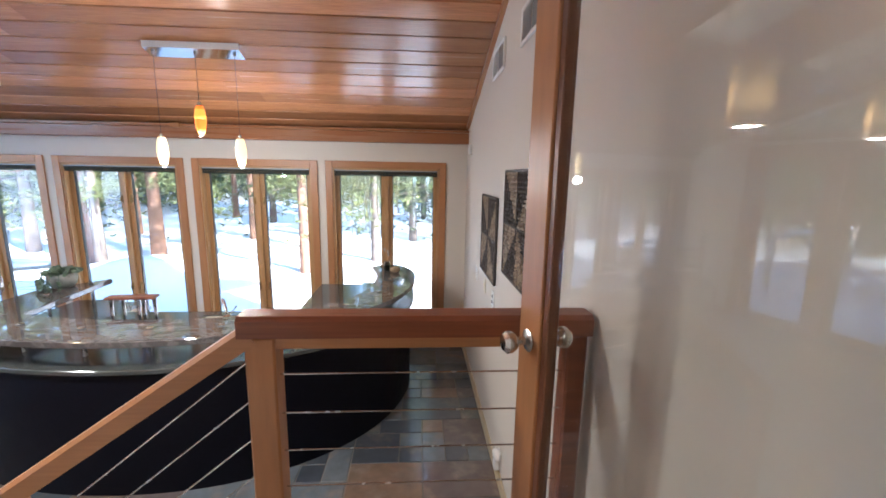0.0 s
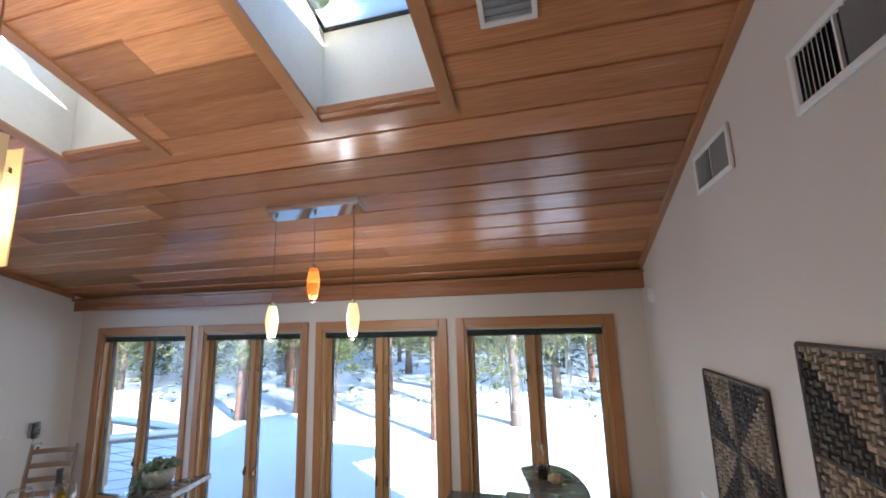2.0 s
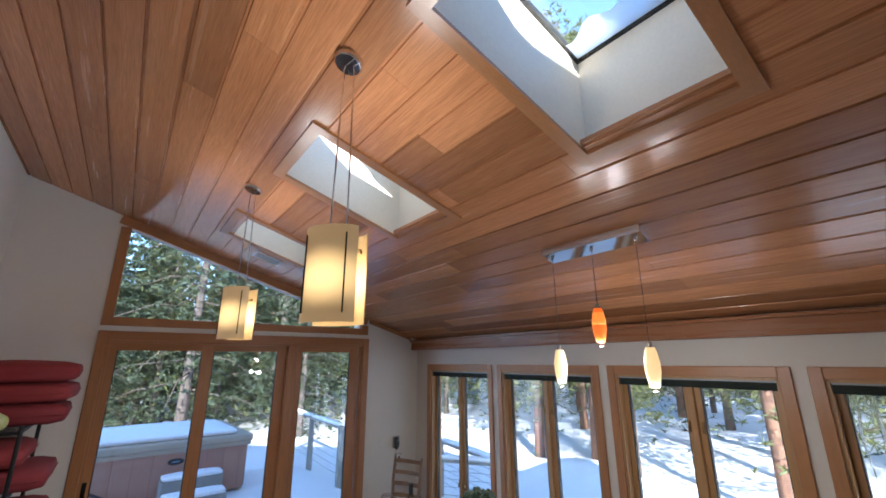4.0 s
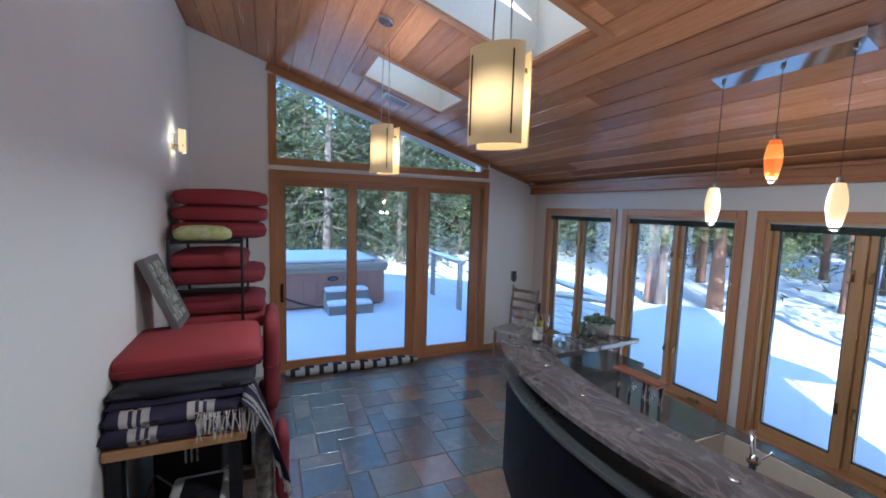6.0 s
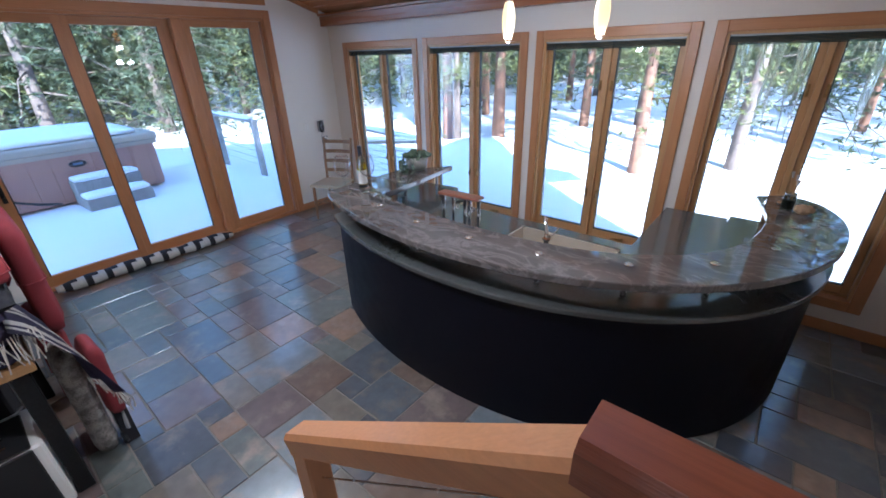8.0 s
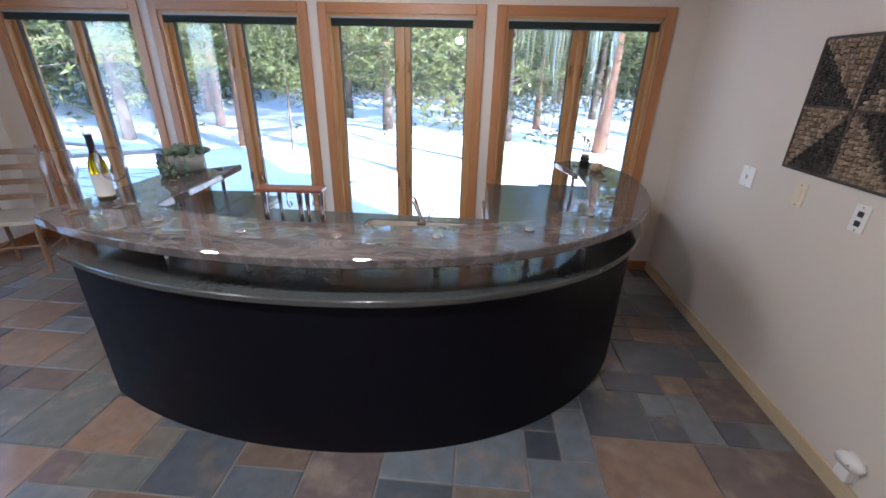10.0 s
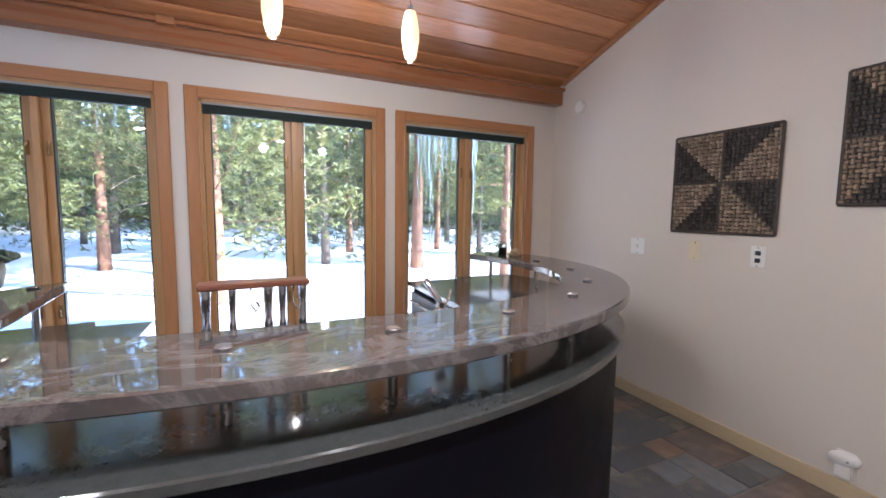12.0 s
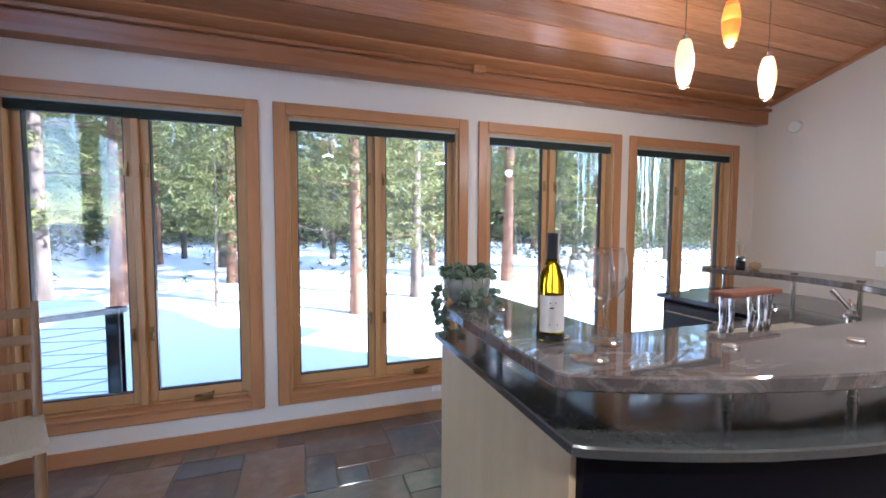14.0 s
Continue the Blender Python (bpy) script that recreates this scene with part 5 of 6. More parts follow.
for i in range(46):
    f = i / 45
    x, y, z = 0.09 + 0.46 * f, 0.40 + 0.13 * f + rnd.uniform(-0.01, 0.01), 0.03 - 0.31 * (0.75 + 0.3 * f)
    sweep([(x, y, z), (x + rnd.uniform(-0.02, 0.02), y + rnd.uniform(-0.005, 0.02), z - 0.05), (x + rnd.uniform(-0.03, 0.03), y + rnd.uniform(0, 0.02), z - rnd.uniform(0.09, 0.13))], 0.0032, 5, fr)
for i in range(26):
    y = 0.10 + 0.011 * i
    sweep([(0.44, y, 0.13), (0.48 + rnd.uniform(0, 0.02), y + rnd.uniform(-0.01, 0.01), 0.10), (0.50 + rnd.uniform(-0.01, 0.02), y + rnd.uniform(-0.02, 0.02), 0.02 + rnd.uniform(-0.03, 0.03))], 0.003, 5, fr)
tagged(part("fringe", fr, CREAMY, bl, "knotted cream fringe"), kind="stuff")
dark = thing("black_cloth", "crumpled black cloth between blanket and cushion", "cloth", at=(-3.10, 0.40, 0.992))
part("cloth", layer(-0.36, 0.40, -0.30, 0.36, 0.0, 0.065, 9, lambda j, i: False), [NAVY, NAVY], dark, smooth="all")
cushion("seat_cushion", (-3.17, 0.42, 1.045), 0.68, 0.72, 0.13, RED, "large red canvas cushion lying on the cloth and blanket", turn=2, seed=2)

# wire rack with more cushions
rk = thing("wire_rack", "black wire shelf rack loaded with red cushions", "shelf rack", at=(-4.35, 0.38, 0))
for x in (-0.40, 0.40):
    for y in (-0.25, 0.25):
        part("post", tube((x, y, 0), (x, y, 1.73), 0.012, n=10), BLACK_IRON, rk)
for z in (0.15, 0.60, 0.95, 1.32, 1.70):
    sh = part("shelf", box(-0.40, -0.25, z - 0.022, -0.39, 0.25, z), BLACK_IRON, rk, "wire shelf")
    part("shelf_edge", box(0.39, -0.25, z - 0.022, 0.40, 0.25, z), BLACK_IRON, sh)
    for k in range(2):
        part("shelf_edge", box(-0.39, -0.25 + 0.49 * k, z - 0.022, 0.39, -0.24 + 0.49 * k, z), BLACK_IRON, sh)
    wires = bmesh.new()
    for k in range(16):
        x = -0.38 + 0.76 * k / 15
        tube((x, -0.24, z - 0.004), (x, 0.24, z - 0.004), 0.002, n=5, bm=wires)
    part("wires", wires, BLACK_IRON, sh)
for n, (z, y, x, tw) in enumerate(((1.705, 0.455, -4.42, 2), (1.84, 0.465, -4.45, -2), (1.975, 0.47, -4.42, 1.5), (1.325, 0.44, -4.36, 0), (1.465, 0.38, -4.36, 0), (0.955, 0.46, -4.30, 1), (1.085, 0.44, -4.32, -1), (0.605, 0.42, -4.34, 0))):
    cushion("seat_cushion", (x, y, z), 0.62, 0.70 if n != 4 else 0.56, 0.125, RED if n % 3 else RED_DARK, "red canvas seat cushion stacked on the wire rack", turn=tw, seed=10 + n)
GREEN = material("lime_fabric", (0.36, 0.40, 0.12), 0.85, vary=0.2, scale=18, second=(0.48, 0.50, 0.27), mix=0.2, bump=0.2, fine=200)
gp = thing("green_pillow", "small lime green pillow with a pale ring", "pillow", at=(-3.98, 0.36, 1.702), turn=4)
part("cover", soft_box(0.12, 0.40, 0.10, r=0.05, puff=0.02, seed=44), GREEN, gp, smooth="all")
ringb = sweep([(0.061 + 0.001 * k, 0.03 * math.cos(k * 0.7), 0.055 + 0.02 * math.sin(k * 0.7)) for k in range(9)], 0.003, 6)
part("print", ringb, CREAMY, gp, "pale ring print")

# framed relief leaning on the wall
art = new("leaning_picture")
tagged(art, "grey framed mosaic relief leaning against the wall", "picture")
art.matrix_basis = pose(-3.47, 0.30, 1.185, 22, 0, 0) @ Matrix.Diagonal((0.68, 1, 1.22, 1))
FRAME_G = material("pewter_frame", (0.16, 0.155, 0.15), 0.4, vary=0.15, scale=10, bump=0.1)
fb = bmesh.new()
for a, b, c2, d in ((-0.25, -0.215, 0, 0.40), (0.215, 0.25, 0, 0.40), (-0.215, 0.215, 0, 0.035), (-0.215, 0.215, 0.365, 0.40)):
    box(a, -0.03, c2, b, 0.015, d, fb)
part("frame", fb, FRAME_G, art, bevel=0.004)
part("backing", box(-0.22, -0.028, 0.03, 0.22, -0.008, 0.37), FRAME_G, art)
TESS = material("mosaic_piece", (0.24, 0.30, 0.26), 0.35, vary=0.55, scale=30, second=(0.36, 0.34, 0.29), mix=0.5, bump=0.2, fine=120, island="object")
rnd = random.Random(12)
tm = []
for q in range(5):
    b = box(-0.024, -0.006, -0.018, 0.024, 0.004 + 0.002 * q, 0.018)
    for v in b.verts:
        v.co += Vector((rnd.uniform(-0.004, 0.004), 0, rnd.uniform(-0.004, 0.004)))
    me = bpy.data.meshes.new("mosaic_tile")
    b.to_mesh(me)
    b.free()
    me.materials.append(TESS)
    tm.append(me)
for i in range(8):
    for j in range(8):
        o = new("mosaic_tile", tm[rnd.randrange(5)])
        o.parent = art
        o.location = (-0.188 + 0.0537 * i, 0.0, 0.055 + 0.0415 * j)
        o.rotation_euler = (rnd.uniform(-0.15, 0.15), rnd.uniform(-0.2, 0.2), rnd.uniform(-0.1, 0.1))

# upright cushions beside the table
cushion("seat_cushion", (-3.66, 0.845, 0.52), 0.62, 0.11, 0.66, RED_DARK, "maroon cushion standing on edge beside the rack", seed=31)
cushion("seat_cushion", (-3.70, 0.80, 0.0), 0.60, 0.13, 0.53, RED_DARK, "maroon cushion standing on the floor", seed=32)

# under the table
hp = thing("air_heater", "white portable appliance with a black front panel under the table", "appliance", at=(-2.80, 0.47, 0))
part("body", box(-0.17, -0.15, 0.0, 0.17, 0.15, 0.40), PLASTIC, hp, bevel=0.03, seg=3)
part("front_panel", box(0.168, -0.09, 0.05, 0.180, 0.11, 0.395), BLACK_PLASTIC, hp, "black glossy panel", bevel=0.006)
part("top_panel", box(-0.12, -0.09, 0.398, 0.172, 0.11, 0.408), BLACK_PLASTIC, hp, bevel=0.004)
for k in range(2):
    part("slot", box(0.02 + 0.07 * k, -0.01, 0.4085, 0.03 + 0.07 * k, 0.04, 0.412), CHROME, hp)
bag = thing("black_case", "black case with metal clasps under the table", "case", at=(-3.25, 0.36, 0))
part("body", box(-0.22, -0.16, 0.0, 0.22, 0.2, 0.62), NAVY, bag, bevel=0.03, seg=3)
for k in range(3):
    part("clasp", box(0.20, 0.0 + 0.03 * k, 0.44, 0.228, 0.015 + 0.03 * k, 0.56), STEEL, bag, bevel=0.003)
part("strap", sweep([(0.23, -0.14, 0.40), (0.30, -0.02, 0.33), (0.33, 0.12, 0.36), (0.30, 0.24, 0.42)], 0.006, 8), GREY_PLASTIC, bag)
AQUA = material("pale_blue_tube", (0.42, 0.56, 0.57), 0.4, vary=0.08, scale=6, bump=0.05)
tb2 = thing("blue_tube", "pale blue tube leaning under the table", "tube", at=(-2.74, 0.14, 0.31))
part("tube", tube((0, 0, 0), (-0.06, -0.02, 0.42), 0.024, n=16), AQUA, tb2, smooth=True)
cushion("seat_cushion", (-2.76, 0.20, 0.16), 0.28, 0.20, 0.14, RED, "small red cushion under the table", seed=51)
bx = thing("storage_box", "dark storage box beneath the small red cushion", "box", at=(-2.76, 0.20, 0))
part("body", box(-0.13, -0.09, 0, 0.13, 0.09, 0.158), NAVY, bx, bevel=0.006)
part("lid", box(-0.135, -0.095, 0.13, 0.135, 0.095, 0.159), BLACK_PLASTIC, bx, bevel=0.004)
GREYCLOTH = material("grey_patterned_cloth", (0.20, 0.19, 0.18), 0.9, vary=0.5, scale=22, second=(0.40, 0.38, 0.35), mix=0.15, bump=0.3, fine=200)
gb = thing("grey_bag", "grey patterned duffel bag standing by the table leg", "bag", at=(-2.96, 0.80, 0))
part("body", soft_box(0.30, 0.10, 0.62, r=0.045, seed=61), GREYCLOTH, gb, smooth="all")
part("strap", sweep([(0.10, 0.06, 0.55), (0.13, 0.10, 0.42), (0.13, 0.11, 0.24), (0.14, 0.10, 0.10), (0.11, 0.12, 0.06)], 0.010, 6), GREY_PLASTIC, gb)
wh = lathe([(0.0, -0.012), (0.03, -0.012), (0.036, 0.0), (0.03, 0.012), (0.0, 0.012)], 16)
bmesh.ops.transform(wh, matrix=Matrix.Translation((0.12, 0.07, 0.036)) @ Matrix.Rotation(math.pi / 2, 4, "X"), verts=wh.verts)
part("wheel", wh, BLACK_PLASTIC, gb)
rb = thing("red_bag", "dark red soft bag hanging beside the table", "bag", at=(-2.90, 0.90, 0.22))
part("body", soft_box(0.24, 0.08, 0.42, r=0.04, seed=71), RED_DARK, rb, smooth="all")
part("base", box(-0.08, -0.03, -0.22, 0.08, 0.03, 0.02), NAVY, rb)

# draught roll along the patio door
PLAID_W = material("plaid_pale", (0.48, 0.48, 0.46), 0.95, vary=0.15, scale=30, bump=0.4, fine=220)
roll = thing("draught_stopper", "black and white plaid cloth roll along the patio door", "draught stopper", at=(-5.20, 1.80, 0))
bm = bmesh.new()
rings = []
for k in range(61):
    s = k / 60
    yy = -0.82 + 1.60 * s
    rr = 0.062 * (0.86 + 0.24 * noise.noise((yy * 6, 0.2, 0.1))) * min(1, 0.55 + 6 * min(s, 1 - s))
    xx = 0.03 * noise.noise((yy * 2, 5, 0)) + (0.05 * max(0, s - 0.8) * 5 * 0.6)
    rings.append([bm.verts.new((xx + rr * 1.25 * math.cos(a), yy, 0.058 + rr * math.sin(a) - 0.004)) for a in [2 * math.pi * q / 14 for q in range(14)]])
for k, (a, b) in enumerate(zip(rings, rings[1:])):
    for q in range(14):
        f = bm.faces.new((a[q], a[(q + 1) % 14], b[(q + 1) % 14], b[q]))
        f.material_index = 1 if (k // 2) % 3 == 0 or (q // 2) % 3 == 0 and (k // 2) % 3 != 1 else 0
bm.faces.new(rings[0][::-1])
bm.faces.new(rings[-1])
bmesh.ops.recalc_face_normals(bm, faces=bm.faces)
part("roll", bm, [NAVY, PLAID_W], roll, smooth="all")

# ladder-back chair in the corner
WALNUT = material("stained_wood", (0.25, 0.145, 0.075), 0.4, vary=0.2, scale=4, stretch=(4, 4, 0.5), bump=0.06, fine=40)
SEAT = material("pale_seat_wood", (0.45, 0.38, 0.27), 0.45, vary=0.12, scale=5, stretch=(5, 0.6, 5), bump=0.05, fine=40)
ch = thing("wooden_chair", "wooden ladder-back chair in the corner by the window", "chair", at=(-4.78, 3.80, 0), turn=205)
seat = bmesh.new()
prism([(-0.20, -0.20), (0.20, -0.20), (0.22, 0.20), (-0.22, 0.20)], 0.43, 0.458, seat)
part("seat", seat, SEAT, ch, bevel=0.008, seg=2)
for x in (-0.19, 0.19):
    part("leg", sweep([(x, 0.18, 0), (x, 0.17, 0.22), (x, 0.165, 0.43)], [0.014, 0.019, 0.02], 10), WALNUT, ch, smooth=True)
    part("back_post", sweep([(x * 0.95, -0.20, 0), (x * 0.95, -0.18, 0.43), (x * 0.98, -0.20, 0.7), (x, -0.25, 0.97)], [0.015, 0.020, 0.018, 0.014], 10), WALNUT, ch, smooth=True)
    part("stretcher", tube((x, 0.17, 0.18), (x * 0.95, -0.19, 0.18), 0.010, n=8), WALNUT, ch)
part("stretcher", tube((-0.19, 0.172, 0.24), (0.19, 0.172, 0.24), 0.010, n=8), WALNUT, ch)
for z, yo in ((0.56, -0.188), (0.68, -0.20), (0.80, -0.215), (0.92, -0.238)):
    sl = bmesh.new()
    rows = []
    for k in range(9):
        u = k / 8 * 2 - 1
        y = yo - 0.022 * (1 - u * u)
        rows.append([sl.verts.new((0.18 * u, y + d, z + h)) for d, h in ((-0.006, -0.022), (0.006, -0.022), (0.006, 0.022), (-0.006, 0.022))])
    for p, q in zip(rows, rows[1:]):
        for i in range(4):
            sl.faces.new((p[i], p[(i + 1) % 4], q[(i + 1) % 4], q[i]))
    bmesh.ops.recalc_face_normals(sl, faces=sl.faces)
    part("back_slat", sl, WALNUT, ch)

# ---- on the bar ----
WINE = glass("wine_bottle_glass", (0.72, 0.62, 0.10), ior=1.15)
LABEL = material("wine_label_paper", (0.62, 0.60, 0.57), 0.7, vary=0.05, scale=10, bump=0.02)
bt = thing("wine_bottle", "green-gold white wine bottle with a pale label", "bottle", at=(-2.865, 2.745, TOP_Z + 0.001))
part("glass", lathe([(0.0, 0.004), (0.034, 0.0), (0.037, 0.006), (0.037, 0.165), (0.034, 0.185), (0.022, 0.215), (0.0145, 0.24), (0.0138, 0.255)], 28), WINE, bt, smooth="all")
part("wine", lathe([(0.0, 0.008), (0.032, 0.008), (0.0335, 0.16), (0.030, 0.185), (0.019, 0.213), (0.010, 0.236), (0.0, 0.236)], 24), glass("white_wine", (0.90, 0.70, 0.08), ior=1.12), bt, smooth="all")
part("foil", lathe([(0.0148, 0.232), (0.0152, 0.235), (0.0150, 0.30), (0.0158, 0.302), (0.0158, 0.312), (0.0, 0.313)], 24), BLACK_PLASTIC, bt, "black foil capsule", smooth=True)
lb = bmesh.new()
for k in range(20):
    a0, a1 = [math.radians(-150 + 250 * q / 20 - 30) for q in (k, k + 1)]
    lb.faces.new([lb.verts.new((0.0375 * math.cos(a), 0.0375 * math.sin(a), z)) for a, z in ((a0, 0.03), (a1, 0.03), (a1, 0.135), (a0, 0.135))])
bmesh.ops.remove_doubles(lb, verts=lb.verts, dist=1e-5)
lab = part("label", lb, LABEL, bt, "pale paper label", smooth="all")
ln = bmesh.new()
for z, w in ((0.112, 9), (0.098, 6), (0.05, 12)):
    a0, a1 = math.radians(-130), math.radians(-130 + w * 3)
    ln.faces.new([ln.verts.new((0.0379 * math.cos(a), 0.0379 * math.sin(a), zz)) for a, zz in ((a0, z), (a1, z), (a1, z + 0.004), (a0, z + 0.004))])
part("print", ln, BLACK_PLASTIC, lab, "dark lines of print")
part("base_ring", lathe([(0.0378, 0.006), (0.0378, 0.022)], 28), BLACK_PLASTIC, bt, "dark foot of the label")


def wine_glass(at):
    g = thing("wine_glass", "clear stemmed wine glass standing on the bar top", "wine glass", at=at, group="wine glasses")
    g.matrix_basis = pose(*at) @ Matrix.Scale(1.34, 4)
    part("foot", lathe([(0.0, 0.006), (0.010, 0.006), (0.034, 0.0025), (0.036, 0.001), (0.036, 0.0), (0.0, 0.0)], 28), DRINK_GLASS, g, smooth="all")
    part("stem", lathe([(0.009, 0.0062), (0.0045, 0.02), (0.004, 0.075), (0.008, 0.088)], 14), DRINK_GLASS, g, smooth="all")
    part("bowl", lathe([(0.0, 0.088), (0.015, 0.092), (0.028, 0.102), (0.037, 0.117), (0.042, 0.134), (0.043, 0.148), (0.041, 0.172), (0.037, 0.190), (0.033, 0.201), (0.0318, 0.2015), (0.0315, 0.200)], 28), DRINK_GLASS, g, smooth="all")
    return g


wine_glass((-2.868, 2.575, TOP_Z + 0.001))
wine_glass((-2.727, 2.680, TOP_Z + 0.001))

# pot with a trailing succulent
POT = material("mottled_pot", (0.16, 0.165, 0.15), 0.5, vary=0.4, scale=20, second=(0.30, 0.29, 0.26), mix=0.2, bump=0.2, fine=80)
LEAF = material("succulent_leaf", (0.10, 0.15, 0.085), 0.5, vary=0.35, scale=10, second=(0.07, 0.10, 0.07), bump=0.05, island="island")
pt = thing("potted_succulent", "grey pot with a trailing round-leaved succulent on the bar end", "plant", at=(-2.87, 3.36, TOP_Z + 0.001))
pt.matrix_basis = pose(-2.87, 3.36, TOP_Z + 0.001) @ Matrix.Scale(1.4, 4)
part("pot", lathe([(0.0, 0.0), (0.045, 0.0), (0.062, 0.02), (0.070, 0.06), (0.066, 0.085), (0.060, 0.085), (0.058, 0.07), (0.0, 0.068)], 26), POT, pt, smooth="all")
part("soil", lathe([(0.058, 0.069), (0.03, 0.074), (0.0, 0.075)], 18), NAVY, pt)
rnd = random.Random(21)
disc = lathe([(0.0, -0.003), (0.010, -0.002), (0.013, 0.0), (0.010, 0.003), (0.0, 0.004)], 10)
leafs = bmesh.new()
base = [v.co.copy() for v in disc.verts]
faces = [[v.index for v in f.verts] for f in disc.faces]
disc.verts.index_update()


def leaf_at(p, s):
    q = Euler((rnd.uniform(-1.2, 1.2), rnd.uniform(-1.2, 1.2), rnd.uniform(0, 6))).to_matrix()
    vs = [leafs.verts.new(Vector(p) + q @ (b * s)) for b in base]
    for f in faces:
        try:
            leafs.faces.new([vs[i] for i in f])
        except ValueError:
            pass


for k in range(90):
    a, r = rnd.uniform(0, 6.28), 0.085 * math.sqrt(rnd.random())
    leaf_at((r * math.cos(a), r * math.sin(a), 0.085 + rnd.uniform(-0.01, 0.045) * (1 - r / 0.12)), rnd.uniform(0.8, 1.25))
stems = []
for k in range(7):
    a = math.radians(165 + 22 * k + rnd.uniform(-8, 8))
    ln2 = rnd.uniform(0.10, 0.21) if k in (1, 2, 3) else rnd.uniform(0.04, 0.09)
    pts = [(0.05 * math.cos(a), 0.05 * math.sin(a), 0.085), (0.085 * math.cos(a), 0.085 * math.sin(a), 0.085), (0.10 * math.cos(a), 0.10 * math.sin(a), 0.05)]
    n = int(ln2 / 0.016)
    for q in range(n):
        pts.append((0.102 * math.cos(a) + rnd.uniform(-0.004, 0.004), 0.102 * math.sin(a) + rnd.uniform(-0.004, 0.004), 0.045 - 0.016 * q))
        for s in range(2):
            leaf_at((pts[-1][0] + rnd.uniform(-0.012, 0.012), pts[-1][1] + rnd.uniform(-0.012, 0.012), pts[-1][2]), rnd.uniform(0.65, 1.05))
    stems.append(pts)
disc.free()
part("leaves", leafs, LEAF, pt, "round grey-green leaves", smooth=True)
for pts in stems:
    part("stem", sweep(pts, 0.0018, 5), LEAF, pt)

# jar with brushes, and a sea sponge beside it
jr = thing("glass_jar", "dark glass jar holding brushes on the bar end", "jar", at=(-0.325, 3.95, TOP_Z + 0.001))
part("jar", lathe([(0.0, 0.0), (0.028, 0.0), (0.032, 0.006), (0.032, 0.075), (0.027, 0.088), (0.027, 0.097)], 22), glass("smoked_glass", (0.35, 0.42, 0.38)), jr, smooth="all")
part("filling", lathe([(0.0, 0.004), (0.029, 0.006), (0.029, 0.06), (0.0, 0.062)], 16), material("dark_pebbles", (0.05, 0.06, 0.05), 0.5, vary=0.5, scale=80, bump=0.5, fine=120), jr)
part("lid_ring", lathe([(0.029, 0.085), (0.030, 0.087), (0.030, 0.099), (0.027, 0.099)], 22), STEEL, jr, smooth=True)
for k, (dx, dy, h) in enumerate(((-0.02, 0.008, 0.19), (0.012, -0.012, 0.15), (0.004, 0.018, 0.17))):
    b = part("brush", tube((dx * 0.3, dy * 0.3, 0.01), (dx, dy, h), 0.003, n=8), SASH, jr, "thin wooden brush handle")
    part("bristles", tube((dx, dy, h), (dx * 1.25, dy * 1.25, h + 0.035), 0.006, 0.009, n=8), CREAMY, b)
sp = thing("sea_sponge", "tan sea sponge lying by the jar", "sponge", at=(-0.245, 3.895, TOP_Z + 0.001))
sb = bmesh.new()
bmesh.ops.create_icosphere(sb, subdivisions=4, radius=0.035)
for v in sb.verts:
    n0 = v.co.normalized()
    v.co = n0 * (0.034 + 0.010 * noise.noise(n0 * 2.2) + 0.005 * noise.noise(n0 * 9))
    v.co.x *= 1.35
    v.co.z = max(-0.026, v.co.z * 0.85) + 0.026
part("sponge", sb, material("sponge", (0.46, 0.33, 0.20), 0.95, vary=0.3, scale=40, bump=0.6, fine=160), sp, smooth="all")

# ---- outdoors ----
def hill(x, y):
    """Height of the snow: banks near the house, rolling away."""
    far = max(0.0, y - 8)
    v = -0.36 + 0.06 * noise.noise((x * 0.35, y * 0.35, 0.3)) + 0.02 * noise.noise((x * 1.1, y * 1.1, 4.0))
    v += (0.012 * far + 0.30 * noise.noise((x * 0.09, y * 0.09, 9.0)) + 0.10 * noise.noise((x * 0.33, y * 0.33, 2.0))) * min(1, far / 6)
    v += 0.40 * math.exp(-((x + 6.0) ** 2 / 2.6 + (y - 9.3) ** 2 / 0.9))
    v += 0.02 * max(0.0, -x - 13) * min(1, far / 6 + 0.4)
    if XL - 5.6 < x < XL and -2 < y < 4.9:
        v = -0.16 + 0.02 * noise.noise((x * 0.9, y * 0.9, 7))
    return v


def ground():
    bm = bmesh.new()
    xs = [-400, -200, -110, -70] + [-50 + 2 * i for i in range(12)] + [-26 + 0.5 * i for i in range(80)] + [15 + 2.5 * i for i in range(12)] + [60, 110, 200, 400]
    ysn = [-400, -150, -60, -30, -14, -9] + [-7 + 0.5 * i for i in range(76)] + [32 + 2.5 * i for i in range(12)] + [66, 90, 140, 220, 400]
    g = [[bm.verts.new((x, y, hill(x, y) - (0.6 if XL + 0.1 < x < XR + 6 and -9 < y < YN + 0.1 else 0))) for y in ysn] for x in xs]
    for i in range(len(xs) - 1):
        for j in range(len(ysn) - 1):
            bm.faces.new((g[i][j], g[i + 1][j], g[i + 1][j + 1], g[i][j + 1]))
    return bm


structure(part("ground", ground(), SNOW, smooth="all"), "deep snow rolling away under the pines", "snow")

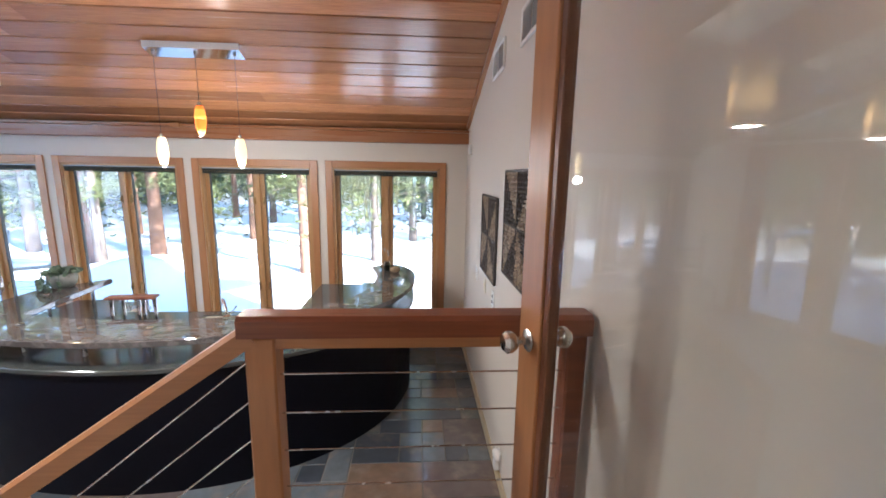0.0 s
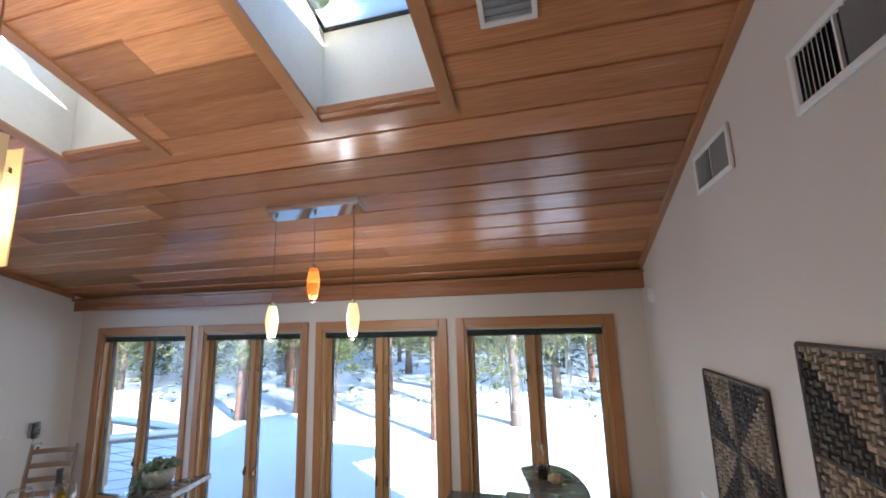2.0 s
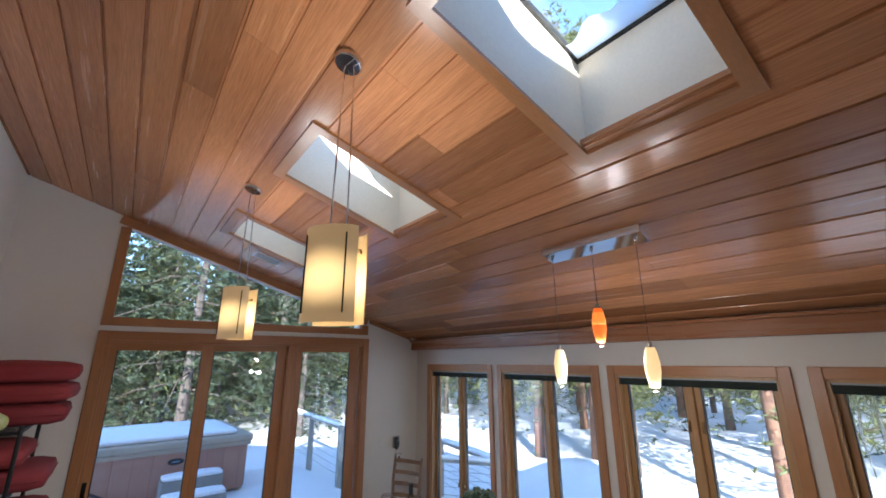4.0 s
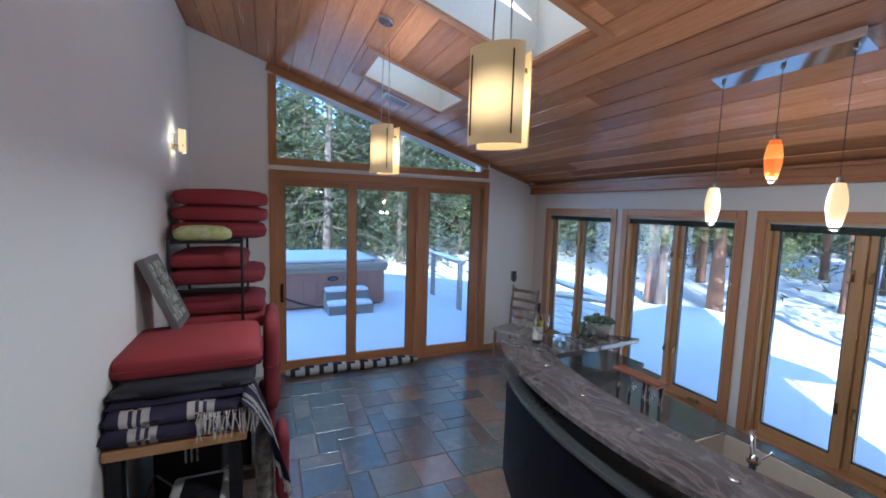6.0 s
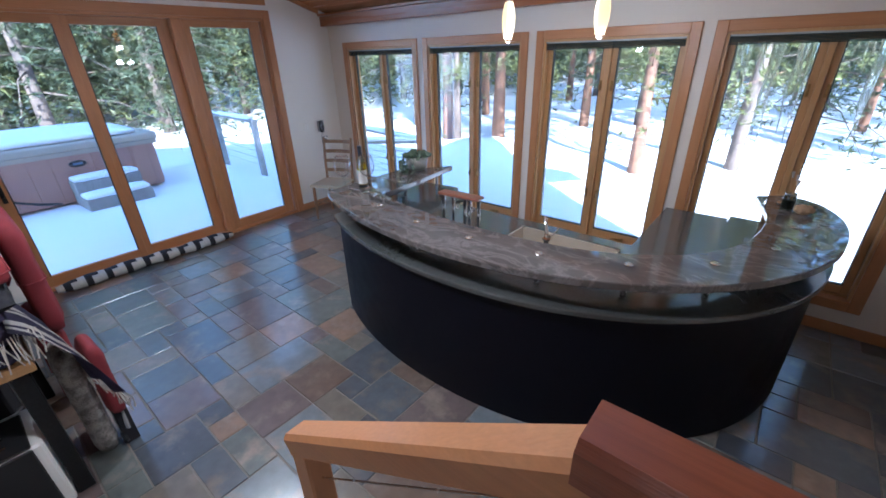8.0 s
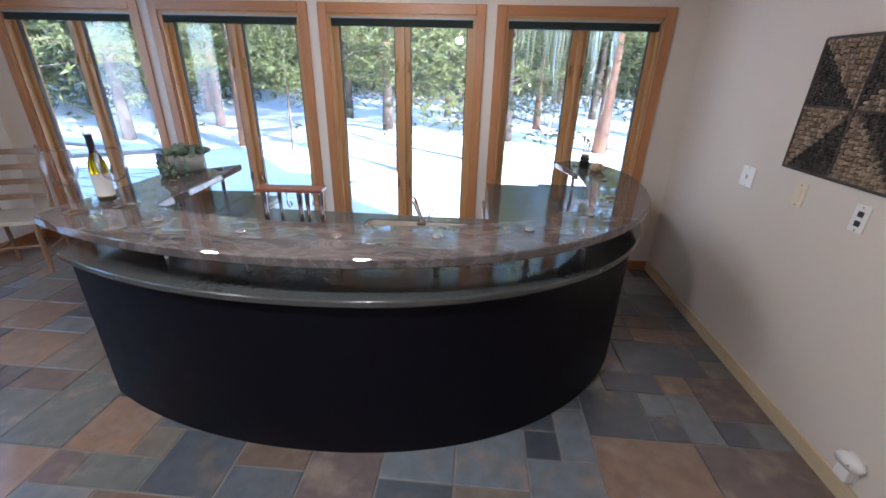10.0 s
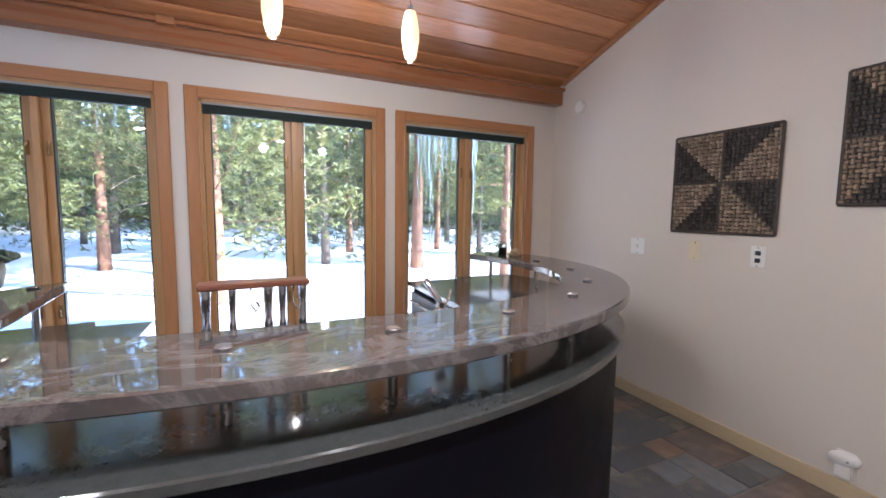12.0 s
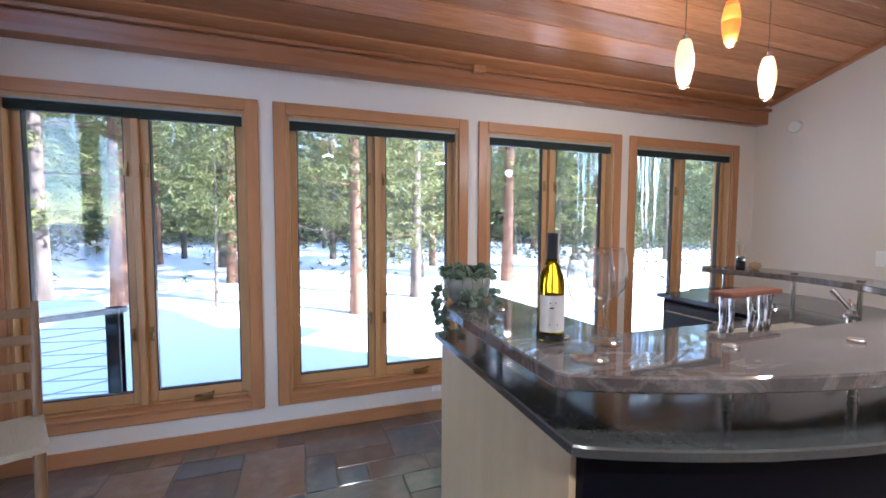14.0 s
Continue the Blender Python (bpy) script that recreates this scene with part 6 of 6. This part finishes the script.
BARK = material("pine_bark", (0.25, 0.125, 0.075), 0.9, vary=0.35, scale=5, stretch=(2, 2, 0.45), second=(0.10, 0.055, 0.04), mix=0.4, bump=0.8, fine=18)
BARK_GREY = material("grey_bark", (0.16, 0.12, 0.10), 0.9, vary=0.35, scale=5, stretch=(2, 2, 0.45), second=(0.07, 0.055, 0.05), mix=0.4, bump=0.8, fine=18)
NEEDLE = material("pine_needles", (0.175, 0.185, 0.072), 0.6, vary=0.45, scale=1.2, second=(0.10, 0.12, 0.055), mix=0.5, bump=0.0, island="island")
FIR_NEEDLE = material("fir_needles", (0.085, 0.108, 0.060), 0.6, vary=0.45, scale=1.0, second=(0.050, 0.070, 0.045), mix=0.5, bump=0.0, island="island")


def tree_meshes(seed, height, girth, bare, reach, tufts, kind, bark, needle, fine=8, small=0.66):
    """Trunk with limbs, and a crown of needle sprays: two meshes that copies share."""
    r = random.Random(seed)
    tr = bmesh.new()
    lean = (r.uniform(-0.02, 0.02), r.uniform(-0.02, 0.02))
    pts = [(lean[0] * height * f + 0.05 * math.sin(3 * f + seed), lean[1] * height * f, height * f - 0.4 * (f == 0)) for f in [k / 9 for k in range(10)]]
    sweep(pts, [girth * (1 - 0.9 * k / 9) * (1.25 if k == 0 else 1) for k in range(10)], 10, tr)
    verts, faces = [], []
    limbs = int(44 if kind == "pine" else 70)
    per = max(3, tufts // limbs)
    for b in range(limbs):
        f = bare + (0.99 - bare) * (b / limbs) ** (0.9 if kind == "pine" else 1.0)
        k = min(8, int(f * 9))
        u = f * 9 - k
        o = Vector(pts[k]).lerp(Vector(pts[k + 1]), u)
        a = b * 2.4 + r.uniform(-0.5, 0.5)
        up = (f - bare) / (1 - bare)
        if kind == "pine":
            ln = reach * (0.45 + 0.75 * math.sin(math.pi * min(1, 0.18 + 0.8 * up))) * r.uniform(0.6, 1.1) * (1.0 - 0.45 * up)
            rise = r.uniform(-0.15, 0.45)
        else:
            ln = reach * (1.0 - 0.93 * up) * r.uniform(0.75, 1.1)
            rise = -0.28 + 0.5 * up + r.uniform(-0.08, 0.08)
        d = Vector((math.cos(a), math.sin(a), rise))
        tip = o + d * ln
        bend = Vector((0, 0, -0.12 * ln if kind != "pine" else 0.10 * ln))
        mid = o + d * ln * 0.5 - bend * 0.4
        sweep([o, mid, tip + bend], [girth * 0.16 * (1 - 0.6 * up), girth * 0.09, girth * 0.03], 5, tr)
        for q in range(per):
            s = (0.25 if kind == "pine" else 0.10) + (0.75 if kind == "pine" else 0.9) * r.random() ** 0.8
            p = o.lerp(mid, s * 2) if s < 0.5 else mid.lerp(tip + bend, s * 2 - 1)
            spread = ln * 0.20 * (0.5 + s)
            p = p + Vector((r.gauss(0, spread), r.gauss(0, spread), r.gauss(0, spread * 0.45)))
            size = small * r.uniform(0.14, 0.28) * (1.0 if kind == "pine" else 0.95) * (reach / 2.2) ** 0.4
            for n in range(fine):
                v = Vector((r.gauss(0, 1), r.gauss(0, 1), r.gauss(0.35 if kind == "pine" else -0.1, 0.6))).normalized()
                w = v.cross(Vector((r.gauss(0, 1), r.gauss(0, 1), r.gauss(0, 1)))).normalized() * size * r.uniform(0.08, 0.15)
                i = len(verts)
                verts += [p - w, p + v * size * r.uniform(0.8, 1.2), p + w]
                faces.append((i, i + 1, i + 2))
    tm = bpy.data.meshes.new("trunk")
    tr.to_mesh(tm)
    tr.free()
    for p in tm.polygons:
        p.use_smooth = True
    tm.materials.append(bark)
    cm = bpy.data.meshes.new("crown")
    cm.from_pydata([tuple(v) for v in verts], [], faces)
    cm.materials.append(needle)
    return tm, cm


def plant(meshes, x, y, turn, scale, name, label, group):
    t = thing(name, label, "tree", at=(x, y, hill(x, y)), group=group)
    t.matrix_basis = pose(x, y, hill(x, y), 0, 0, turn) @ Matrix.Scale(scale, 4)
    for n, m in zip(("trunk", "crown"), meshes):
        o = new(n, m)
        o.parent = t
    return t


pines = [tree_meshes(11, 12, 0.13, 0.15, 2.4, 2400, "pine", BARK, NEEDLE), tree_meshes(12, 13, 0.155, 0.22, 2.7, 2500, "pine", BARK, NEEDLE), tree_meshes(13, 11, 0.115, 0.12, 2.1, 2300, "pine", BARK_GREY, NEEDLE)]
firs = [tree_meshes(21, 12, 0.12, 0.07, 2.5, 2800, "fir", BARK_GREY, FIR_NEEDLE), tree_meshes(22, 14, 0.14, 0.10, 2.8, 2900, "fir", BARK_GREY, FIR_NEEDLE), tree_meshes(23, 9, 0.10, 0.04, 2.0, 2600, "fir", BARK_GREY, FIR_NEEDLE)]
sapling = tree_meshes(31, 4.6, 0.03, 0.24, 0.85, 3400, "pine", BARK_GREY, NEEDLE, 7, 0.5)
LOW = tree_meshes(32, 10.5, 0.125, 0.14, 2.3, 6000, "pine", BARK, NEEDLE, 8, 0.5)
plant(sapling, -4.9, 9.4, 20, 1.0, "young_pine", "slender young pine standing in the snow", "")
# the last three stand out of view, added to throw shadows across the snow
near = [(-2.62, 9.35, 0, LOW), (-6.75, 10.9, 1, pines[1]), (-8.0, 10.2, 2, pines[0]), (-7.35, 9.75, 5, pines[2]), (-1.1, 10.6, 3, pines[2]), (2.3, 12.6, 1, pines[1]), (-5.2, 13.2, 0, pines[0]), (-0.2, 13.6, 2, firs[0]),
        (-3.9, 14.2, 1, firs[1]), (4.4, 11.2, 2, pines[0]), (-10.4, 11.5, 0, firs[1]), (-9.6, 14.5, 0, LOW), (1.0, 16.0, 1, LOW), (5.8, 15.0, 1, firs[2]), (7.6, 9.6, 0, pines[1]), (9.4, 12.8, 2, firs[0]), (11.5, 10.4, 1, pines[0])]
for i, (x, y, k, m) in enumerate(near):
    plant(m, x, y, 53 * i, 0.95 + 0.08 * (i % 3), "pine_tree" if m in pines or m is LOW else "fir_tree", "tall pine with reddish bark in the snow" if m in pines or m is LOW else "dark green fir in the snow", "near trees")
rnd = random.Random(77)
placed = [(x, y) for x, y, *_ in near] + [(-4.9, 9.4)]
count = 0
while count < 120:
    zone = count % 3
    if zone == 0:
        x, y = rnd.uniform(-22, 20), rnd.uniform(15.5, 34)
    elif zone == 1:
        x, y = rnd.uniform(-44, 40), rnd.uniform(32, 62)
    else:
        x, y = rnd.uniform(-24 if count % 2 else -38, -14.5), rnd.uniform(-5, 14)
    if any(math.hypot(x - a, y - b) < (1.9 if zone != 1 else 2.2) for a, b in placed):
        continue
    placed.append((x, y))
    fir = rnd.random() < (0.55 if zone != 2 else 0.72)
    m = rnd.choice(firs if fir else pines)
    plant(m, x, y, rnd.uniform(0, 360), rnd.uniform(0.8, 1.25), "fir_tree" if fir else "pine_tree", "dark green fir in the forest" if fir else "pine with reddish bark in the forest", "forest trees")
    count += 1

# woods that close the view, nearer in the north-west
rnd = random.Random(55)
# the second mass uses paler needles, so its sunlit look is partly colour
for name, label, mat, count in (("far_woods", "dense dark green fir woods in the distance", FIR_NEEDLE, 52000), ("sunlit_woods", "sunlit yellow-green pine woods in the distance", NEEDLE, 34000)):
    verts, faces = [], []
    for k in range(count):
        deg = rnd.uniform(-62, 118)
        a = math.radians(deg)
        d0 = 32 - 17 * max(0.0, min(1.0, (deg - 12) / 26))
        d = d0 + (60 - d0) * rnd.random() ** 1.3
        x, y = -2 - d * math.sin(a), 2 + d * math.cos(a)
        tall = (5.5 if mat is NEEDLE else 7.5) + 5 * noise.noise((x * 0.22, y * 0.22, 1.0)) + 3 * noise.noise((x * 0.7, y * 0.7, 3.0))
        p = Vector((x, y, hill(x, y) + 0.3 + max(1.5, tall) * rnd.random() ** 0.8))
        big = max(0.32, d / 48)
        for n in range(3):
            v = Vector((rnd.gauss(0, 1), rnd.gauss(0, 1), rnd.gauss(0, 0.7))).normalized() * rnd.uniform(0.45, 1.0) * big
            w = v.cross(Vector((rnd.gauss(0, 1), rnd.gauss(0, 1), 1))).normalized() * rnd.uniform(0.08, 0.20) * big
            i = len(verts)
            verts += [tuple(p - w), tuple(p + v), tuple(p + w)]
            faces.append((i, i + 1, i + 2))
    wm = bpy.data.meshes.new(name)
    wm.from_pydata(verts, [], faces)
    wm.materials.append(mat)
    tagged(new(name, wm), label, "woods", kind="stuff")

# ---- deck: hot tub, steps, railings ----
for m, tint in ((NEEDLE, (0.20, 0.20, 0.055, 1)), (FIR_NEEDLE, (0.12, 0.14, 0.05, 1))):
    # thin needles let part of the sun through
    glow_through, leaf_mix = m.node_tree.nodes.new("ShaderNodeBsdfTranslucent"), m.node_tree.nodes.new("ShaderNodeMixShader")
    glow_through.inputs["Color"].default_value, leaf_mix.inputs[0].default_value = tint, 0.4
    m.node_tree.links.new(m.node_tree.nodes["Principled BSDF"].outputs[0], leaf_mix.inputs[1])
    m.node_tree.links.new(glow_through.outputs[0], leaf_mix.inputs[2])
    m.node_tree.links.new(leaf_mix.outputs[0], m.node_tree.nodes["Material Output"].inputs["Surface"])
TUB = material("cedar_tub_panel", (0.42, 0.225, 0.17), 0.6, vary=0.14, scale=4, stretch=(5, 5, 0.5), bump=0.15, fine=50)
COVER = material("tan_vinyl_cover", (0.42, 0.345, 0.27), 0.55, vary=0.10, scale=5, bump=0.1, fine=80)
WEATHERED = material("weathered_timber", (0.33, 0.30, 0.275), 0.8, vary=0.25, scale=6, stretch=(3, 3, 0.4), bump=0.3, fine=40)
tub = thing("hot_tub", "brown hot tub with a tan vinyl cover and snow on top", "hot tub", at=(-10.15, 1.78, -0.13), turn=3)
H2 = 1.35
part("cabinet", box(-1.1, -H2, 0, 1.1, H2, 0.80), TUB, tub, bevel=0.09, seg=4)
for k in range(10):
    part("panel_seam", box(1.1005, -1.2 + 0.267 * k, 0.05, 1.104, -1.195 + 0.267 * k, 0.76), DARK_WOOD, tub)
cv = part("cover", box(-1.16, -H2 - 0.06, 0.80, 1.16, H2 + 0.06, 0.93), COVER, tub, "tan padded cover", bevel=0.05, seg=3)
part("skirt", box(-1.13, -H2 - 0.03, 0.74, 1.13, H2 + 0.03, 0.80), COVER, cv)
snow = soft_box(1.9, 2.3, 0.10, r=0.05, puff=0.05, seed=3)
bmesh.ops.translate(snow, vec=(0.1, 0, 0.925), verts=snow.verts)
part("snow", snow, SNOW, tub, "snow on the cover", smooth="all")
bad = lathe([(0.0, 0.0), (0.075, 0.0), (0.075, 0.008), (0.0, 0.010)], 24)
bmesh.ops.transform(bad, matrix=Matrix.Translation((1.1, 0.20, 0.60)) @ Matrix.Rotation(math.pi / 2, 4, "Y") @ Matrix.Diagonal((0.7, 1.6, 1, 1)), verts=bad.verts)
badge = part("badge", bad, BLACK_PLASTIC, tub, "dark oval badge", smooth=True)
part("badge_mark", box(1.1105, 0.14, 0.585, 1.112, 0.26, 0.615), material("blue_mark", (0.12, 0.2, 0.32), 0.4, vary=0.1), badge, "pale blue bar")
part("hose", sweep([(1.13, -0.95, 0.35), (1.18, -0.7, 0.22), (1.2, -0.45, 0.12), (1.22, -0.2, 0.06)], 0.02, 8), BLACK_PLASTIC, tub, "dark hose")
st = thing("tub_steps", "two grey steps with snow beside the hot tub", "steps", at=(-8.75, 2.30, -0.2), turn=3)
for k, (x0, x1, z) in enumerate(((0.0, 0.34, 0.22), (-0.32, 0.0, 0.44))):
    s = part("step", box(x0, -0.45, 0.0, x1, 0.45, z), WEATHERED, st, bevel=0.01)
    sn = soft_box(x1 - x0, 0.88, 0.07, r=0.03, puff=0.02, seed=8 + k)
    bmesh.ops.translate(sn, vec=((x0 + x1) / 2, 0, z - 0.005), verts=sn.verts)
    part("snow", sn, SNOW, s, smooth="all")


def deck_rail(pts, z0, height, name, label, cap=True):
    f = thing(name, label, "railing")
    for x, y in pts:
        part("post", box(x - 0.05, y - 0.05, z0 - 0.4, x + 0.05, y + 0.05, z0 + height), WEATHERED, f, bevel=0.006)
    for (xa, ya), (xb, yb) in zip(pts, pts[1:]):
        d = Vector((xb - xa, yb - ya, 0))
        m = Matrix.Translation(((xa + xb) / 2, (ya + yb) / 2, z0 + height + 0.02)) @ Matrix.Rotation(math.atan2(d.y, d.x), 4, "Z")
        b = box(-d.length / 2 - 0.07, -0.07, -0.02, d.length / 2 + 0.07, 0.07, 0.02)
        bmesh.ops.transform(b, matrix=m, verts=b.verts)
        part("top_board", b, WEATHERED, f, bevel=0.005)
        sn = soft_box(d.length * 0.9, 0.13, 0.05, r=0.025, puff=0.02, seed=int(xa * 10))
        bmesh.ops.transform(sn, matrix=m @ Matrix.Translation((0, 0, 0.018)), verts=sn.verts)
        part("snow", sn, SNOW, f, "snow along the rail", smooth="all")
        for k in range(6):
            z = z0 + 0.10 + (height - 0.12) * k / 6
            part("cable", tube((xa, ya, z), (xb, yb, z), 0.004, n=5), STEEL, f)
    return f


deck_rail([(-8.5, 4.75), (-10.4, 4.85), (-12.4, 4.95)], -0.15, 0.95, "deck_railing", "weathered deck railing with cables and snow")
deck_rail([(-5.05, 5.85), (-6.1, 5.15)], -0.2, 0.78, "deck_railing", "weathered timber railing capped with snow by the windows")
deck_rail([(-5.05, 5.85), (-7.2, 6.25)], -0.2, 0.78, "deck_railing", "weathered timber railing running from the house")

# icicles under the eave
ICE = glass("ice", (0.93, 0.97, 1.0), 0.08)
rnd = random.Random(9)
eave = thing("icicle_row", "long icicles hanging from the eave outside the windows", "icicles")
EZ = ceil_z(5.18) + 0.10
for k in range(40):
    x = rnd.choice((rnd.uniform(-0.95, 0.15), rnd.uniform(-0.95, 0.15), rnd.uniform(-5.2, -1.2)))
    ln = rnd.uniform(0.5, 1.35) if x > -1 else rnd.uniform(0.15, 0.6)
    y = 5.18 + rnd.uniform(-0.05, 0.0)
    n = 9
    pts = [(x + 0.012 * math.sin(q * 1.3 + k) * q / n, y, EZ - ln * q / n) for q in range(n + 1)]
    part("icicle", sweep(pts, [0.026 * (1 - q / (n + 0.6)) * (1 + 0.18 * math.sin(q * 2.4)) for q in range(n + 1)], 8), ICE, eave, smooth="all")

# ---- slate floor, tile by tile ----
floor = structure(part("floor", box(XL - 0.02, YS - 0.02, -0.12, XR, YN, -0.005), GROUT), "mixed multicolour slate tile floor", "floor")


def tile_mesh(w, h, seed):
    r = random.Random(seed)
    bm = bmesh.new()
    g, t, c = 0.0035, 0.009, 0.003
    lo = [(g, g), (w - g, g), (w - g, h - g), (g, h - g)]
    lo = [(x + r.uniform(-0.0015, 0.0015), y + r.uniform(-0.0015, 0.0015)) for x, y in lo]
    a = [bm.verts.new((x, y, -t)) for x, y in lo]
    b = [bm.verts.new((x, y, -c)) for x, y in lo]
    d = [bm.verts.new((x + c * (1 if x < w / 2 else -1), y + c * (1 if y < h / 2 else -1), r.uniform(-0.0012, 0.0008))) for x, y in lo]
    for p, q in ((a, b), (b, d)):
        for i in range(4):
            bm.faces.new((p[i], p[(i + 1) % 4], q[(i + 1) % 4], q[i]))
    bm.faces.new(d)
    me = bpy.data.meshes.new("tile")
    bm.to_mesh(me)
    bm.free()
    me.materials.append(SLATE)
    return me


def lay_tiles(x0, y0, nx, ny, module, parent, z=0.0, seed=3):
    r = random.Random(seed)
    used = [[False] * ny for _ in range(nx)]
    kinds = [(2, 2), (2, 2), (2, 2), (3, 2), (2, 3), (1, 2), (2, 1), (1, 1)]
    cache = {}
    for i in range(nx):
        for j in range(ny):
            if used[i][j]:
                continue
            opts = kinds[:]
            r.shuffle(opts)
            opts += [(1, 1)]
            for a, b in opts:
                if i + a <= nx and j + b <= ny and not any(used[p][q] for p in range(i, i + a) for q in range(j, j + b)):
                    break
            for p in range(i, i + a):
                for q in range(j, j + b):
                    used[p][q] = True
            key = (a, b, r.randrange(4))
            if key not in cache:
                cache[key] = tile_mesh(a * module, b * module, hash(key) % 1000)
            ob = new("tile", cache[key])
            ob.parent = parent
            ob.location = (x0 + i * module, y0 + j * module, z + r.uniform(-0.0008, 0.0008))
            ob.rotation_euler = (r.uniform(-0.002, 0.002), r.uniform(-0.002, 0.002), 0)


NX = 36
MOD = (XR - XL) / NX
NY = int((YN - YS) / MOD)
lay_tiles(XL, YN - 0.0 - NY * MOD, NX, NY, MOD, floor)
lay = bpy.data.objects["landing"]
lay_tiles(EDGE_X, YS, 7, 7, 0.16 * 1.0, lay, LAND)
for k, ob in enumerate([o for o in scene.objects if o.name.startswith("stair_step")]):
    lay_tiles(EDGE_X - STEP_W * (k + 1), YS, 2, 8, 0.14, ob, LAND * (2 - k) / 3, seed=8 + k)
